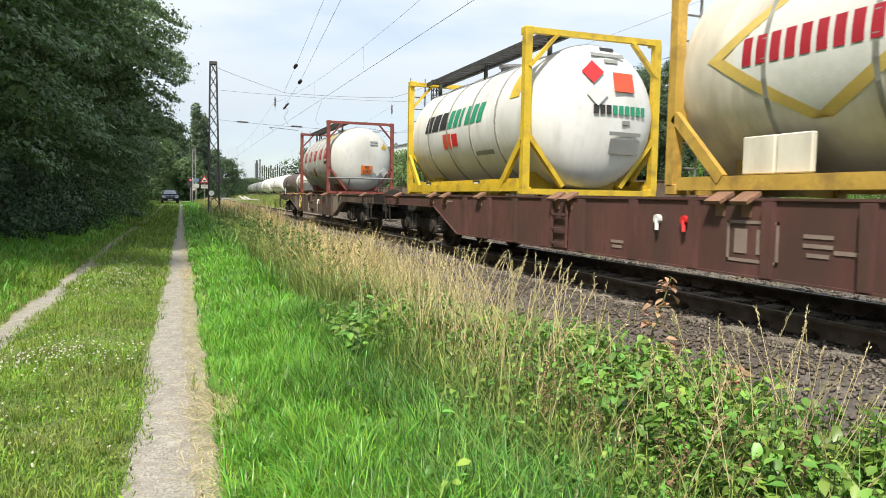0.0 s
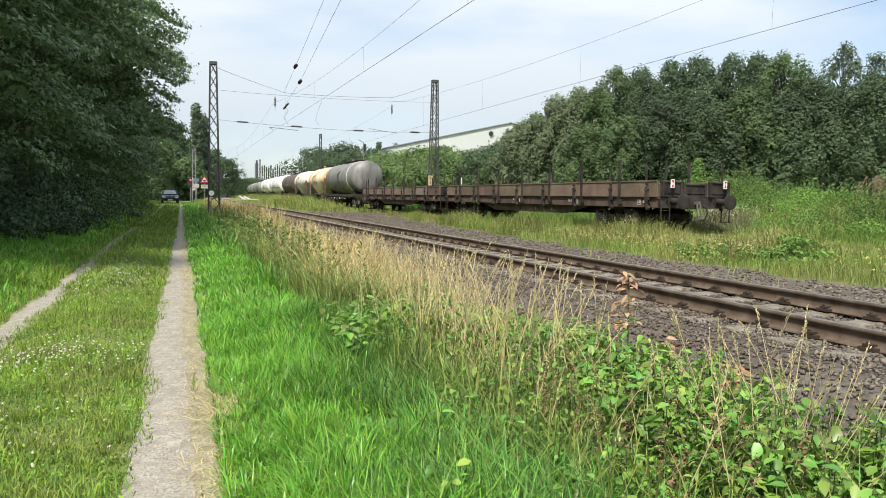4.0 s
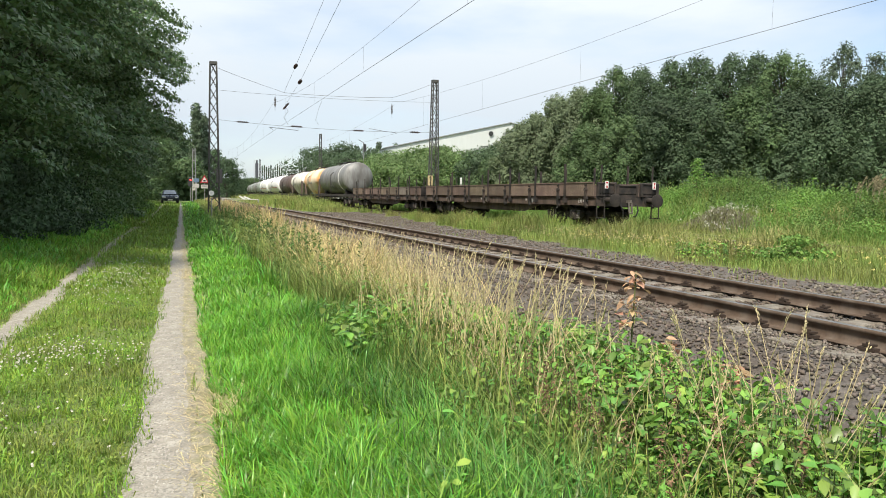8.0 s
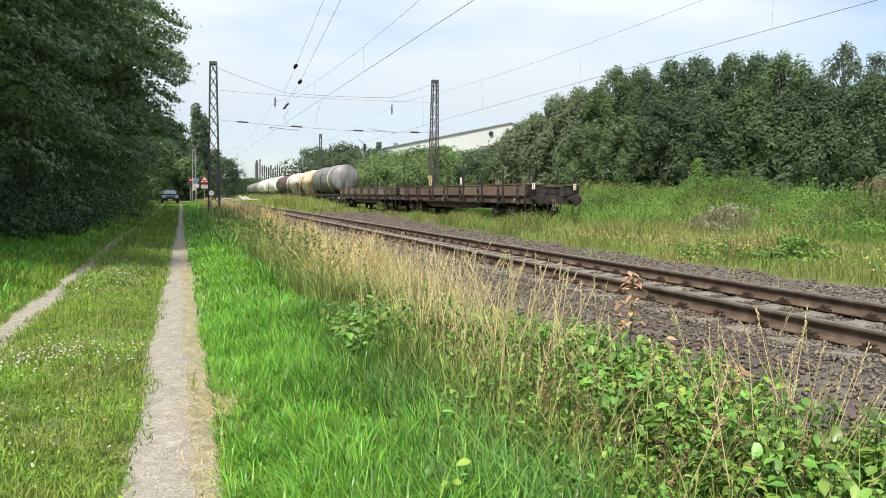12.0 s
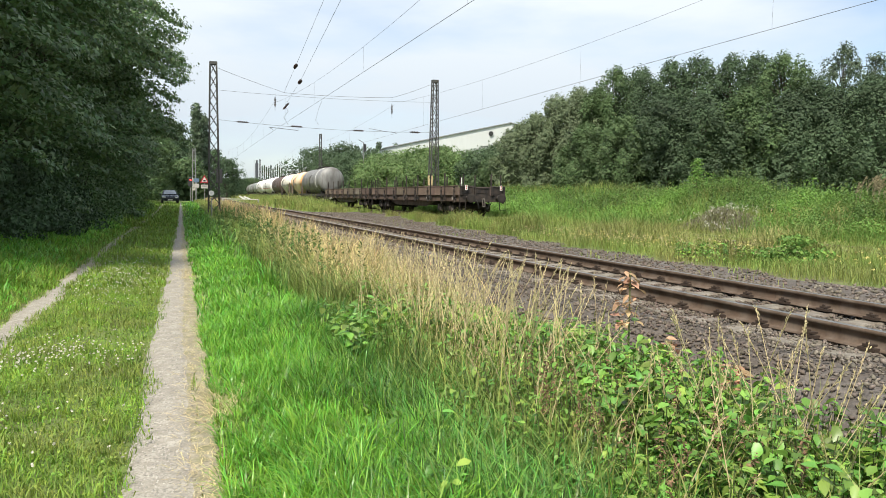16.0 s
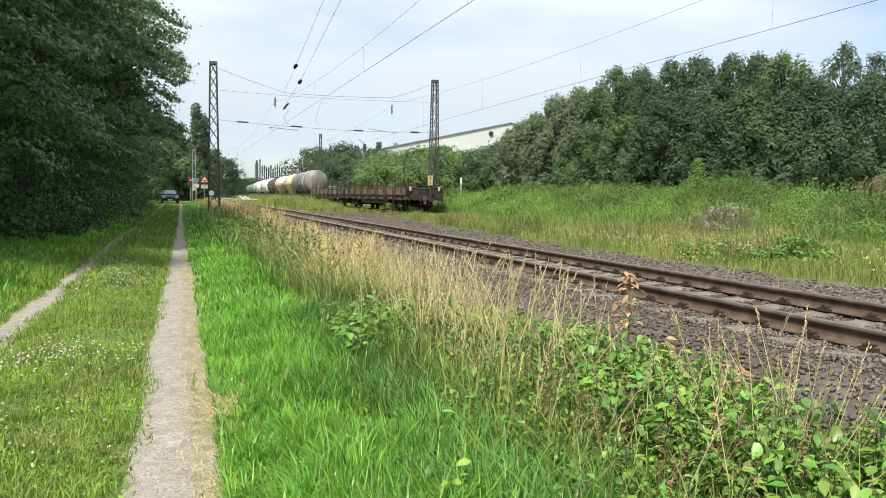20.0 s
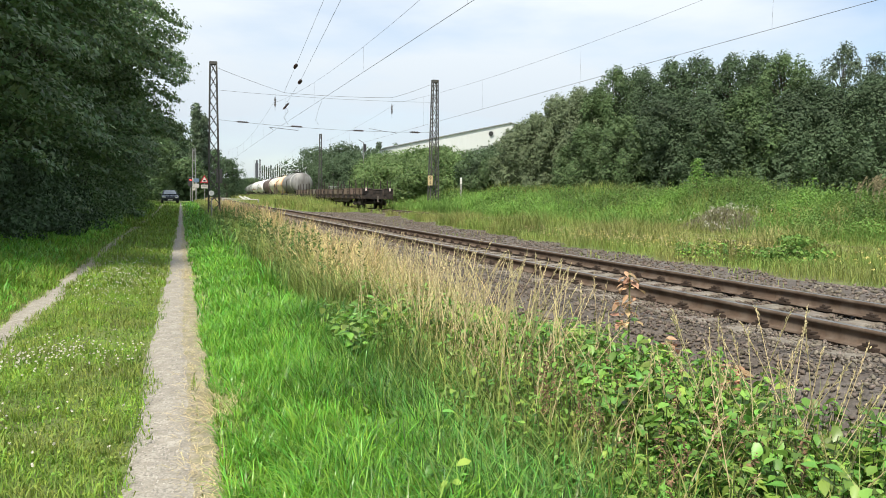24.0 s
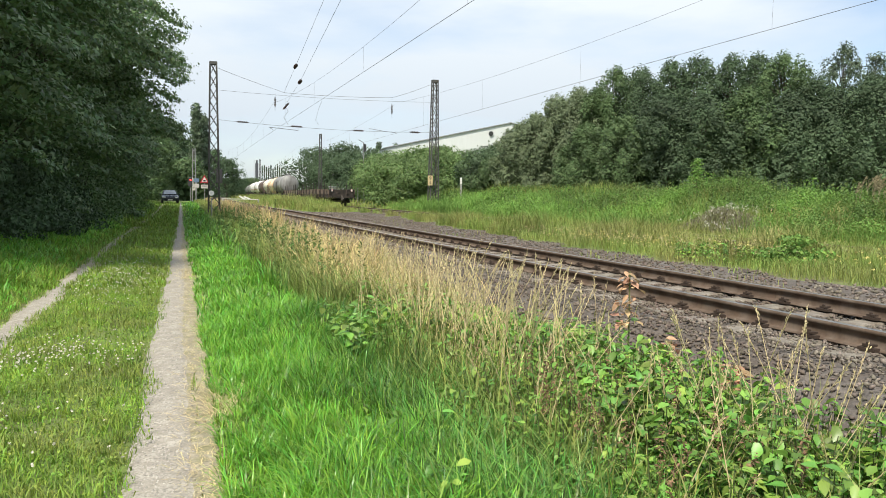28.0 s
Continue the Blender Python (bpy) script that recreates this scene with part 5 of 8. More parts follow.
# contact and carrying wires of both tracks
for line, zc, lo, hi, nm in ((track_one, 5.50, 6.40, 7.45, "near"), (track_two, 5.78, 7.2, 8.0, "far")):
    for a, b in ((-1.0, MAST_Y), (MAST_Y, 105.0), (105.0, 157.0)):
        wire("contact_wire", [(float(line(y)), y, RAIL + zc) for y in np.linspace(a, b, 8)], 0.0085, "thin dark contact wire over the track")
        pts = []
        for y in np.linspace(a, b, 15):
            u = (y - a) / (b - a)
            pts.append((float(line(y)), y, RAIL + lo + (hi - lo) * (2 * u - 1) ** 2))
        wire("carrying_wire", pts, 0.006, "thin dark carrying wire sagging between masts")
        for k in range(1, 6):
            u = (k - 0.33) / 5.3
            y = a + (b - a) * u
            x = float(line(y))
            wire("dropper", [(x, y, RAIL + zc), (x, y, RAIL + lo + (hi - lo) * (2 * u - 1) ** 2)], 0.004, "short dropper between two wires")
# the wires that run off to the left with their insulators
for z, xa, xb, xm in ((7.45, 7.1, 3.0, 6.5), (8.3, 7.0, 2.9, 6.25)):
    wire("anchor_wire", [(xa, MAST_Y, RAIL + z - 0.1), (xm, 41.5, RAIL + z), (xb, -1.0, RAIL + z)], 0.008, "anchor wire crossing over to the mast row")
    insulator((xm + 0.03, 42.1, RAIL + z - 0.005), (xm - 0.01, 41.1, RAIL + z), 0.075)
# the cross span between the two masts
XL, XR = 2.5, 18.0
wire("head_span", sag_line((XL, MAST_Y, RAIL + 9.6), (7.1, MAST_Y, RAIL + 8.2), 0.05) + sag_line((7.1, MAST_Y, RAIL + 8.2), (14.9, MAST_Y, RAIL + 8.35), 0.08)
     + sag_line((14.9, MAST_Y, RAIL + 8.35), (XR, MAST_Y, RAIL + 9.55), 0.05), 0.014, "cross-span cable slung between two masts")
wire("cross_wire", sag_line((XL, MAST_Y, RAIL + 8.1), (XR, MAST_Y, RAIL + 8.2), 0.15), 0.011, "upper cross wire between two masts")
wire("cross_wire", sag_line((XL, MAST_Y, RAIL + 6.1), (XR, MAST_Y, RAIL + 5.95), 0.22), 0.012, "lower cross wire between two masts")
for x, z0, z1 in ((6.4, 6.9, 8.1), (14.9, 6.9, 8.25)):
    wire("hanger", [(x, MAST_Y, RAIL + z0), (x, MAST_Y, RAIL + z1)], 0.012, "upright hanger below the cross span")
    insulator((x, MAST_Y, RAIL + z0 + 0.25), (x, MAST_Y, RAIL + z0 + 0.95), 0.07)
for x, z in ((4.2, 6.02), (7.9, 5.9), (12.4, 5.82), (16.7, 5.9)):
    insulator((x - 0.4, MAST_Y, RAIL + z), (x + 0.4, MAST_Y, RAIL + z - 0.01), 0.07)
wire("steady_arm", [(6.3, MAST_Y, RAIL + 5.55), (6.0, MAST_Y, RAIL + 5.75), (8.0, MAST_Y, RAIL + 5.62), (8.0, MAST_Y, RAIL + 5.95)], 0.022, "tubular steady arm holding the contact wire")
wire("steady_arm", [(15.2, MAST_Y, RAIL + 5.8), (14.4, MAST_Y, RAIL + 5.85), (13.2, MAST_Y, RAIL + 6.0)], 0.02, "tubular steady arm holding the contact wire")
wire("jumper_cable", [(9.3, MAST_Y - 2, RAIL + 7.5), (9.1, MAST_Y - 2, RAIL + 7.0), (8.9, MAST_Y - 2, RAIL + 6.2), (9.1, MAST_Y - 2, RAIL + 5.9)], 0.012, "loose jumper cable hanging from the span")
wire("jumper_cable", [(7.1, MAST_Y, RAIL + 7.3), (7.3, MAST_Y, RAIL + 6.9), (7.0, MAST_Y, RAIL + 6.5), (7.3, MAST_Y, RAIL + 6.0)], 0.014, "loose jumper cable hanging from the span")
insulator((6.9, MAST_Y - 0.4, RAIL + 7.0), (7.4, MAST_Y + 0.2, RAIL + 7.55), 0.06)

# kilometre board on the mast
km = thing("kilometre_board", pose(17.85, MAST_Y - 0.42, RAIL + 1.95), "weathered white board with black figures on the mast", "sign")
part("board", boxes((0, 0, 0.36, 0.38, 0.03, 0.74)), material("yellowed_board", (0.55, 0.44, 0.24), 0.7, var=0.15, scale=3), km)
for s, z in (("9", 0.52), ("4", 0.18)):
    part("figure", text_mesh(s, 0.36, M_INK), None, km).matrix_basis = pose(0, -0.022, z, 90)
part("clamp", boxes((0.1, 0.12, 0.4, 0.06, 0.22, 0.1)), M_MAST, km)

# white marker post in the weeds
px_, py_ = 20.20, 51.2
post = thing("marker_post", pose(px_, py_, gz(px_, py_)), "white marker post standing in tall weeds", "post")
part("post", boxes((0, 0, 0.8, 0.11, 0.11, 1.6)), M_CONCRETE, post)
part("top_band", boxes((0, 0, 1.80, 0.14, 0.14, 0.5), bevel=0.02), M_WHITE, post)


# the level crossing: signs, signal, barrier, posts
def sign_post(name, x, y, h, label, cat):
    t = thing(name, pose(x, y, gz(x, y) - 0.02), label, cat)
    bm = bmesh.new()
    rod(bm, (0, 0, 0), (0, 0, h), 0.045, 8)
    part("post", bm, M_GALV, t)
    return t


CY = 90.0
t_ = sign_post("warning_sign", 2.88, CY, 3.2, "red-edged triangular warning sign with a plate below", "traffic sign")
for rr, mat, yy in ((0.62, M_RED_INK, -0.06), (0.40, M_SIGN_DIM, -0.085)):
    bm = bmesh.new()
    bmesh.ops.create_cone(bm, cap_ends=True, segments=3, radius1=rr, radius2=rr, depth=0.02, matrix=Matrix.Translation((0, yy, 2.75)) @ Matrix.Rotation(radians(90), 4, "X"))
    part("triangle", bm, mat, t_)
part("symbol", boxes((0, -0.1, 2.70, 0.26, 0.01, 0.16)), M_INK, t_)
part("plate", boxes((0, -0.06, 2.02, 0.8, 0.02, 0.44)), M_SIGN_DIM, t_)
part("plate_bar", boxes((0, -0.08, 2.08, 0.5, 0.01, 0.08)), M_INK, t_)
t_ = sign_post("street_sign", 2.0, CY + 1, 2.9, "small white and blue sign plates on a post", "traffic sign")
part("plate", boxes((-0.1, -0.06, 2.1, 0.8, 0.02, 0.46)), M_SIGN_DIM, t_)
part("plate", boxes((0.0, -0.06, 2.72, 0.6, 0.02, 0.46), bevel=0.01), plain("blue_sign", (0.12, 0.18, 0.27), 0.5), t_)
part("plate", boxes((-0.3, -0.06, 1.66, 0.34, 0.02, 0.26)), M_SIGN_DIM, t_)
t_ = sign_post("crossing_signal", 1.3, CY, 3.1, "black crossing signal with a lit red lamp", "traffic light")
part("backboard", boxes((0.10, -0.08, 2.52, 0.50, 0.08, 0.92), bevel=0.03), M_WHITE, t_)
part("head", boxes((-0.02, -0.14, 2.54, 0.50, 0.1, 1.0), bevel=0.03), M_INK, t_)
bm = bmesh.new()
rod(bm, (0.03, -0.19, 2.74), (0.03, -0.21, 2.74), 0.11, 14)
part("lamp", bm, M_REDLIGHT, t_, "lit red lamp")
t_ = sign_post("marker_disc", 1.79, 44.0, 1.4, "white round marker on a short post in the grass", "sign")
bm = bmesh.new()
rod(bm, (0, -0.06, 1.64), (0, 0.02, 1.64), 0.15, 24)
part("disc", bm, M_WHITE, t_)
t_ = sign_post("railway_signal", 3.55, 70.0, 3.6, "black signal screen on a post beside the mast", "signal")
part("screen", boxes((0, -0.06, 3.0, 0.55, 0.12, 1.3), bevel=0.04), M_INK, t_)
part("cabinet", boxes((0.1, 0.1, 0.3, 0.4, 0.35, 0.6), bevel=0.02), M_GREYPLATE, t_)
bx, by = 7.7, 100.0
t_ = thing("crossing_barrier", pose(bx, by, gz(bx, by) - 0.02), "lowered white crossing barrier with a fallen arm", "barrier")
bm = bmesh.new()
bar(bm, (-2.4, 0, 0.60), (2.3, 0, 0.58), 0.07, 0.07)
part("arm", bm, M_WHITE, t_)
for x, lean in ((0.3, 0.5), (0.9, 0.35)):
    bm = bmesh.new()
    box(bm, x, 0, 0.78, 0.9, 0.06, 0.20, Matrix.Rotation(lean, 4, "Y"))
    part("broken_board", bm, M_WHITE, t_)
part("stand", boxes((2.4, 0, 0.3, 0.2, 0.2, 0.62), bevel=0.02), M_GREYPLATE, t_)
part("prop", boxes((-2.3, 0, 0.3, 0.07, 0.07, 0.62)), M_WHITE, t_)

# a twin pole behind the crossing signs, and a far pole between the lines
t_ = thing("twin_pole", pose(1.80, 94.0, gz(1.80, 94.0) - 0.02), "pair of tall grey poles with cross ties", "pole")
for dx in (-0.22, 0.22):
    bm = bmesh.new()
    rod(bm, (dx, 0, 0), (dx * 0.6, 0, 6.7), 0.075, 8, 0.055)
    part("pole", bm, M_GALV, t_)
for z in (1.6, 3.4, 5.2, 6.4):
    part("cross_tie", boxes((0, 0, z, 0.5 - z * 0.02, 0.08, 0.08)), M_GALV, t_)
t_ = sign_post("signal_pole", 19.1, 200.0, 10.5, "slim far pole between the lines", "pole")
part("cap", boxes((0, 0, 10.5, 0.14, 0.14, 0.06)), M_GALV, t_)
# pole and a row of posts by the crossing on the far side
t_ = sign_post("lamp_pole", 20.9, 85.0, 7.3, "tall grey steel pole beyond the track", "pole")
bm = bmesh.new()
rod(bm, (0, 0, 7.2), (-0.7, -0.3, 7.5), 0.04, 6)
part("bracket", bm, M_GALV, t_)
part("box", boxes((0.12, 0, 6.6, 0.3, 0.3, 0.9)), M_INK, t_)
for i, (dx, h) in enumerate(((-1.0, 3.0), (-0.1, 2.6), (0.45, 3.4), (0.9, 3.0), (1.5, 3.1), (2.0, 2.5), (2.3, 2.0))):
    t_ = sign_post("steel_post", 21.0 + dx, 84.0 + 0.4 * i, h, "thin galvanised post in a row by the crossing", "post")
    t_["group"] = "posts by the crossing"
    part("cap", boxes((0, 0, h, 0.13, 0.13, 0.05)), M_GALV, t_)

# the hut with dark windows behind the far track
hx_, hy_ = 24.2, 116.0
hut = thing("signal_hut", pose(hx_, hy_, gz(hx_, hy_) - 0.05, 0, 0, -8), "small white hut with dark windows", "hut")
part("wall", boxes((0, 0, 1.3, 2.4, 3.0, 2.6), bevel=0.02), M_WHITE, hut)
part("roof", boxes((0, 0, 2.68, 2.8, 3.4, 0.16), bevel=0.03), M_ROOF, hut)
for x in (-0.7, 0.15):
    wv = part("window", boxes((x, -1.51, 1.75, 0.6, 0.04, 0.8)), M_GLASS, hut)
part("door", boxes((0.85, -1.51, 1.15, 0.55, 0.04, 2.0)), M_GREYPLATE, hut)


def parked_car(m):
    c = thing("car", m, "dark blue-grey estate car parked at the path", "car")
    bm = bmesh.new()
    prism(bm, [(-2.1, 0.30), (-2.16, 0.55), (-2.05, 0.78), (-1.15, 0.92), (-0.9, 0.95), (1.9, 0.98), (2.12, 0.9), (2.15, 0.5), (2.08, 0.3)], -0.86, 0.86)
    bmesh.ops.bevel(bm, geom=bm.edges[:], offset=0.06, segments=2, affect="EDGES")
    part("body", bm, M_CARPAINT, c, smooth=True)
    bm = bmesh.new()
    a = [(-0.78, -1.05, 0.92), (0.78, -1.05, 0.92), (0.82, 1.95, 0.95), (-0.82, 1.95, 0.95)]
    b = [(-0.60, -0.25, 1.42), (0.60, -0.25, 1.42), (0.62, 1.6, 1.46), (-0.62, 1.6, 1.46)]
    va, vb = [bm.verts.new(q) for q in a], [bm.verts.new(q) for q in b]
    for i in range(4):
        bm.faces.new((va[i], va[(i + 1) % 4], vb[(i + 1) % 4], vb[i]))
    bm.faces.new(vb)
    bm.faces.new(va)
    bmesh.ops.recalc_face_normals(bm, faces=bm.faces)
    bmesh.ops.bevel(bm, geom=bm.edges[:], offset=0.05, segments=2, affect="EDGES")
    part("cabin", bm, M_CARPAINT, c, smooth=True)
    bm = bmesh.new()
    vs = [bm.verts.new(q) for q in ((-0.66, -0.985, 0.985), (0.66, -0.985, 0.985), (0.54, -0.335, 1.385), (-0.54, -0.335, 1.385))]
    bm.faces.new(vs)
    bmesh.ops.translate(bm, verts=bm.verts, vec=(0, -0.03, 0.03))
    # pale grey base stands in for the sky mirrored in the glass
    part("windscreen", bm, plain("sky_reflection_windscreen", (0.24, 0.27, 0.30), 0.12), c, "windscreen with a pale sky reflection in its colour")
    for s in (-1, 1):
        part("headlight", boxes((s * 0.64, -2.12, 0.68, 0.34, 0.08, 0.15), bevel=0.02), M_WHITE, c)
        part("mirror", boxes((s * 0.98, -0.75, 1.0, 0.2, 0.14, 0.14), bevel=0.03), M_CARPAINT, c)
        for y in (-1.35, 1.3):
            bm = bmesh.new()
            rod(bm, (s * 0.68, y, 0.31), (s * 0.88, y, 0.31), 0.31, 18)
            wh = part("wheel", bm, M_RUBBER, c)
            bm = bmesh.new()
            rod(bm, (s * 0.87, y, 0.31), (s * 0.895, y, 0.31), 0.19, 12)
            part("rim", bm, M_GALV, wh)
    part("grille", boxes((0, -2.17, 0.55, 0.8, 0.04, 0.16)), M_INK, c)
    part("number_plate", boxes((0, -2.19, 0.40, 0.5, 0.03, 0.11)), M_WHITE, c)


parked_car(pose(-0.92, 85.0, gz(-0.92, 85.0) + 0.0, 0, 0, 2))

# the white hall behind the trees
hall = thing("warehouse", pose(62.0, 131.0, 0.3, 0, 0, -4), "white metal-clad warehouse with a low gable behind the trees", "warehouse")
bm = bmesh.new()
gab = [(-25, 0), (25, 0), (25, 10.4), (0, 16.2), (-25, 10.4)]
a = [bm.verts.new((x, 0, z)) for x, z in gab]
b = [bm.verts.new((x, 60, z)) for x, z in gab]
for i in range(5):
    bm.faces.new((a[i], a[(i + 1) % 5], b[(i + 1) % 5], b[i]))
bm.faces.new(a)
bm.faces.new(b)
bmesh.ops.recalc_face_normals(bm, faces=bm.faces)
part("wall", bm, M_HALL, hall)
for s in (-1, 1):
    bm = bmesh.new()
    bar(bm, (s * 25.3, -0.2, 10.45), (0, -0.2, 16.3), 0.10, 0.22)
    part("verge_trim", bm, M_ROOF, hall)
    bm = bmesh.new()
    q = [bm.verts.new(v) for v in ((s * 25.3, -0.3, 10.42), (0, -0.3, 16.26), (0, 60, 16.26), (s * 25.3, 60, 10.42))]
    bm.faces.new(q)
    part("roof", bm, M_ROOF, hall)
for x in np.arange(-24, 25, 2.4):
    part("cladding_seam", boxes((float(x), -0.03, 5.5, 0.08, 0.05, 10.2)), M_HALL, hall)
bm = bmesh.new()
rod(bm, (-4.1, -0.3, 14.0), (-4.1, -0.05, 14.0), 0.45, 16)
part("vent", bm, M_INK, hall, "dark round wall vent")
for x in (-22, -14, 4, 12):
    part("window", boxes((x, -0.05, 3.0, 3.0, 0.08, 1.4)), M_GLASS, hall)


# ------------------------------------------------------------ trees and bushes
def leaf_cloud(centres, radii, counts, size, r, up=0.35, flat=0.75, aspect=0.6, tri=False):
    """Leaves as folded diamonds, or plain triangles for far ones, strewn in clumps. Returns verts and faces."""
    idx = np.repeat(np.arange(len(centres)), counts)
    n = len(idx)
    d = r.normal(size=(n, 3))
    d /= np.linalg.norm(d, axis=1)[:, None] + 1e-9
    rad = radii[idx] * (0.35 + 0.65 * r.random(n)) ** 0.7
    d[:, 2] *= flat
    pos = centres[idx] + d * rad[:, None]
    nrm = d + r.normal(size=(n, 3)) * 0.5 + np.array([0, 0, up])
    nrm /= np.linalg.norm(nrm, axis=1)[:, None] + 1e-9
    t = np.cross(nrm, r.normal(size=(n, 3)))
    t /= np.linalg.norm(t, axis=1)[:, None] + 1e-9
    b = np.cross(nrm, t)
    s = size * (0.6 + 0.8 * r.random(n))[:, None]
    if tri:
        v = np.stack([pos - t * s, pos + t * s * 0.7 + b * s * aspect * 1.1, pos + t * s * 0.5 - b * s * aspect * 1.1], 1).reshape(-1, 3)
        return v, np.arange(n * 3).reshape(-1, 3)
    v = np.stack([pos - t * s, pos + b * s * aspect + nrm * s * 0.25, pos + t * s, pos - b * s * aspect + nrm * s * 0.25], 1).reshape(-1, 3)
    k = np.arange(n) * 4
    f = np.concatenate([np.stack([k, k + 1, k + 2], 1), np.stack([k, k + 2, k + 3], 1)])
    return v, f


def limb_mesh(name, rows, mat):
    """Tapered limbs: rows of (a, b, radius at a, radius at b)."""
    bm = bmesh.new()
    for a, b, ra, rb in rows:
        rod(bm, a, b, ra, 7, rb)
    return finish(name, bm, mat, True)


def tree(name, m, height, spread, bare, leaves, size, mat, label, category, seed, shape="round", clump=1.0, per=60, group=""):
    """A tree: trunk and limbs in one part, a crown of leaf clumps in another."""
    r = np.random.default_rng(seed)
    ob = thing(name, m, label, category, group)
    n_cl = max(6, int(leaves / per))
    u = r.random(n_cl)
    if shape == "cone":
        z = bare + (height - bare) * (1 - np.sqrt(1 - 0.97 * u))
        prof = 1.02 - (z - bare) / (height - bare)
    elif shape == "column":
        z = bare + (height - bare) * u
        t = (z - bare) / (height - bare)
        prof = np.clip(np.minimum(1, 0.45 + t * 2) * (1 - t ** 3), 0.1, 1)
    else:
        z = bare + (height - bare) * u ** 0.8
        t = (z - bare) / (height - bare)
        prof = np.sqrt(np.clip(1 - (2 * t - 0.85) ** 2 / 1.45, 0.04, 1))
    a = r.random(n_cl) * 2 * np.pi
    lobes = 1 + 0.20 * np.sin(3 * a + seed) + 0.14 * np.sin(5 * a + 2.3 * seed + z)
    rad = spread * prof * lobes * np.sqrt(0.25 + 0.75 * r.random(n_cl))
    c = np.stack([rad * np.cos(a), rad * np.sin(a), z + 0.04 * height * np.sin(4 * a + seed)], 1)
    radii = clump * (0.5 + 0.7 * r.random(n_cl))
    counts = np.maximum(8, (per * (0.6 + 0.8 * r.random(n_cl))).astype(int))
    v, f = leaf_cloud(c, radii, counts, size, r, tri=size > 0.1)
    # larger leaves deep inside, which close the crown
    inner = c * np.array([0.62, 0.62, 1.0]) + np.array([0, 0, -0.02 * height])
    v_in, f_in = leaf_cloud(inner, radii * 1.1, np.full(n_cl, 5), size * 3.0, r, tri=size > 0.1)
    v, f = np.concatenate([v, v_in]), np.concatenate([f, f_in + len(v)])
    # trunk and limbs
    rows = []
    tr = max(0.06, height * 0.016)
    knots = [Vector((0, 0, -0.15))]
    for i in range(1, 6):
        knots.append(Vector((float(r.normal()) * 0.02 * height, float(r.normal()) * 0.02 * height, height * 0.82 * i / 5)))
    for i in range(5):
        rows.append((knots[i], knots[i + 1], tr * (1 - i * 0.17), tr * (1 - (i + 1) * 0.17)))
    for i in r.choice(n_cl, min(n_cl, 22), replace=False):
        q = Vector(c[i])
        k = min(4, max(0, int((q.z - 0.15 * height) / (height * 0.82) * 5)))
        rows.append((knots[k], q, tr * 0.35, 0.015))
    part("trunk", limb_mesh("trunk", rows, M_BARK), None, ob)
    part("crown", mesh_np("crown", v, f, mat), None, ob)
    return ob


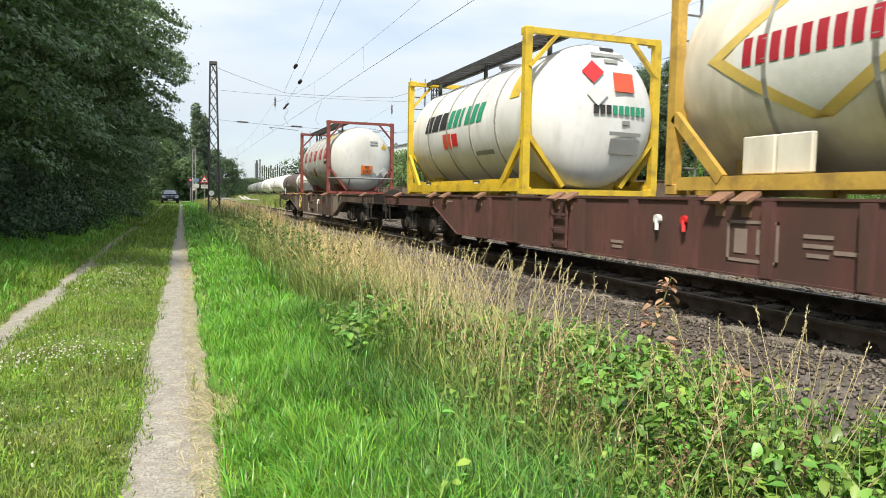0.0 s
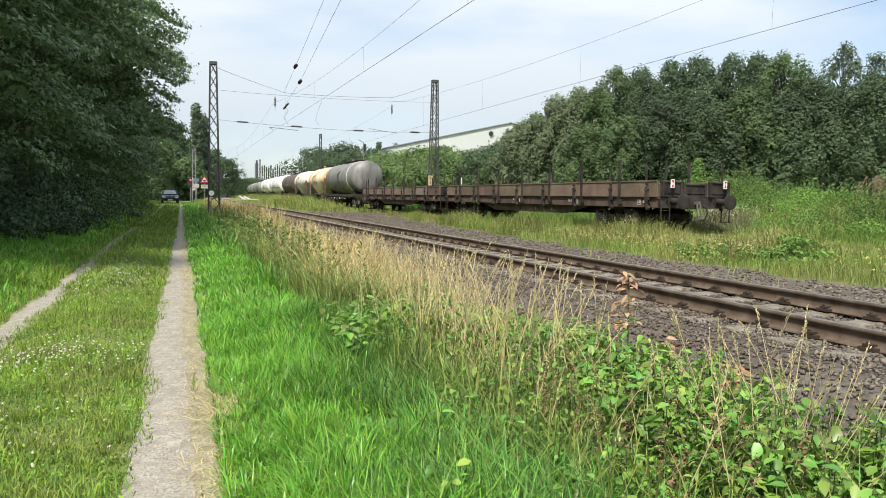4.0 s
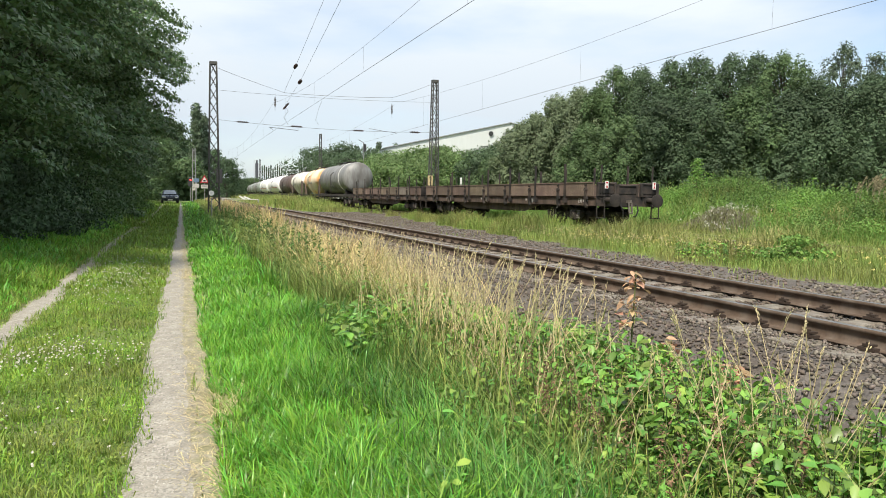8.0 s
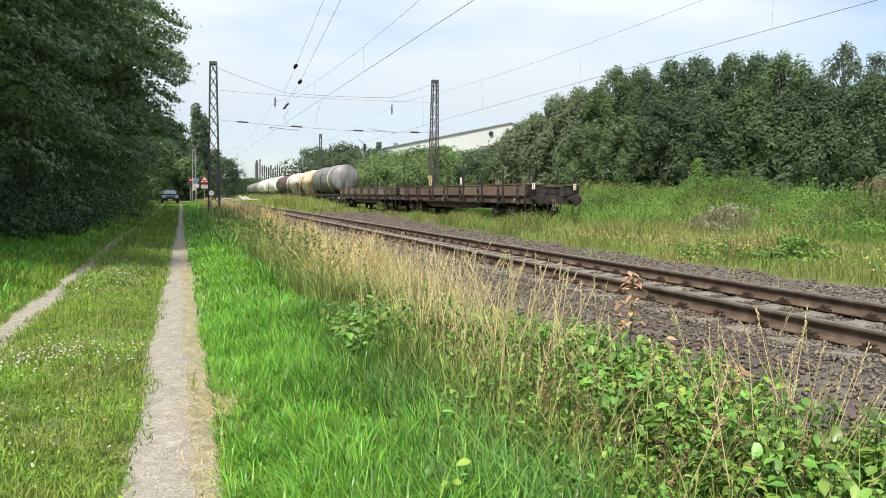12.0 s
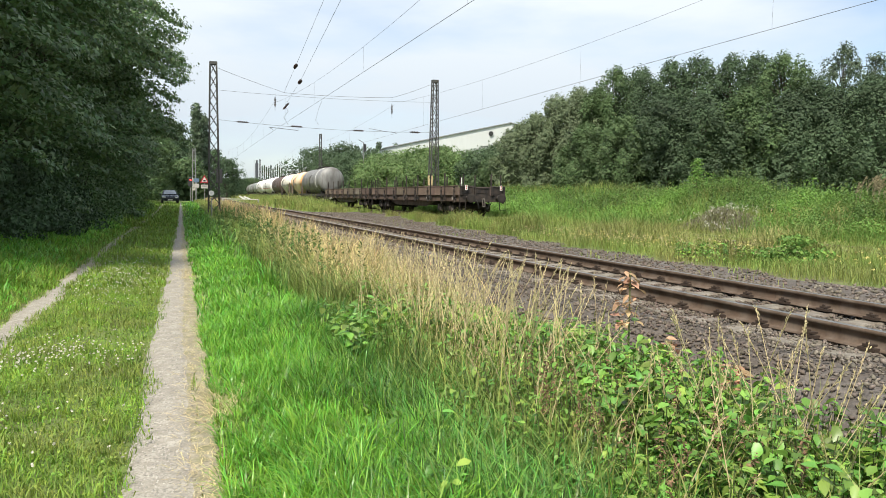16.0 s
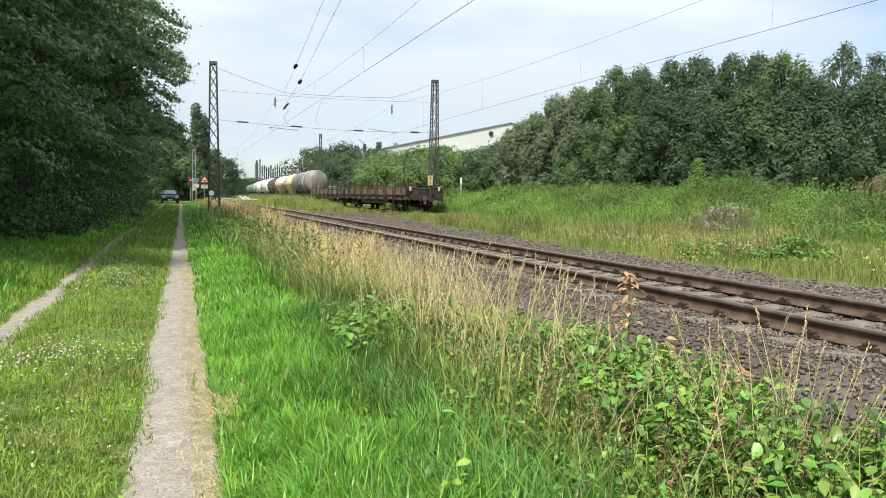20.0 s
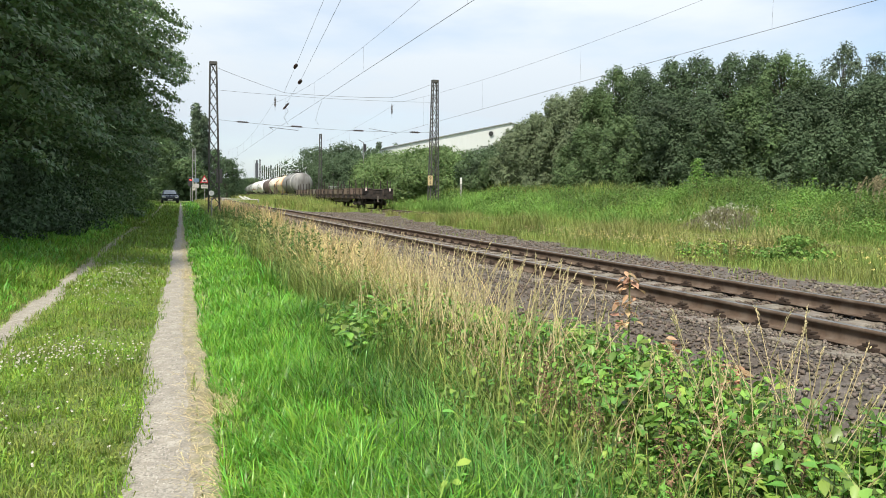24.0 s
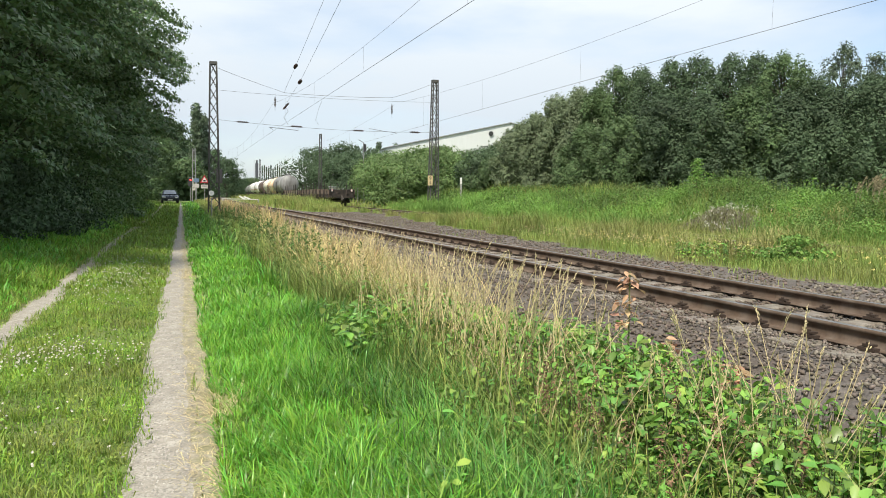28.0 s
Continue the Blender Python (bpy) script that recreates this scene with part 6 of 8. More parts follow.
def lobed_tree(name, m, height, spread, bare, lobes, leaves, size, mat, label, seed, group, flat=0.75, lobe=0.27, hang=0.0, top=0.85, cone=0.0, inner=0.45, upright=0.0, loose=0.28, lumpy=1.0):
    """A broadleaf tree: a crown of many rounded leafy boughs with dark gaps between them, on a limbed trunk."""
    r = np.random.default_rng(seed)
    ob = thing(name, m, label, "tree", group)
    t = (np.arange(lobes) + r.random(lobes)) / lobes
    a = np.arange(lobes) * 2.39996 + r.normal(size=lobes) * 0.35
    prof = np.sqrt(np.clip(1 - (1.8 * t - top) ** 2 / 1.12, 0.02, 1)) * (1 - cone * t)
    lumps = 1 + lumpy * (0.20 * np.sin(3 * a + seed + 3 * t) + 0.18 * np.sin(2 * a - 7 * t + 2.0 * seed) + 0.10 * np.sin(11 * t + seed))
    reach = np.where(r.random(lobes) < 0.28, 0.45, 0.86 + 0.22 * r.random(lobes))
    rad = spread * prof * lumps * reach
    R = spread * lobe * (0.62 + 0.7 * r.random(lobes)) * (0.62 + 0.5 * np.sqrt(prof))
    z = bare + (height - bare - R * 0.6) * t ** 0.92
    c = np.stack([rad * np.cos(a), rad * np.sin(a), z], 1)
    c[-1, :2] *= 0.3
    share_ = R ** 2 / (R ** 2).sum()
    counts = np.maximum(20, (leaves * share_).astype(int))
    idx = np.repeat(np.arange(lobes), counts)
    n = len(idx)
    o = np.stack([np.cos(a), np.sin(a), 0.45 + 0 * a], 1)[idx]
    d = r.normal(size=(n, 3))
    d /= np.linalg.norm(d, axis=1)[:, None] + 1e-9
    d = d + o * 0.55
    d /= np.linalg.norm(d, axis=1)[:, None] + 1e-9
    # each bough is rough: small twigs stand out of it, hollows lie between them
    ruff = 0.86 + 0.17 * np.sin(d[:, 0] * 7 + idx) * np.sin(d[:, 1] * 6 + 1.7 * idx) + 0.13 * np.sin(d[:, 2] * 9 + d[:, 0] * 5 + 2.3 * idx)
    q = R[idx] * ruff * (0.72 + 0.36 * r.random(n) ** 0.6 + 0.38 * (r.random(n) < 0.10) * r.random(n))
    pos = c[idx] + d * q[:, None] * np.array([1.0, 1.0, flat + upright])
    if hang:
        out = np.clip((d * o).sum(1), 0, 1)
        pos += o * np.array([1, 1, 0]) * (hang * R[idx] * out)[:, None]
        pos[:, 2] -= hang * R[idx] * out ** 2 * 0.9
    nrm = d * 1.0 + r.normal(size=(n, 3)) * loose + np.array([0, 0, 0.35])
    nrm /= np.linalg.norm(nrm, axis=1)[:, None] + 1e-9
    u = np.cross(nrm, r.normal(size=(n, 3)))
    u /= np.linalg.norm(u, axis=1)[:, None] + 1e-9
    b = np.cross(nrm, u)
    s = size * (0.55 + 0.9 * r.random(n))[:, None]
    v = np.stack([pos - u * s, pos + u * s * 0.75 + b * s * 0.85, pos + u * s * 0.6 - b * s * 0.85 - nrm * s * 0.3], 1).reshape(-1, 3)
    f = np.arange(n * 3).reshape(-1, 3)
    # large leaves deep in each bough and along the axis, which close the crown
    k = np.repeat(np.arange(lobes), 44)
    p_in = c[k] * np.array([0.8, 0.8, 1.0]) + r.normal(size=(len(k), 3)) * (R[k] * inner)[:, None] * np.array([1, 1, flat])
    nn = r.normal(size=(len(k), 3))
    nn /= np.linalg.norm(nn, axis=1)[:, None]
    uu = np.cross(nn, r.normal(size=(len(k), 3)))
    uu /= np.linalg.norm(uu, axis=1)[:, None]
    bb = np.cross(nn, uu)
    g = np.minimum(R[k] * 0.13, size * 1.9)[:, None]
    v2 = np.stack([p_in - uu * g, p_in + uu * g + bb * g, p_in + uu * g - bb * g], 1).reshape(-1, 3)
    f2 = np.arange(len(k) * 3).reshape(-1, 3) + len(v)
    v, f = np.concatenate([v, v2]), np.concatenate([f, f2])
    tr = max(0.05, height * 0.014)
    kn = [Vector((0, 0, -0.2))] + [Vector((float(r.normal()) * 0.015 * height, float(r.normal()) * 0.015 * height, height * 0.86 * i / 5)) for i in range(1, 6)]
    rows = [(kn[i], kn[i + 1], tr * (1 - i * 0.17), tr * (1 - (i + 1) * 0.17)) for i in range(5)]
    for i in range(0, lobes, 2):
        e = Vector(c[i])
        j = min(4, max(0, int((e.z - 0.35 * math.hypot(e.x, e.y)) / (height * 0.86) * 5)))
        rows.append((kn[j], e, tr * 0.34, 0.015))
    part("trunk", limb_mesh("trunk", rows, M_BARK), None, ob)
    part("crown", mesh_np("crown", v, f, mat), None, ob)
    return ob


# the tall dark tree row along the path
H_LABEL = "tall dark-leaved tree in the row beside the path"
kinds = [lobed_tree("hedge_tree", pose(-400, -40 - 30 * k, 0), 15.5 - k, 4.5, 0.4, 125, 62000, 0.068, M_LEAF[0], H_LABEL, 40 + k, "tree row", 0.44, 0.27, 0.65, 1.0, 0.12, loose=0.40, lumpy=0.6) for k in range(3)]
ROW = [(-13.0, 8.0, 0.95, 0), (-9.6, 15.0, 1.0, 20), (-8.7, 21.5, 1.08, 140), (-8.0, 28.0, 1.12, 260), (-7.3, 35.0, 1.12, 75), (-6.8, 42.0, 1.12, 200), (-6.5, 50.0, 1.04, 310),
       (-6.5, 58.0, 0.90, 110), (-6.3, 67.0, 0.80, 15), (-6.4, 78.0, 0.76, 170)]
for i, (x, y, s, rz) in enumerate(ROW):
    src = kinds[i % 3]
    src.scale = (s, s, s)
    copy_thing(src, pose(x, y, gz(x, y), 0, 0, rz))
for o in kinds:
    for q in list(o.children_recursive):
        bpy.data.objects.remove(q)
    bpy.data.objects.remove(o)


def shrub(name, x, y, h, w, leaves, size, mat, label, seed, clump=0.45, stretch=1.0, group=""):
    r = np.random.default_rng(seed)
    ob = thing(name, pose(x, y, gz(x, y) - 0.05), label, "bush", group)
    n = max(5, leaves // 45)
    a, q = r.random(n) * 6.283, np.sqrt(r.random(n))
    t = r.random(n)
    dome = np.sqrt(np.clip(1 - t ** 2.2, 0.05, 1))
    c = np.stack([w * q * dome * np.cos(a), w * stretch * q * dome * np.sin(a), 0.12 + h * t * (0.75 + 0.35 * np.sin(3 * a + seed))], 1)
    v, f = leaf_cloud(c, clump * (0.6 + 0.6 * r.random(n)), np.full(n, 45), size, r)
    rows = [((0.1 * math.cos(k), 0.1 * math.sin(k), 0), Vector(c[k % n]), 0.035, 0.01) for k in range(min(5, n))]
    for row in rows:
        part("stem", limb_mesh("stem", [row], M_BARK), None, ob)
    part("foliage", mesh_np("foliage", v, f, mat), None, ob)
    return ob


# undergrowth at the foot of the row; leaf colour carries shade (first four) and sunlight (last five)
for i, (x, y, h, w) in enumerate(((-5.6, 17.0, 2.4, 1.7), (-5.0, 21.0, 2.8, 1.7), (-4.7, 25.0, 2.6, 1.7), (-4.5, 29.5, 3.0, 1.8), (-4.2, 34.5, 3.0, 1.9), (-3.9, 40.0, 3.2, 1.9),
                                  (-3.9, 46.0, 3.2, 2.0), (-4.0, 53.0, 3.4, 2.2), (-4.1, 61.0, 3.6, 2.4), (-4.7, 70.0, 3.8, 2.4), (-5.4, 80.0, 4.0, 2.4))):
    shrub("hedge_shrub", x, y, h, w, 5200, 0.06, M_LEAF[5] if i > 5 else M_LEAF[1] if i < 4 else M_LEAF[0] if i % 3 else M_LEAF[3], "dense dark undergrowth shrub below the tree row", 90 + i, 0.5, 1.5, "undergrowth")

# the trees beyond the far track
WILLOW, PALE_TREE, DARK_TREE, MID_TREE, THIN_TREE = ("grey-green willow with a soft ragged crown", "light green broadleaf tree", "dark green broadleaf tree with a lumpy crown",
                                                     "mid-green broadleaf tree with a rounded crown", "tall thin-crowned grey-green tree behind the row")
TREES = [  # x, y, height of the top, spread, leaf kind, label
    (22.6, 50.0, 4.6, 1.4, 3, PALE_TREE), (23.3, 47.6, 6.6, 1.5, 2, WILLOW), (24.3, 47.0, 7.9, 2.1, 2, WILLOW), (25.4, 46.0, 8.5, 2.0, 2, WILLOW), (26.6, 45.0, 9.4, 2.1, 2, WILLOW),
    (27.5, 44.0, 9.4, 1.9, 3, PALE_TREE), (28.3, 43.0, 10.2, 1.9, 3, PALE_TREE), (29.6, 42.0, 10.7, 2.1, 1, DARK_TREE), (31.3, 41.0, 10.8, 2.0, 1, DARK_TREE),
    (32.8, 40.0, 11.0, 2.2, 1, DARK_TREE), (33.7, 38.0, 11.3, 2.2, 1, DARK_TREE), (35.9, 38.0, 10.9, 2.1, 1, DARK_TREE), (36.0, 36.0, 11.1, 2.3, 3, MID_TREE),
    (36.8, 34.0, 9.3, 2.2, 1, DARK_TREE), (42.3, 37.0, 12.0, 2.2, 4, THIN_TREE), (44.2, 36.2, 12.1, 2.3, 4, THIN_TREE), (47.0, 35.5, 12.4, 2.4, 4, THIN_TREE),
    (24.6, 40.5, 6.2, 1.9, 3, MID_TREE), (25.6, 37.6, 6.8, 1.9, 3, MID_TREE), (27.2, 36.2, 7.6, 2.1, 1, DARK_TREE), (28.6, 34.4, 7.8, 2.2, 1, DARK_TREE), (30.4, 33.0, 7.9, 2.1, 3, MID_TREE),
    (31.9, 31.4, 7.4, 2.1, 1, DARK_TREE), (33.8, 30.2, 7.8, 2.2, 1, DARK_TREE), (35.6, 28.8, 8.0, 2.3, 1, DARK_TREE), (38.0, 31.5, 8.8, 2.4, 1, DARK_TREE), (39.6, 28.0, 8.6, 2.4, 1, DARK_TREE)]
for i, (x, y, h, s, k, label) in enumerate(TREES):
    thin = k == 4
    lobed_tree("broadleaf_tree", pose(x, y, gz(x, y) - 0.1, 0, 0, 37 * i), h - gz(x, y) + 0.2 + 0.35 * math.sin(2.4 * i), s * 1.15, 0.5, 80 if thin else 104, 12000 if thin else 21000, 0.062, M_LEAF[k], label, 200 + i,
               "trees beyond the track", 0.85, 0.20 if thin else 0.23, 0.0, 0.70, 0.28, 0.25 if thin else 0.45, 0.5 if thin else 0.55)

# bushes and trees in the middle distance, behind the far mast
MID = [(22.0, 62.0, 4.6, 2.6, 3), (20.6, 70.0, 4.6, 2.4, 3), (24.5, 68.0, 5.6, 2.8, 3), (22.5, 80.0, 5.6, 3.0, 3), (26.5, 76.0, 6.4, 3.0, 3), (25.0, 90.0, 6.6, 3.2, 3),
       (27.0, 56.0, 5.2, 2.4, 1), (29.5, 60.0, 6.2, 2.6, 1), (24.0, 54.5, 4.4, 2.0, 1), (30.5, 66.0, 6.0, 2.8, 1), (34.0, 62.0, 6.6, 2.4, 4),
       (29.0, 92.0, 7.4, 3.4, 3), (33.5, 86.0, 7.2, 3.4, 3), (27.0, 106.0, 7.6, 3.6, 1), (25.5, 122.0, 9.0, 4.0, 1), (24.8, 138.0, 11.0, 4.4, 1), (28.5, 132.0, 11.6, 4.6, 1),
       (32.0, 124.0, 10.2, 4.2, 1)]
for i, (x, y, h, s, k) in enumerate(MID):
    lobed_tree("thicket_tree", pose(x, y, gz(x, y) - 0.1, 0, 0, 53 * i), h * 0.97, s * 1.08, 0.15, 60, 11000, 0.050 + y * 0.0005, M_LEAF[5 if k == 3 else k], "bushy green tree in the thicket beside the line", 300 + i, "thicket", 0.8, 0.31)
CON_H = 14.6
CON = [(38.0, 150.0, CON_H - 1.6), (40.5, 152.0, CON_H + 0.6), (44.0, 150.0, CON_H + 0.2), (46.5, 151.0, CON_H - 1.0), (33.0, 153.0, CON_H - 1.4), (35.6, 151.0, CON_H - 0.8), (42.5, 154.0, CON_H - 0.4), (49.0, 152.0, CON_H - 0.6)]
for i, (x, y, h) in enumerate(CON):
    tree("conifer", pose(x, y, gz(x, y) - 0.1), h, 2.0, 0.5, 6000, 0.16, M_LEAF[4], "dark narrow conifer on the skyline", "tree", 400 + i, "cone", 0.6, 30, "conifers")
FAR = [(-1.0, 175.0, 16.5, 5.0, 1), (3.0, 215.0, 15.5, 5.5, 1), (9.0, 232.0, 14.5, 6.0, 1), (15.0, 250.0, 12.5, 6.0, 1), (20.5, 290.0, 7.5, 6.5, 1), (5.0, 190.0, 11.0, 4.5, 1),
       (-6.5, 98.0, 10.0, 4.0, 1), (-4.5, 112.0, 11.0, 4.4, 3), (-3.0, 130.0, 14.0, 4.4, 1), (3.7, 168.0, 20.0, 1.5, 4), (5.4, 172.0, 18.5, 1.3, 4), (1.0, 120.0, 6.0, 3.0, 3), (29.0, 310.0, 7.5, 7.0, 3), (36.0, 330.0, 6.0, 5.0, 1), (44.0, 335.0, 6.5, 5.0, 1)]
for i, (x, y, h, s, k) in enumerate(FAR):
    tree("distant_tree", pose(x, y, gz(x, y) - 0.1), h, s, 0.3, 7500, 0.18, M_LEAF[k], "dark tree in the distance beside the line", "tree", 500 + i,
         "column" if k == 4 else "round", 1.2, 36, "distant trees")
# poplar row, chimney block and a skyline of woods far away
for i in range(10):
    x = 42.4 + i * 1.15
    tree("poplar", pose(x, 400.0, 0.2), 16.6 + 0.8 * math.sin(i * 2.1), 0.22, 0.5, 1500, 0.16, M_LEAF[4], "slim dark poplar in a row on the skyline", "tree", 600 + i, "column", 0.2, 20, "poplars")
tw = thing("chimney_block", pose(39.6, 400.0, 0.2), "dark block tower on the skyline", "tower")
part("shaft", boxes((0, 0, 9.0, 1.5, 1.5, 18.0)), M_SLATE, tw)
part("cap", boxes((0, 0, 18.8, 0.9, 0.9, 1.6)), M_SLATE, tw)
r_ = np.random.default_rng(77)
n_ = 320
wx, wy = r_.uniform(-330, 420, n_), r_.uniform(420, 470, n_)
ctr = np.stack([wx, wy, 2 + 7 * r_.random(n_) ** 1.2 + 1.5 * wave(wx, wy, 0.05)], 1)
v_, f_ = leaf_cloud(ctr, np.full(n_, 5.0), np.full(n_, 46), 1.1, r_, tri=True)
n2_ = 300
wx, wy = r_.uniform(58, 190, n2_), r_.uniform(28, 96, n2_)
keep = (wx > 0.85 * wy + 18)
ctr2 = np.stack([wx, wy, 1.0 + 7.0 * r_.random(n2_)], 1)[keep]
n4_ = 150
wx, wy = r_.uniform(29, 60, n4_), r_.uniform(46, 58, n4_)
keep4 = wx > 0.62 * wy
ctr4 = np.stack([wx, wy, 1.0 + 4.5 * r_.random(n4_)], 1)[keep4]
ctr2 = np.concatenate([ctr2, ctr4])
v2_, f2_ = leaf_cloud(ctr2, np.full(len(ctr2), 2.2), np.full(len(ctr2), 90), 0.26, r_, tri=True)
n3_ = 220
wx, wy = r_.uniform(-42, -15, n3_), r_.uniform(-20, 110, n3_)
ctr3 = np.stack([wx, wy, 1 + 12 * r_.random(n3_)], 1)
v3_, f3_ = leaf_cloud(ctr3, np.full(n3_, 2.6), np.full(n3_, 80), 0.36, r_, tri=True)
vv, ff = np.concatenate([v_, v2_, v3_]), np.concatenate([f_, f2_ + len(v_), f3_ + len(v_) + len(v2_)])
tagged(part("far_woods", mesh_np("far_woods", vv, ff, M_LEAF[1]), None), "far dark woods behind the trees", "woods", kind="stuff")


# ------------------------------------------------------------ grass and weeds
def blades(x, y, h, width, bend, r, lean=0.25, droop=0.35):
    """Bent blades of grass: five points and three triangles each."""
    n = len(x)
    z = ground_z(x, y) - 0.01
    a = r.random(n) * 2 * np.pi
    d = np.stack([np.cos(a), np.sin(a), np.zeros(n)], 1)
    side = np.stack([-np.sin(a), np.cos(a), np.zeros(n)], 1)
    b = (bend * (0.4 + 1.2 * r.random(n)))[:, None]
    tw = r.normal(size=n) * 0.5
    side = side * np.cos(tw)[:, None] + d * np.sin(tw)[:, None]
    root = np.stack([x, y, z], 1)
    H = h[:, None]
    up = np.array([0, 0, 1.0])
    mid = root + up * H * 0.62 + d * H * lean * b
    tip = root + up * H * (1 - droop * np.minimum(1, b) * r.random((n, 1))) + d * H * (lean + 0.45) * b
    w = (width * (0.7 + 0.6 * r.random(n)))[:, None]
    v = np.stack([root - side * w * 0.5, root + side * w * 0.5, mid - side * w * 0.45, mid + side * w * 0.45, tip], 1).reshape(-1, 3)
    k = np.arange(n) * 5
    f = np.concatenate([np.stack([k, k + 1, k + 3], 1), np.stack([k, k + 3, k + 2], 1), np.stack([k + 2, k + 3, k + 4], 1)])
    return v, f


def arcs(x, y, h, width, r, reach=0.7, droop=0.75):
    """Long blades that arch over: seven points and five triangles each."""
    n = len(x)
    root = np.stack([x, y, ground_z(x, y) - 0.01], 1)
    a = r.random(n) * 2 * np.pi
    d = np.stack([np.cos(a), np.sin(a), np.zeros(n)], 1)
    side = np.stack([-np.sin(a), np.cos(a), np.zeros(n)], 1)
    q = (reach * (0.25 + r.random(n)))[:, None]
    g = (droop * r.random(n))[:, None]
    H, w = h[:, None], (width * (0.7 + 0.6 * r.random(n)))[:, None]
    up = np.array([0, 0, 1.0])
    pts = []
    for t, k in ((0.0, 0.7), (0.45, 1.0), (0.78, 0.8), (1.0, 0.0)):
        c = root + up * H * (t - g * t ** 3 * 0.6) + d * H * q * t ** 2
        pts += [c - side * w * 0.5 * k, c + side * w * 0.5 * k] if k else [c]
    v = np.stack(pts, 1).reshape(-1, 3)
    k = np.arange(n) * 7
    f = np.concatenate([np.stack([k + i, k + j, k + l], 1) for i, j, l in ((0, 1, 3), (0, 3, 2), (2, 3, 5), (2, 5, 4), (4, 5, 6))])
    return v, f


def tufts(n, per, sx, sy, h, width, r, ring=0.035, reach=0.75, droop=1.0):
    """Tussocks: fine blades that rise from one spot and arch over outwards."""
    cx, cy = sx(n), sy(n)
    i = np.repeat(np.arange(n), per)
    m = len(i)
    a = r.random(m) * 2 * np.pi
    d = np.stack([np.cos(a), np.sin(a), np.zeros(m)], 1)
    side = np.stack([-np.sin(a), np.cos(a), np.zeros(m)], 1)
    x, y = cx[i] + d[:, 0] * ring * r.random(m), cy[i] + d[:, 1] * ring * r.random(m)
    root = np.stack([x, y, ground_z(x, y) - 0.01], 1)
    lean = r.normal(size=(n, 2)) * 0.22
    d[:, :2] += lean[i]
    H = (h(cx, cy)[i] * (0.45 + 0.75 * r.random(m)))[:, None]
    q = (reach * (0.15 + r.random(m)))[:, None]
    g = (droop * (0.15 + 0.85 * r.random(m)))[:, None]
    w = (width * (0.6 + 0.8 * r.random(m)))[:, None]
    up = np.array([0, 0, 1.0])
    pts = []
    for t, k in ((0.0, 0.8), (0.4, 1.0), (0.72, 0.85), (1.0, 0.0)):
        c = root + up * H * (t - g * t ** 3 * 0.62) + d * H * q * t ** 1.8
        pts += [c - side * w * 0.5 * k, c + side * w * 0.5 * k] if k else [c]
    v = np.stack(pts, 1).reshape(-1, 3)
    k = np.arange(m) * 7
    f = np.concatenate([np.stack([k + p, k + o, k + l], 1) for p, o, l in ((0, 1, 3), (0, 3, 2), (2, 3, 5), (2, 5, 4), (4, 5, 6))])
    return v, f


def spread(n, xa, xb, ya, yb, r, power=1.6):
    return r.uniform(xa, xb, n), ya + (yb - ya) * r.random(n) ** power


def path_gap(x, y):
    mid = -0.135 + 0.0045 * y
    jit = 0.5 + 0.5 * np.sin(np.asarray(x) * 9173.0 + np.asarray(y) * 5171.0)
    edge = 0.05 * wave(y, x, 4.0, 2.0) + 0.055 * wave(y, x, 1.1, 5.0) + 0.12 * (jit - 0.5)
    off = np.asarray(x) - mid
    return ((off < -0.165 - edge) | (off > 0.29 + 0.8 * edge)) & ((np.abs(x - rut_x(y)) > 0.14 + edge) | ((y > 17 + 2 * wave(x, y, 2.0)) & (jit > 0.80)))


def field(name, batches, mat, label, category="grass"):
    vs, fs, o = [], [], 0
    for v, f in batches:
        vs.append(v)
        fs.append(f + o)
        o += len(v)
    return tagged(part(name, mesh_np(name, np.concatenate(vs), np.concatenate(fs), mat), None), label, category, kind="stuff")


r_ = np.random.default_rng(11)
# short turf with clover, left of and between the wheel tracks
bt = []
for n, ya, yb, hh, ww in ((85000, 2.8, 14, 0.075, 0.0063), (32000, 13, 40, 0.11, 0.016), (12000, 36, 90, 0.16, 0.04)):
    x, y = spread(n, -3.7, 0.12, ya, yb, r_)
    k = path_gap(x, y)
    x, y = x[k], y[k]
    h = hh * (0.4 + 1.1 * r_.random(len(x)) ** 1.3) * (1 + 0.4 * wave(x, y, 1.3) + 0.35 * wave(x, y, 5.0, 3.0)) * np.where(x < -2.1, 1.6, 1.0)
    bt.append(blades(x, y, np.maximum(0.03, h), ww, 0.9, r_))
x, y = spread(18000, -3.4, 0.05, 2.8, 18, r_, 1.5)
k = path_gap(x, y)
x, y = x[k], y[k]
bt.append(leaf_cloud(np.stack([x, y, ground_z(x, y) + 0.02 + 0.035 * r_.random(len(x))], 1), np.full(len(x), 0.01), np.full(len(x), 1), 0.011, r_, 1.6, 0.75, 0.8))
x, y = r_.uniform(-3.7, 0.1, 9000), r_.uniform(-10, 3.0, 9000)
k = path_gap(x, y)
bt.append(blades(x[k], y[k], 0.05 + 0.06 * r_.random(int(k.sum())), 0.014, 0.9, r_))
cx, cy = r_.uniform(-1.62, -0.32, 900), 3.0 + 13 * r_.random(900) ** 1.4
k = wave(cx, cy, 1.6, 7.0) + 0.4 * r_.normal(size=900) > 0.0
cx, cy = cx[k], cy[k]
bt.append(tufts(len(cx), 14, lambda q: cx, lambda q: cy, lambda u, v: 0.115 + 0.03 * wave(u, v, 2.2, 1.0), 0.005, r_, 0.04, 0.8, 0.9))
field("short_turf", bt, M_TURF, "short yellowish turf with clover between wheel tracks")
bt = []
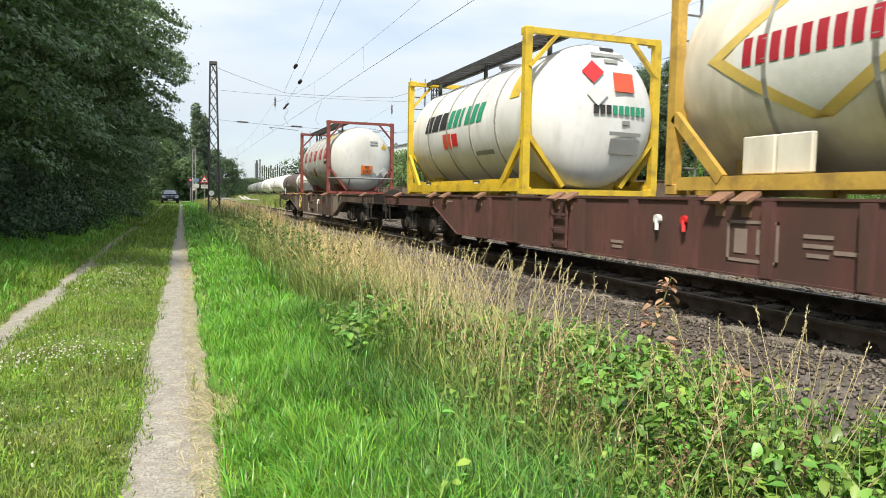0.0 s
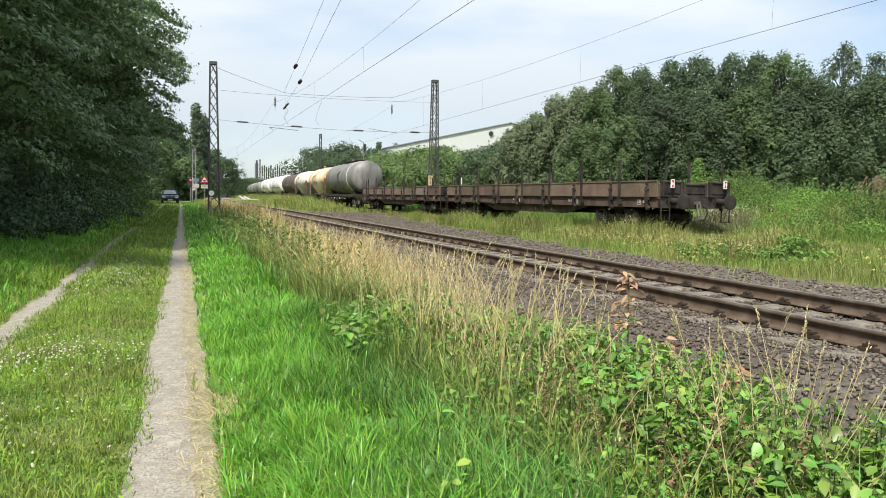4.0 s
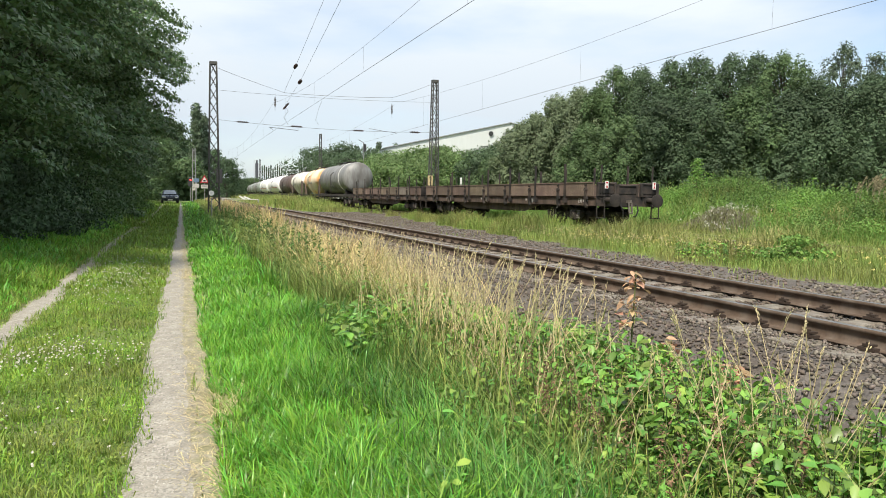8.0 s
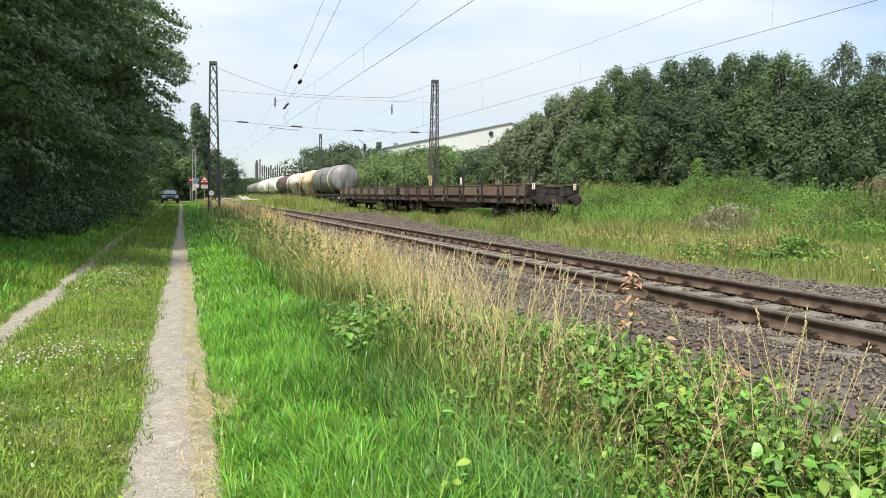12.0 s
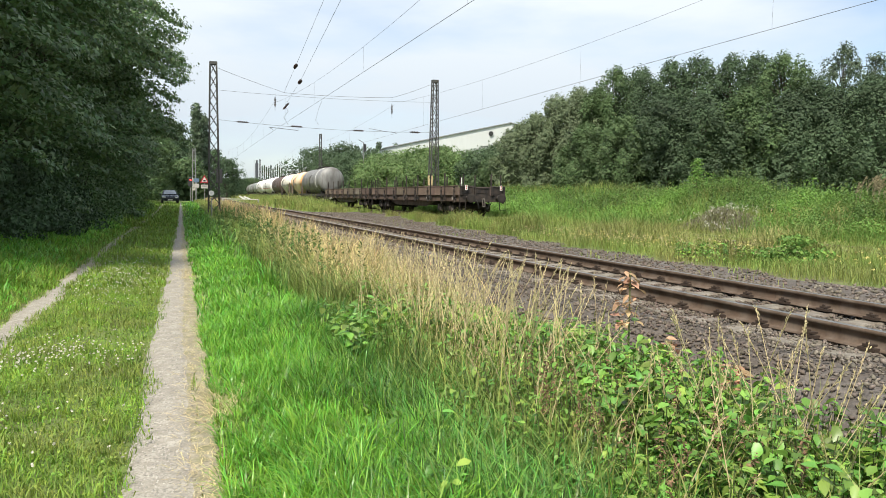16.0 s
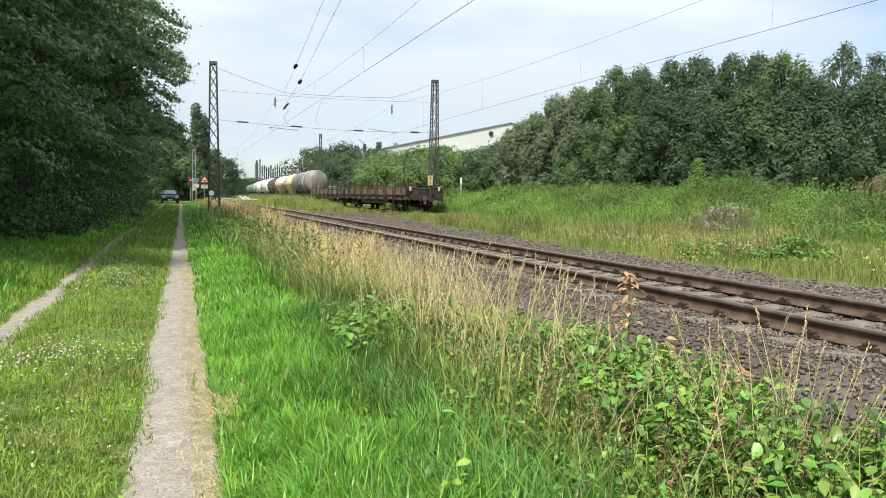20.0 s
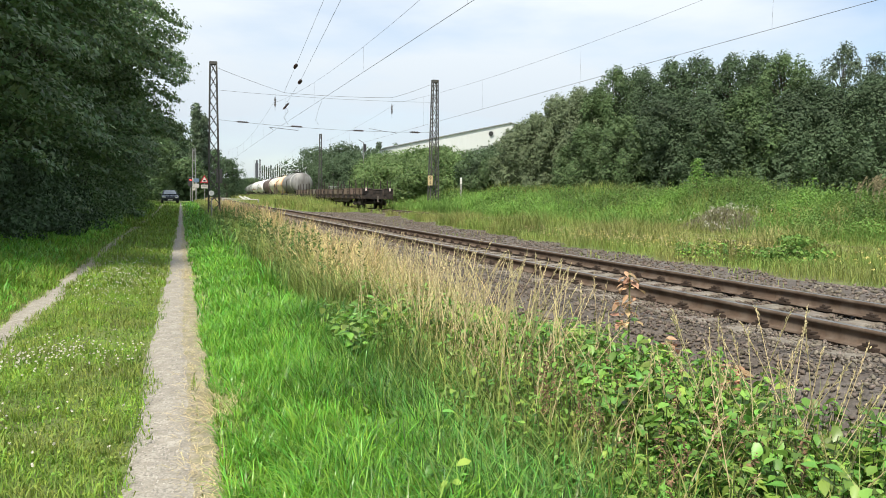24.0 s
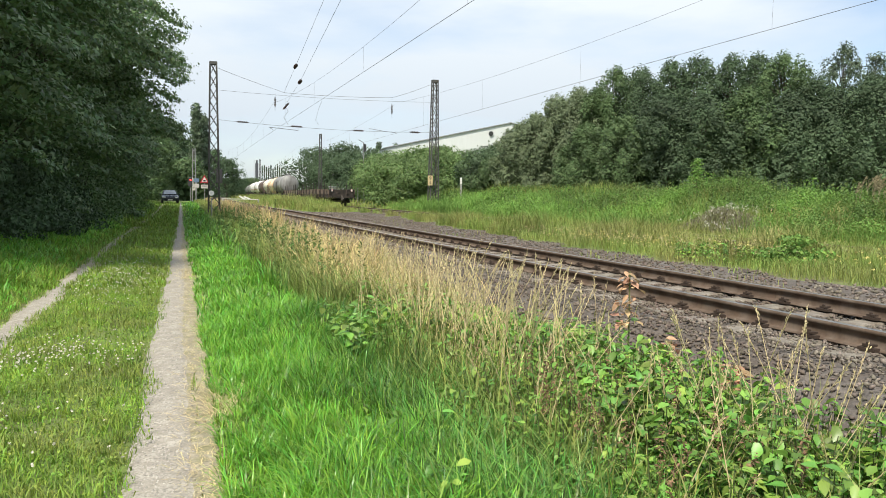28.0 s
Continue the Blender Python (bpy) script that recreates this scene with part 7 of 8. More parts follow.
for n, ya, yb, hh in ((5000, 3, 16, 0.05), (2000, 14, 32, 0.08)):
    x, y = spread(n, 0.0, 0.40, ya, yb, r_)
    bt.append(blades(x, y, hh * (0.3 + r_.random(len(x))), 0.0045, 2.2, r_, 0.8, 0.9))
x, y = r_.normal(0.36, 0.09, 420), r_.normal(5.4, 0.3, 420)
bt.append(blades(x, y, 0.08 + 0.08 * r_.random(420), 0.005, 2.0, r_, 0.7, 0.9))
field("cut_straw", bt, M_PALE, "trampled dry straw along the path edge")
# the bright verge
VERGE_Y, VERGE_X = (2.0, 3.4, 4.7, 6.5, 8.0, 11.0, 13.5, 22.0, 90.0), (1.5, 1.45, 1.4, 1.45, 1.55, 1.9, 1.95, 2.5, 2.6)
bt, deep = [], []
x, y = r_.uniform(0.2, 2.9, 7000), r_.uniform(-10, 2.6, 7000)
bt.append(blades(x, y, 0.15 + 0.25 * r_.random(7000), 0.014, 1.1, r_))
for n, per, ya, yb, hh, ww in ((3000, 24, 2.5, 9, 0.35, 0.0060), (1500, 16, 8, 20, 0.28, 0.012), (800, 12, 18, 44, 0.30, 0.024)):
    cx, cy = r_.uniform(0.16, 2.6, n), ya + (yb - ya) * r_.random(n) ** 1.35
    edge = np.interp(cy, VERGE_Y, VERGE_X) + 0.25 * wave(cx, cy, 1.6, 3.0) + 0.18 * r_.normal(size=n)
    k = (cx < edge) & ((cx - 0.2) > 0.30 * r_.random(n) ** 2)
    cx, cy = cx[k], cy[k]
    dk = cx + 0.5 * wave(cx, cy, 1.4, 6.0) + 0.3 * r_.normal(size=len(cx)) > np.interp(cy, VERGE_Y, VERGE_X) + 0.05
    for pick, into, tall in ((dk, deep, 1.25), (~dk, bt, 1.0)):
        if pick.sum():
            px_, py_ = cx[pick], cy[pick]
            into.append(tufts(len(px_), per, lambda q: px_, lambda q: py_,
                              lambda u, v: tall * hh * (0.50 + 0.50 * smoothstep(0.1, 1.0, u)) * (1 + 0.28 * wave(u, v, 1.1, 2.0) + 0.18 * wave(u, v, 4.0, 1.0)), ww, r_, 0.04))
for n, ya, yb, hh, ww, xb in ((16000, 2.4, 9, 0.20, 0.007, 1.9), (14000, 8, 20, 0.22, 0.014, 2.2), (11000, 18, 48, 0.28, 0.03, 2.6), (4200, 44, 90, 0.32, 0.06, 3.6)):
    x, y = spread(n, 0.20, xb, ya, yb, r_, 1.4)
    k = ((x - 0.2) > 0.30 * r_.random(len(x)) ** 2) & (x < np.interp(y, VERGE_Y, VERGE_X) + 0.3 * wave(x, y, 1.6, 3.0) + 0.2 * r_.normal(size=len(x)))
    x, y = x[k], y[k]
    h = hh * (0.45 + 0.75 * r_.random(len(x))) * (0.5 + 0.5 * smoothstep(0.15, 1.0, x)) * (1 + 0.3 * wave(x, y, 1.0, 2.0))
    k = r_.random(len(x)) < 0.15
    deep.append(blades(x[k], y[k], h[k] * 1.1, ww, 1.1, r_, 0.25, 0.45))
    bt.append(blades(x[~k], y[~k], h[~k], ww, 1.1, r_, 0.25, 0.45))
# long grass that runs in under the weeds
cx, cy = r_.uniform(1.3, 2.75, 1000), 2.4 + 4.2 * r_.random(1000)
deep.append(tufts(1000, 18, lambda q: cx, lambda q: cy, lambda u, v: 0.42 + 0.10 * wave(u, v, 1.5, 1.0), 0.0065, r_, 0.05, 0.7, 0.9))
field("deep_verge_grass", deep, M_GRASS_DEEP, "deep green grass among the verge weeds")
field("verge_grass", bt, M_GRASS, "lush bright green verge grass")
bt = []
for n, ya, yb, hh, ww in ((9000, 6.5, 16, 0.30, 0.014), (9000, 15, 34, 0.30, 0.026), (5000, 32, 80, 0.34, 0.05)):
    x, y = spread(n, -4.6, -2.05, ya, yb, r_, 1.3)
    bt.append(blades(x, y, hh * (0.5 + 0.7 * r_.random(len(x))) * (0.4 + 0.6 * smoothstep(-2.0, -2.9, x)), ww, 1.0, r_))
field("hedge_foot_grass", bt, M_GRASS, "lush grass at the foot of the tree row")
# straw grass along the ballast, in tufts that thin out with distance
bt = []
for n, xa, xb, ya, yb, hh, ww, gate in ((8500, 1.9, 3.75, 9.2, 14.0, 0.82, 0.0058, -0.1), (5200, 2.1, 3.8, 13, 22, 0.85, 0.009, 0.0), (4200, 2.5, 4.0, 20, 36, 0.85, 0.013, 0.05), (3600, 2.6, 4.4, 32, 62, 0.98, 0.022, -0.1),
                                        (1300, 3.0, 4.7, 56, 100, 0.8, 0.05, 0.0), (700, 2.0, 2.9, 4.2, 8.8, 0.80, 0.0046, 0.0)):
    x, y = spread(n, xa, xb, ya, yb, r_, 1.2)
    k = wave(x, y, 0.9, 5.0) + 0.35 * wave(x, y, 0.33, 2.5) + 0.3 * r_.normal(size=n) > gate
    x, y = x[k], y[k]
    h = hh * (0.5 + 0.65 * r_.random(len(x))) * (1 + 0.22 * wave(x, y, 1.7, 1.0) + 0.18 * wave(x, y, 0.4, 3.0))
    bt.append(arcs(x, y, h * 1.1, ww, r_, 0.75, 0.7) if 8 < yb < 23 else blades(x, y, h, ww, 0.55, r_, 0.15, 0.3))
field("straw_grass", bt, M_STRAW, "tall straw-yellow grass along the ballast")
bt = []
for n, xa, xb, ya, yb, hh, ww in ((12000, 1.6, 3.4, 3.2, 14, 0.46, 0.007), (9000, 1.8, 3.6, 9, 15, 0.6, 0.008), (5500, 1.65, 2.5, 8.5, 26, 0.78, 0.009), (15000, 1.8, 3.8, 13, 40, 0.66, 0.012), (6500, 1.8, 4.4, 38, 95, 0.6, 0.035)):
    x, y = spread(n, xa, xb, ya, yb, r_, 1.3)
    bt.append(blades(x, y, hh * (0.5 + 0.6 * r_.random(len(x))), ww, 0.8, r_))
field("rough_grass", bt, M_MEADOW, "rough green-yellow grass among the weeds")
# dark green tall weeds between verge and straw
n = 46
x, y = r_.normal(2.0, 0.25, n), 9.5 + 11 * r_.random(n)
c = np.repeat(np.stack([x, y, ground_z(x, y)], 1), 9, 0)
c[:, 2] += np.tile(np.linspace(0.1, 0.95, 9), n) * np.repeat(r_.uniform(0.5, 0.95, n), 9)
x, y = r_.normal(2.1, 0.35, 1300), 9 + 16 * r_.random(1300)
field("tall_verge_weeds", [leaf_cloud(c, np.full(len(c), 0.07), np.full(len(c), 7), 0.024, r_, aspect=0.4), arcs(x, y, 0.4 + 0.35 * r_.random(1300), 0.011, r_, 0.4, 0.5)], M_HERB, "tall green weeds beside the straw grass", "weeds")
clumps = ((2.2, 12.6), (2.35, 15.6), (2.25, 18.8), (2.0, 22.5), (2.6, 27.5), (2.3, 33.0), (3.0, 38.0))
n = 26
tall_l, tall_b = [], []
for cx, cy in clumps:
    wide = 0.22 + 0.012 * cy
    x, y = r_.normal(cx, wide, n), r_.normal(cy, wide * 1.6, n)
    tops = r_.uniform(0.6, 1.05, n)
    c = np.repeat(np.stack([x, y, ground_z(x, y)], 1), 14, 0)
    q = np.tile(np.linspace(0.12, 1.0, 14), n)
    c[:, 2] += q * np.repeat(tops, 14)
    tall_l.append(leaf_cloud(c, 0.10 - 0.06 * q, np.full(len(c), 5), 0.030 + 0.0006 * cy, r_, 0.6, 1.0, 0.35, tri=True))
    tall_b.append(tufts(40, 14, lambda k: r_.normal(cx, wide * 1.3, k), lambda k: r_.normal(cy, wide * 2, k), lambda u, v: 0.62 + 0 * u, 0.007 + 0.0006 * cy, r_, 0.05, 0.6, 0.7))
field("upright_weeds", tall_l, M_HERB, "dark green upright weeds in clumps among the straw", "weeds")
tall_b.append(tufts(210, 18, lambda k: r_.normal(1.9, 0.32, k), lambda k: r_.normal(6.9, 0.75, k), lambda u, v: 0.50 + 0 * u, 0.0065, r_, 0.05, 0.6, 0.8))
field("clump_grass", tall_b, M_GRASS_DEEP, "long dark green grass round weeds and brambles")
# feathery grass heads over the straw
x, y = r_.uniform(2.1, 4.0, 420), 9 + 38 * r_.random(420) ** 1.5
c = np.stack([x, y, ground_z(x, y) + r_.uniform(0.55, 0.85, 420)], 1)
c = np.repeat(c, 5, 0) + np.tile(np.linspace(0, 1, 5), 420)[:, None] * np.array([0.04, 0.0, 0.15]) + r_.normal(size=(2100, 3)) * 0.008
field("straw_plumes", [leaf_cloud(c, np.full(2100, 0.02), np.full(2100, 3), 0.017, r_, aspect=0.2)], M_PALE, "feathery straw-coloured grass heads")


def seed_stems(n, sx, sy, hh, r):
    """Thin stems, each with a drooping ear of small husks."""
    x, y = sx(n), sy(n)
    z = ground_z(x, y)
    h = hh(n)
    a = r.random(n) * 6.283
    lean = 0.10 + 0.42 * r.random(n)
    d = np.stack([np.cos(a), np.sin(a)], 1) * (lean * h)[:, None]
    V, F, o = [], [], 0
    for i in range(n):
        root = np.array([x[i], y[i], z[i]])
        tip = root + np.array([d[i, 0], d[i, 1], h[i]])
        mid = root * 0.5 + tip * 0.5 - np.array([d[i, 0], d[i, 1], 0]) * 0.18
        for p, q, wa, wb in ((root, mid, 0.0036, 0.0030), (mid, tip, 0.0030, 0.0020)):
            s = np.array([0.8, 0.6, 0]) * 1.0
            t = np.array([-0.6, 0.8, 0])
            ring = [p + s * wa, p + t * wa, p - s * wa, p - t * wa, q + s * wb, q + t * wb, q - s * wb, q - t * wb]
            V += ring
            F += [(o + j, o + (j + 1) % 4, o + 4 + (j + 1) % 4) for j in range(4)] + [(o + j, o + 4 + (j + 1) % 4, o + 4 + j) for j in range(4)]
            o += 8
        ear = 0.14 + 0.10 * r.random()
        ax = (tip - mid) / np.linalg.norm(tip - mid)
        for k in range(20):
            c = tip - ax * ear * k / 19 + r.normal(size=3) * 0.003
            u = ax + r.normal(size=3) * 0.28
            u /= np.linalg.norm(u)
            wv = np.cross(u, r.normal(size=3))
            wv /= np.linalg.norm(wv)
            L, W = 0.027, 0.0030
            V += [c, c + u * L * 0.5 + wv * W, c + u * L, c + u * L * 0.5 - wv * W]
            F += [(o, o + 1, o + 2), (o, o + 2, o + 3)]
            o += 4
    return np.array(V), np.array(F)


v1, f1 = seed_stems(200, lambda n: r_.normal(2.45, 0.26, n), lambda n: r_.uniform(4.5, 7.4, n), lambda n: r_.uniform(0.75, 1.2, n), r_)
v2, f2 = seed_stems(46, lambda n: r_.uniform(2.75, 3.35, n), lambda n: r_.uniform(2.2, 3.6, n), lambda n: r_.uniform(0.7, 1.1, n), r_)
v3, f3 = seed_stems(200, lambda n: r_.uniform(1.9, 3.7, n), lambda n: r_.uniform(7.5, 17, n), lambda n: r_.uniform(0.7, 1.05, n), r_)
v4, f4 = seed_stems(80, lambda n: r_.uniform(1.9, 3.2, n), lambda n: r_.uniform(2.3, 4.8, n), lambda n: r_.uniform(0.5, 0.85, n), r_)
field("seed_grass", [(v1, f1), (v2, f2), (v3, f3), (v4, f4)], M_PALE, "pale ripe grass stems with drooping ears")


def weed_leaves(centres, size, r, shape="nettle"):
    """Pointed oval leaves folded along the middle, hanging off a point."""
    n = len(centres)
    a = r.random(n) * 6.283
    pitch = r.uniform(-0.85, 0.25, n)
    u = np.stack([np.cos(a) * np.cos(pitch), np.sin(a) * np.cos(pitch), np.sin(pitch)], 1)
    w = np.stack([-np.sin(a), np.cos(a), r.normal(size=n) * 0.25], 1)
    nn = np.cross(u, w)
    s = (size * (0.42 + 0.72 * r.random(n)))[:, None]
    c = centres
    v = np.stack([c, c + u * s * 0.35 + w * s * 0.33 + nn * s * 0.08, c + u * s * 0.75 + w * s * 0.27 + nn * s * 0.05, c + u * s * 1.15 - nn * s * 0.12,
                  c + u * s * 0.75 - w * s * 0.27 + nn * s * 0.05, c + u * s * 0.35 - w * s * 0.33 + nn * s * 0.08, c + u * s * 0.5], 1).reshape(-1, 3)
    k = np.arange(n) * 7
    f = np.concatenate([np.stack([k + p, k + q, k + 6], 1) for p, q in ((0, 1), (1, 2), (2, 3), (3, 4), (4, 5), (5, 0))])
    return v, f


def weed_patch(n, sx, sy, hh, r, size, per=9):
    """Upright weeds: stems, and leaves in tiers."""
    x, y = sx(n), sy(n)
    z, h = ground_z(x, y), hh(n)
    ax, ay = r.normal(size=n) * 0.12, r.normal(size=n) * 0.12
    pts, stems, sf, o = [], [], [], 0
    for i in range(n):
        for t in np.linspace(0.25, 1.0, per):
            c = np.array([x[i] + ax[i] * h[i] * t, y[i] + ay[i] * h[i] * t, z[i] + h[i] * t])
            pts += [c + r.normal(size=3) * 0.012, c + r.normal(size=3) * 0.012]
        p, q = np.array([x[i], y[i], z[i]]), np.array([x[i] + ax[i] * h[i], y[i] + ay[i] * h[i], z[i] + h[i]])
        for s_ in ((0.006, 0, 0), (-0.003, 0.005, 0), (-0.003, -0.005, 0)):
            stems += [p + np.array(s_), q + np.array(s_) * 0.4]
        sf += [(o, o + 2, o + 3), (o, o + 3, o + 1), (o + 2, o + 4, o + 5), (o + 2, o + 5, o + 3), (o + 4, o, o + 1), (o + 4, o + 1, o + 5)]
        o += 6
    return weed_leaves(np.array(pts), size, r), (np.array(stems), np.array(sf))


batches_l, batches_s = [], []
for n, xa, xb, ya, yb, ha, hb, size, per in ((400, 2.3, 3.4, 1.4, 3.4, 0.34, 0.66, 0.070, 10), (560, 2.35, 3.45, 3.2, 5.6, 0.34, 0.70, 0.072, 11), (130, 1.6, 2.5, 2.2, 4.8, 0.16, 0.42, 0.062, 8),
                                             (190, 2.3, 3.5, 5.4, 7.2, 0.32, 0.6, 0.085, 8), (150, 2.0, 3.3, 6.8, 9.4, 0.3, 0.58, 0.085, 7), (130, 1.4, 2.3, 6.0, 7.8, 0.24, 0.5, 0.095, 7),
                                             (110, 2.3, 3.6, 9.0, 12, 0.3, 0.55, 0.08, 7), (24, 1.1, 2.0, 2.6, 4.5, 0.2, 0.4, 0.07, 6), (420, 1.9, 3.2, 2.0, 5.4, 0.2, 0.62, 0.040, 12), (60, 11.0, 12.4, 12.6, 14.5, 0.3, 0.5, 0.08, 7)):
    l_, s_ = weed_patch(n, lambda k: r_.uniform(xa, xb, k), lambda k: r_.uniform(ya, yb, k), lambda k: r_.uniform(ha, hb, k), r_, size, per)
    batches_l.append(l_)
    batches_s.append(s_)
x, y = r_.uniform(1.7, 3.3, 6500), -9 + 15.6 * r_.random(6500) ** 0.45
field("weed_grass", [arcs(x, y, 0.30 + 0.46 * r_.random(6500), 0.0062, r_, 0.6, 0.8)], M_MEADOW, "green grass blades growing through the weeds")
field("weed_leaves", batches_l, M_WEED, "bright green nettle and bramble leaves", "weeds")
field("weed_stems", batches_s, M_STEM, "thin brown-green weed stems", "weeds")


def dock_plant(x, y, h, seed, label):
    """A tall dock: stem, red-brown upper leaves, green lower leaves."""
    r = np.random.default_rng(seed)
    ob = thing("dock_plant", pose(x, y, gz(x, y) - 0.01, 3, -4, 0), label, "plant", "dock plants")
    bm = bmesh.new()
    rod(bm, (0, 0, 0), (0.02, 0, h), 0.011, 7, 0.005)
    part("stem", bm, M_STEM, ob)
    t = r.random(46)
    c = np.stack([r.normal(size=46) * 0.045, r.normal(size=46) * 0.045, h * (0.62 + 0.38 * t)], 1)
    part("red_leaves", mesh_np("red_leaves", *weed_leaves(c, 0.09, r), M_DOCK), None, ob, "rust-red withered leaves")
    c = np.stack([r.normal(size=14) * 0.02, r.normal(size=14) * 0.02, h * (0.15 + 0.5 * r.random(14))], 1)
    part("green_leaves", mesh_np("green_leaves", *weed_leaves(c, 0.15, r), M_WEED), None, ob)
    return ob


DOCK = dock_plant(3.5, 5.0, 1.14, 5, "tall dock plant with rust-red withered leaves")
dock_plant(3.62, 4.62, 0.62, 6, "short dock plant with rust-red leaves")
dock_plant(3.72, 4.05, 0.52, 7, "short dock plant with rust-red leaves")
# brown seed heads low among the weeds
pts = []
for i in range(42):
    x, y = r_.uniform(1.95, 3.0), r_.uniform(2.2, 4.8)
    z, h = gz(x, y), r_.uniform(0.48, 0.72)
    for k in range(46):
        pts.append((x + r_.normal() * 0.014, y + r_.normal() * 0.014, z + h * (0.55 + 0.45 * k / 45)))
field("brown_seed_heads", [leaf_cloud(np.array(pts), np.full(len(pts), 0.014), np.full(len(pts), 2), 0.011, r_, aspect=0.35)], M_SEED, "dry brown seed heads among the weeds", "weeds")

# white clover and other blooms
pts = []
for n, cx, cy, sx, sy in ((270, -1.15, 7.3, 0.45, 0.36), (460, -0.95, 13.8, 0.38, 1.8), (60, -0.6, 18, 0.3, 2.5), (50, -1.0, 5.0, 0.4, 0.9), (30, 1.2, 8.0, 0.5, 2.0)):
    x, y = r_.normal(cx, sx, n), r_.normal(cy, sy, n)
    k = path_gap(x, y) & (x > -1.65)
    x, y = x[k], y[k]
    pts.append(np.stack([x, y, ground_z(x, y) + 0.075 + 0.05 * r_.random(len(x))], 1))
pts = np.concatenate(pts)
field("clover_blooms", [leaf_cloud(pts, np.full(len(pts), 0.006), np.full(len(pts), 7), 0.0076, r_)], M_CLOVER, "small white clover heads in the turf", "flowers")
x, y = np.concatenate([r_.uniform(10.6, 13.5, 150), r_.normal(12.4, 0.5, 60), r_.uniform(11, 13.5, 70)]), np.concatenate([r_.uniform(15, 20, 150), r_.normal(12.9, 0.3, 60), r_.uniform(8.2, 10.5, 70)])
pts = np.stack([x, y, ground_z(x, y) + 0.28 + 0.25 * r_.random(280)], 1)
field("yellow_blooms", [leaf_cloud(pts, np.full(280, 0.03), np.full(280, 5), 0.015, r_)], M_YELLOW_BLOOM, "small yellow blooms in the grass strip", "flowers")
x, y = r_.normal(18.2, 0.8, 190), r_.normal(20.6, 0.8, 190)
x[150:], y[150:] = r_.normal(16.6, 0.35, 40), r_.normal(19.2, 0.45, 40)
pts = np.stack([x, y, ground_z(x, y) + 0.42 + 0.16 * r_.random(190)], 1)
field("white_blooms", [leaf_cloud(pts, np.full(190, 0.05), np.full(190, 3), 0.02, r_)], M_CLOVER, "white blooms on the stony mound", "flowers")
x, y = r_.uniform(10.4, 13.8, 900), r_.uniform(11.5, 22, 900)
c = np.repeat(np.stack([x, y, ground_z(x, y) + r_.uniform(0.3, 0.55, 900)], 1), 3, 0) + r_.normal(size=(2700, 3)) * 0.02
field("cream_plumes", [leaf_cloud(c, np.full(2700, 0.025), np.full(2700, 1), 0.02, r_, aspect=0.3)], M_PALE, "cream grass heads in the strip between the tracks")

# the strip between the tracks, the bank and its weeds
bt = []
for n, xa, xb, ya, yb, hh, ww in ((42000, 9.6, 17.0, 6, 26, 0.36, 0.0085), (28000, 10.5, 17.5, 22, 54, 0.42, 0.013), (15000, 13.0, 17, 6, 26, 0.46, 0.011), (4200, 8.5, 19, 50, 120, 0.45, 0.04), (15000, 10.4, 14.2, 54, 115, 1.42, 0.024), (6000, 12.2, 13.9, 26, 56, 0.6, 0.012), (9000, 12.3, 13.45, 12, 34, 0.82, 0.011), (4200, 12, 20, 100, 190, 1.35, 0.06), (34000, 16.5, 24, 8, 30, 0.58, 0.011),
                                  (11000, 17.0, 26, 28, 62, 0.6, 0.035), (5000, 18, 40, 60, 130, 0.6, 0.09), (7000, 23, 34, 10, 45, 0.7, 0.017)):
    x, y = spread(n, xa, xb, ya, yb, r_, 1.2)
    k = gravel_zone(x, y) == 0
    k &= ~((np.abs(x - track_two(y)) < 1.3) & (y > 44))
    x, y = x[k], y[k]
    h = hh * (0.45 + 0.7 * r_.random(len(x))) * (1 + 0.35 * wave(x, y, 0.5, 3.0))
    h = h * np.where(hh > 1.4, 0.35 + 0.65 * smoothstep(56, 76, y), 1.0)
    h = np.where((x > track_two(y) - 1.75) & (x < track_two(y) + 1.4), np.minimum(h, 0.42), h)
    bt.append(blades(x, y, h, ww, 0.7, r_))
field("meadow_grass", bt, M_MEADOW, "rough meadow grass with yellow patches")
bt = []
x, y = spread(2600, 4.0, 12.4, 6, 40, r_)
k = (gravel_zone(x, y) == 1) & (np.abs(x - 6.277) > 1.7) & (wave(x, y, 0.8, 6.0) > 0.35)
bt.append(blades(x[k], y[k], 0.10 + 0.15 * r_.random(int(k.sum())), 0.012, 0.9, r_))
field("ballast_weeds", bt, M_MEADOW, "thin grass tufts in the ballast")
rr = np.random.default_rng(31)
n = 2800
x, y = rr.uniform(17.0, 24.5, n), 9 + 54 * rr.random(n) ** 1.1
k = (wave(x, y, 0.45, 1.5) > -0.25 - 0.6 * smoothstep(26, 34, y) + 0.5 * smoothstep(22, 12, y) * smoothstep(20.5, 18.0, x)) & (np.hypot(x - 18.1, y - 20.6) > 1.7)
x, y = x[k], y[k]
c = np.stack([x, y, ground_z(x, y) + 0.25 + 0.45 * rr.random(len(x))], 1)
bank_leaves = leaf_cloud(c, 0.28 + 0.2 * rr.random(len(x)), np.full(len(x), 80), 0.032, rr, tri=True)
field("bank_weeds", [bank_leaves], M_NETTLE, "dense green nettles and brambles on the bank", "weeds")
n = 90
x, y = rr.uniform(17.2, 22.0, n), 11 + 44 * rr.random(n) ** 1.1
k = (wave(x, y, 0.30, 7.5) > 0.05) & (np.hypot(x - 18.1, y - 20.6) > 2.0)
x, y = x[k], y[k]
c = np.stack([x, y, ground_z(x, y) + 0.35 + 0.25 * rr.random(len(x))], 1)
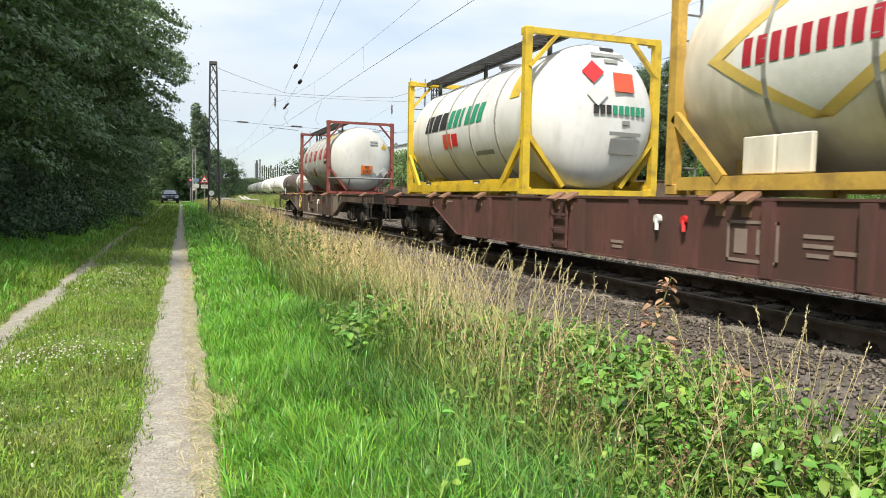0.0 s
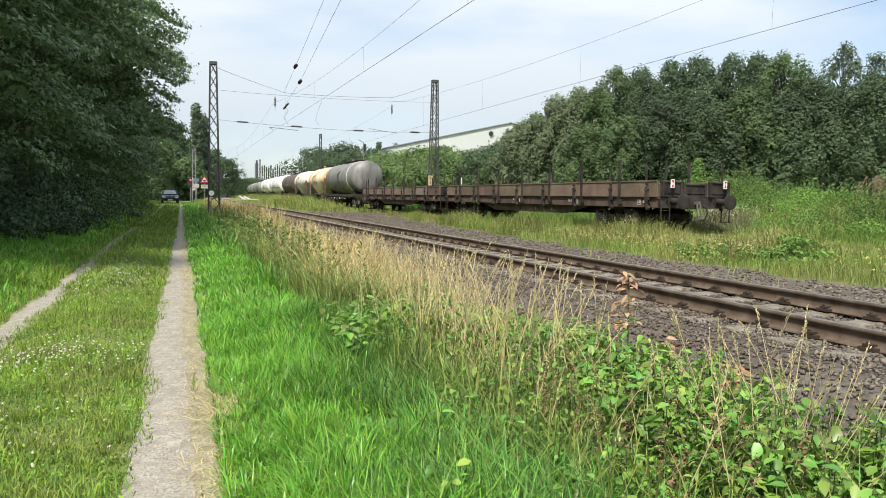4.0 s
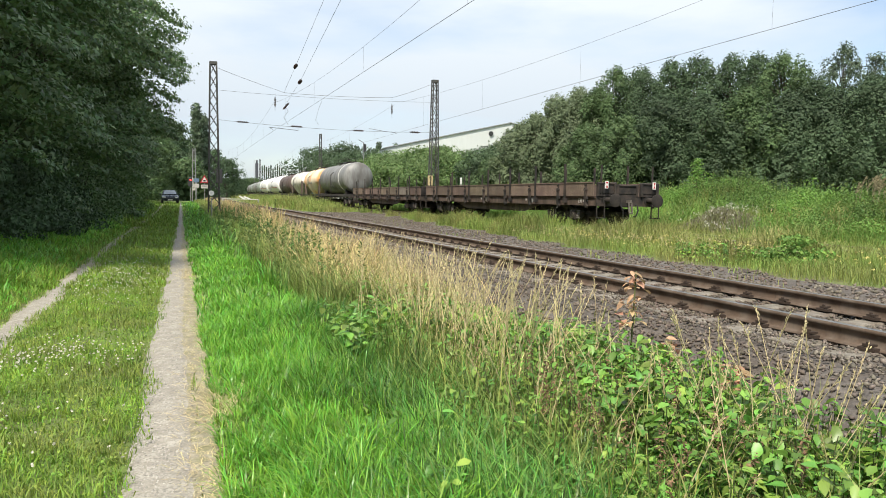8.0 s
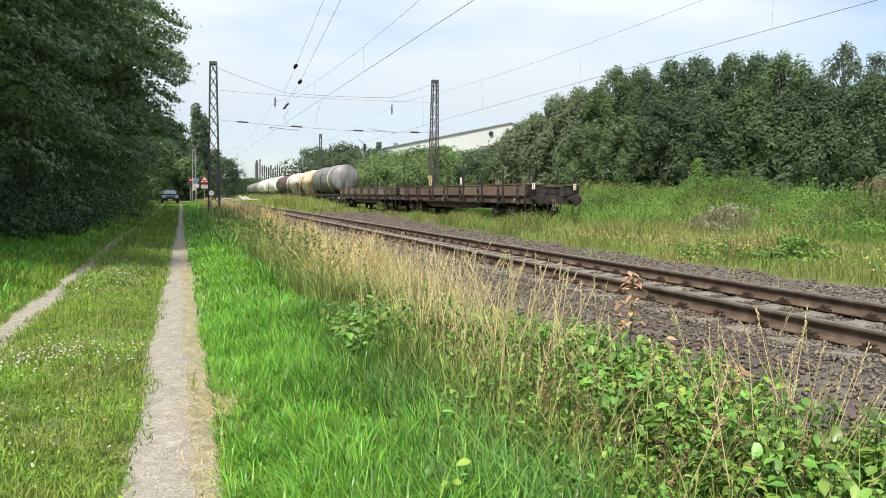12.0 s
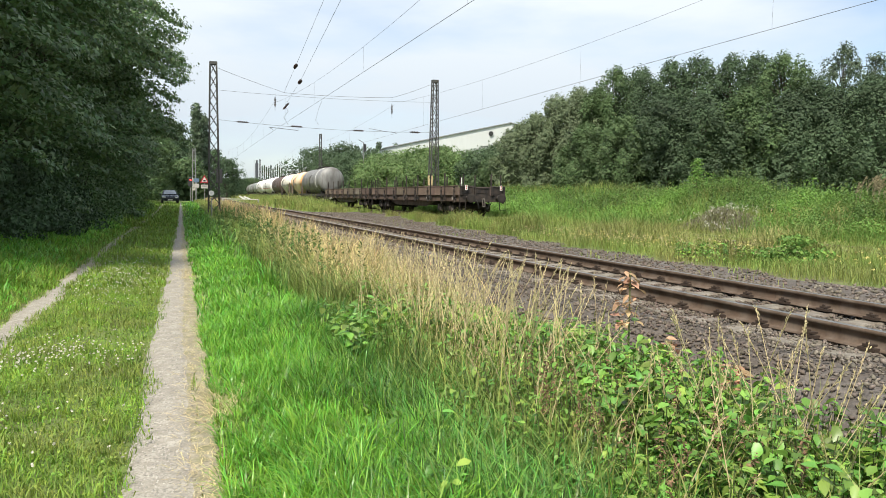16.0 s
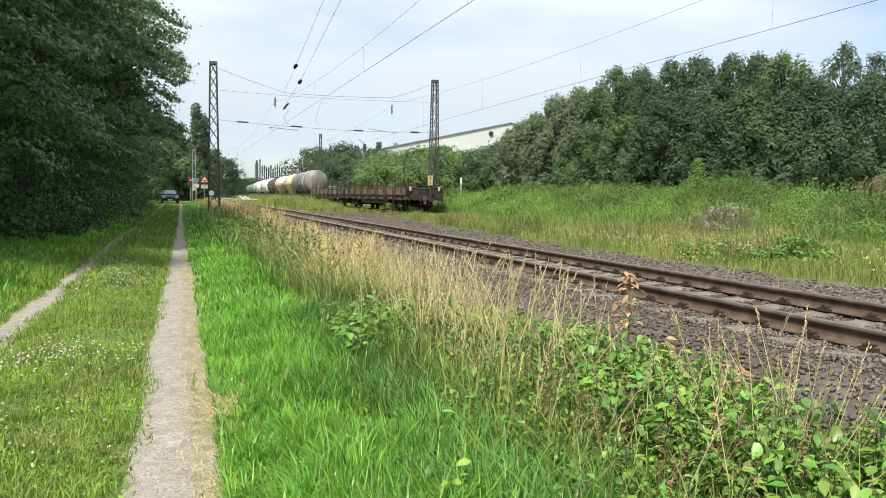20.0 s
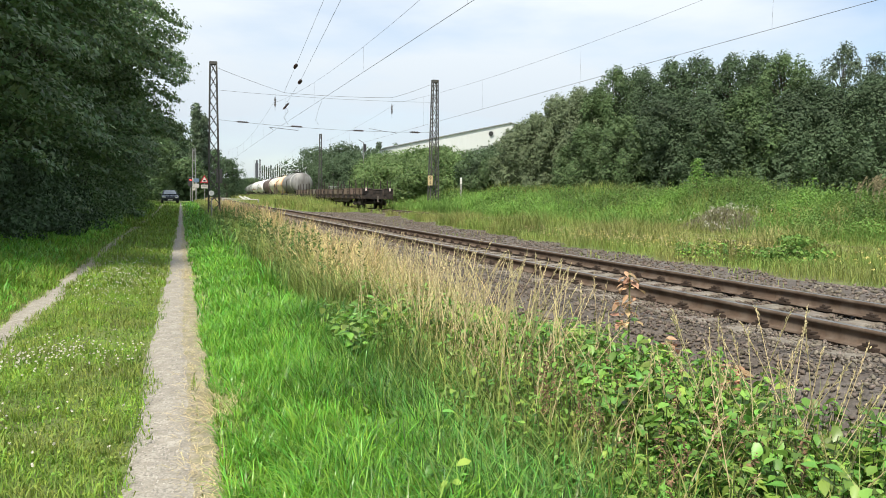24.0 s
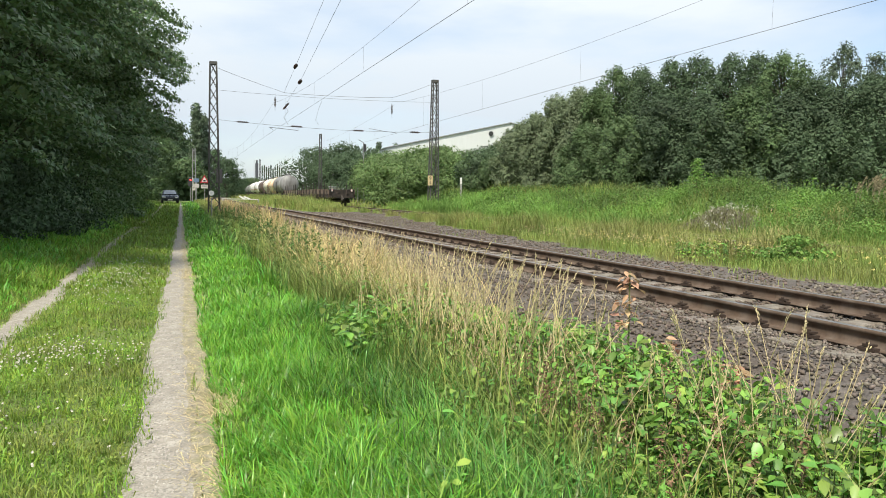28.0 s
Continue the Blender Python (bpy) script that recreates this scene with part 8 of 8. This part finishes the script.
field("bank_nettles", [leaf_cloud(c, 0.42 + 0.25 * rr.random(len(x)), np.full(len(x), 560), 0.034, rr, 0.6, tri=True)], M_NETTLE, "bright green nettle clumps on the bank", "weeds")
n = 30000
x, y = rr.uniform(16.8, 23.5, n), 9 + 47 * rr.random(n) ** 1.15
k = wave(x, y, 0.38, 9.0) + 0.3 * rr.normal(size=n) > -0.35
x, y = x[k], y[k]
field("bank_herbs", [blades(x, y, (0.42 + 0.45 * rr.random(len(x))) * (1 + 0.3 * wave(x, y, 0.7, 4.0)), 0.011 + 0.0002 * y, 0.9, rr, 0.25, 0.4)], M_NETTLE, "fresh green grass and herbs on the bank", "weeds")
n = 2600
x, y = rr.uniform(16.6, 20.5, n), rr.uniform(10, 22, n)
k = wave(x, y, 0.5, 2.2) > 0.1
field("bank_straw", [blades(x[k], y[k], 0.45 + 0.4 * rr.random(int(k.sum())), 0.010, 0.8, rr, 0.25, 0.4)], M_STRAW, "pale dry grass in patches on the bank")
n = 3400
x, y = rr.uniform(18.6, 24, n), rr.uniform(13, 56, n)
k = wave(x, y, 0.35, 4.0) + 0.35 * rr.normal(size=n) > -0.1
x, y = x[k], y[k]
n = len(x)
tall = rr.uniform(0.42, 0.85, n)
c = np.repeat(np.stack([x, y, ground_z(x, y)], 1), 9, 0)
q = np.tile(np.linspace(0.25, 1.4, 9), n)
c[:, 2] += q * np.repeat(tall, 9)
c[:, :2] += np.repeat(rr.normal(size=(n, 2)) * 0.08, 9, 0) * q[:, None]
field("tall_herbs", [leaf_cloud(c, np.maximum(0.025, 0.12 - 0.07 * q), np.full(len(c), 4), 0.05, rr, 0.5, 1.4, 0.4, tri=True)], M_HERB, "tall upright dark green herbs on top of the bank", "weeds")
# tall grass that closes the top of the bank, and weeds round the foot of the mast
n = 9000
x, y = rr.uniform(21.0, 28.0, n), rr.uniform(33, 58, n)
crest = blades(x, y, (0.75 + 0.6 * rr.random(n)) * (1 + 0.25 * wave(x, y, 0.6, 5.0)), 0.028, 0.5, rr, 0.2, 0.3)
n = 2600
x, y = rr.uniform(16.9, 19.6, n), rr.uniform(42, 51.4, n)
foot = blades(x, y, (0.8 + 0.6 * rr.random(n)) * (1 + 0.3 * wave(x, y, 0.9, 2.0)), 0.026, 0.6, rr, 0.25, 0.4)
field("crest_grass", [crest], M_MEADOW, "tall olive green grass along the top of the bank")
n = 700
x, y = rr.uniform(17.3, 22.5, n), rr.uniform(36, 54, n)
k = np.hypot(x - 18.25, y - MAST_Y) > 0.8
x, y = x[k], y[k]
c = np.stack([x, y, ground_z(x, y) + 0.3 + 0.5 * rr.random(len(x)) * (1 + 0.4 * wave(x, y, 0.5, 3.0))], 1)
foot_leaves = leaf_cloud(c, 0.3 + 0.2 * rr.random(len(x)), np.full(len(x), 70), 0.045, rr, tri=True)
field("mast_weeds", [foot, foot_leaves], M_NETTLE, "tall green nettles round the foot of the mast", "weeds")
n = 5200
a, q = rr.random(n) * 6.283, rr.random(n) ** 0.6
x, y = 18.0 + 1.25 * q * np.cos(a), 20.65 + 1.75 * q * np.sin(a)
M_DRY_HERB = material("grey_dry_herb", (0.215, 0.20, 0.135), 0.9, var=0.25, scale=2, per="island", spread=0.4)
h = 0.25 + 0.35 * rr.random(n) * (1.1 - q)
ha, hb = blades(x, y, h, 0.012, 0.7, rr), leaf_cloud(np.stack([x, y, ground_z(x, y) + h * 0.8], 1)[::2], np.full(n // 2, 0.05), np.full(n // 2, 4), 0.02, rr, aspect=0.4)
field("mound_herbs", [ha, hb], M_DRY_HERB, "grey dry herbs on the stony mound", "weeds")
shrub("bank_bush", 23.4, 28.3, 2.0, 0.9, 2600, 0.055, M_NETTLE, "bright green leafy bush on top of the bank", 801, 0.3)
shrub("bank_bush", 23.0, 21.2, 1.0, 1.3, 2600, 0.055, M_NETTLE, "bright green leafy bush on the bank", 802, 0.3, 1.3)
shrub("low_bramble", 12.5, 11.9, 0.62, 0.85, 2400, 0.04, M_NETTLE, "low dark bramble bush in the grass strip", 803, 0.2)
shrub("low_bramble", 12.9, 9.4, 0.5, 0.5, 1300, 0.04, M_NETTLE, "low dark bramble bush in the grass strip", 804, 0.2)
# reed plumes at the top of the bank
reeds = []
for i in range(34):
    x, y = rr.normal(21.6, 0.35), rr.normal(16.9, 0.8)
    lean, top = rr.normal(size=2) * 0.12 + np.array([0.10, -0.10]), rr.uniform(0.95, 1.35)
    c = np.array([(x + lean[0] * k / 12, y + lean[1] * k / 12, gz(x, y) + top * (0.72 + 0.28 * k / 12)) for k in range(13)])
    reeds.append(leaf_cloud(c, np.full(13, 0.03), np.full(13, 7), 0.045, rr, 0.9, aspect=0.14))
    reeds.append(blades(np.full(3, x), np.full(3, y), np.full(3, top), 0.012, 0.25, rr, 0.1, 0.1))
field("reed_plumes", reeds, material("reed_plume", (0.36, 0.32, 0.20), 0.9, var=0.2, scale=3), "brown reed plumes at the top of the bank", "reeds")


# ------------------------------------------------------------ what moves
def motions():
    # the passing train runs towards the camera and away behind it
    for ob, y0, z in ((wagon_a, WAGON_A0, RAIL), (wagon_b, WAGON_B0, RAIL), (cont_white, 13.17, BASE), (cont_red, 28.96, BASE), (cont_och, 3.60, BASE)):
        walk(ob, [(t, pose(6.277, y0 - TRAIN1_SPEED * t, z)) for t in (0.0, 0.5, 1.0, 1.5, 2.0, 4.0, 10.0, 20.0, 28.0)])
    for w_ in (wagon_a, wagon_b):
        for c in w_.children:
            if c.name.split(".")[0] == "wheelset":
                place = c.matrix_basis.translation.copy()
                rows = [(0.025 * i, pose(place.x, place.y, place.z, math.degrees(TRAIN1_SPEED * 0.025 * i / 0.49))) for i in range(81)]
                walk(c, rows + [(28.0, rows[-1][1])])
    # the draught bends the tall dock, which swings back
    for_dock = ((0.0, 21), (0.3, 17), (0.6, 13), (0.9, 13), (1.2, 9), (1.5, 3), (2.0, -2), (2.5, -5), (3.0, -4), (3.5, -2), (6.0, 2), (7.0, 4), (8.0, 3), (9.5, 2),
                (11.0, 1), (12.5, 2), (14.5, 1), (17.0, 0), (21.0, 0), (28.0, 0))
    walk(DOCK, [(t, pose(3.5, 5.0, gz(3.5, 5.0) - 0.01, 3, a - 4, 0)) for t, a in for_dock])
    # the departing train gathers speed
    steps = [0.0, 0.5, 1.0, 1.5, 2.0, 2.5, 3.0, 3.5] + [4.0 + i for i in range(25)]
    for ob, off, ln, sets in CONSIST:
        walk(ob, [(t, set_down(train_two(t) + off, ln)) for t in steps])
        for wheelset, wy in sets or ():
            rows = []
            for i in range(188):
                t = min(28.0, i * 0.15)
                turn = math.degrees((train_two(t) - train_two(0)) / 0.458)
                rows.append((t, pose(0, wy, 0.46, -turn)))
            walk(wheelset, rows)


motions()
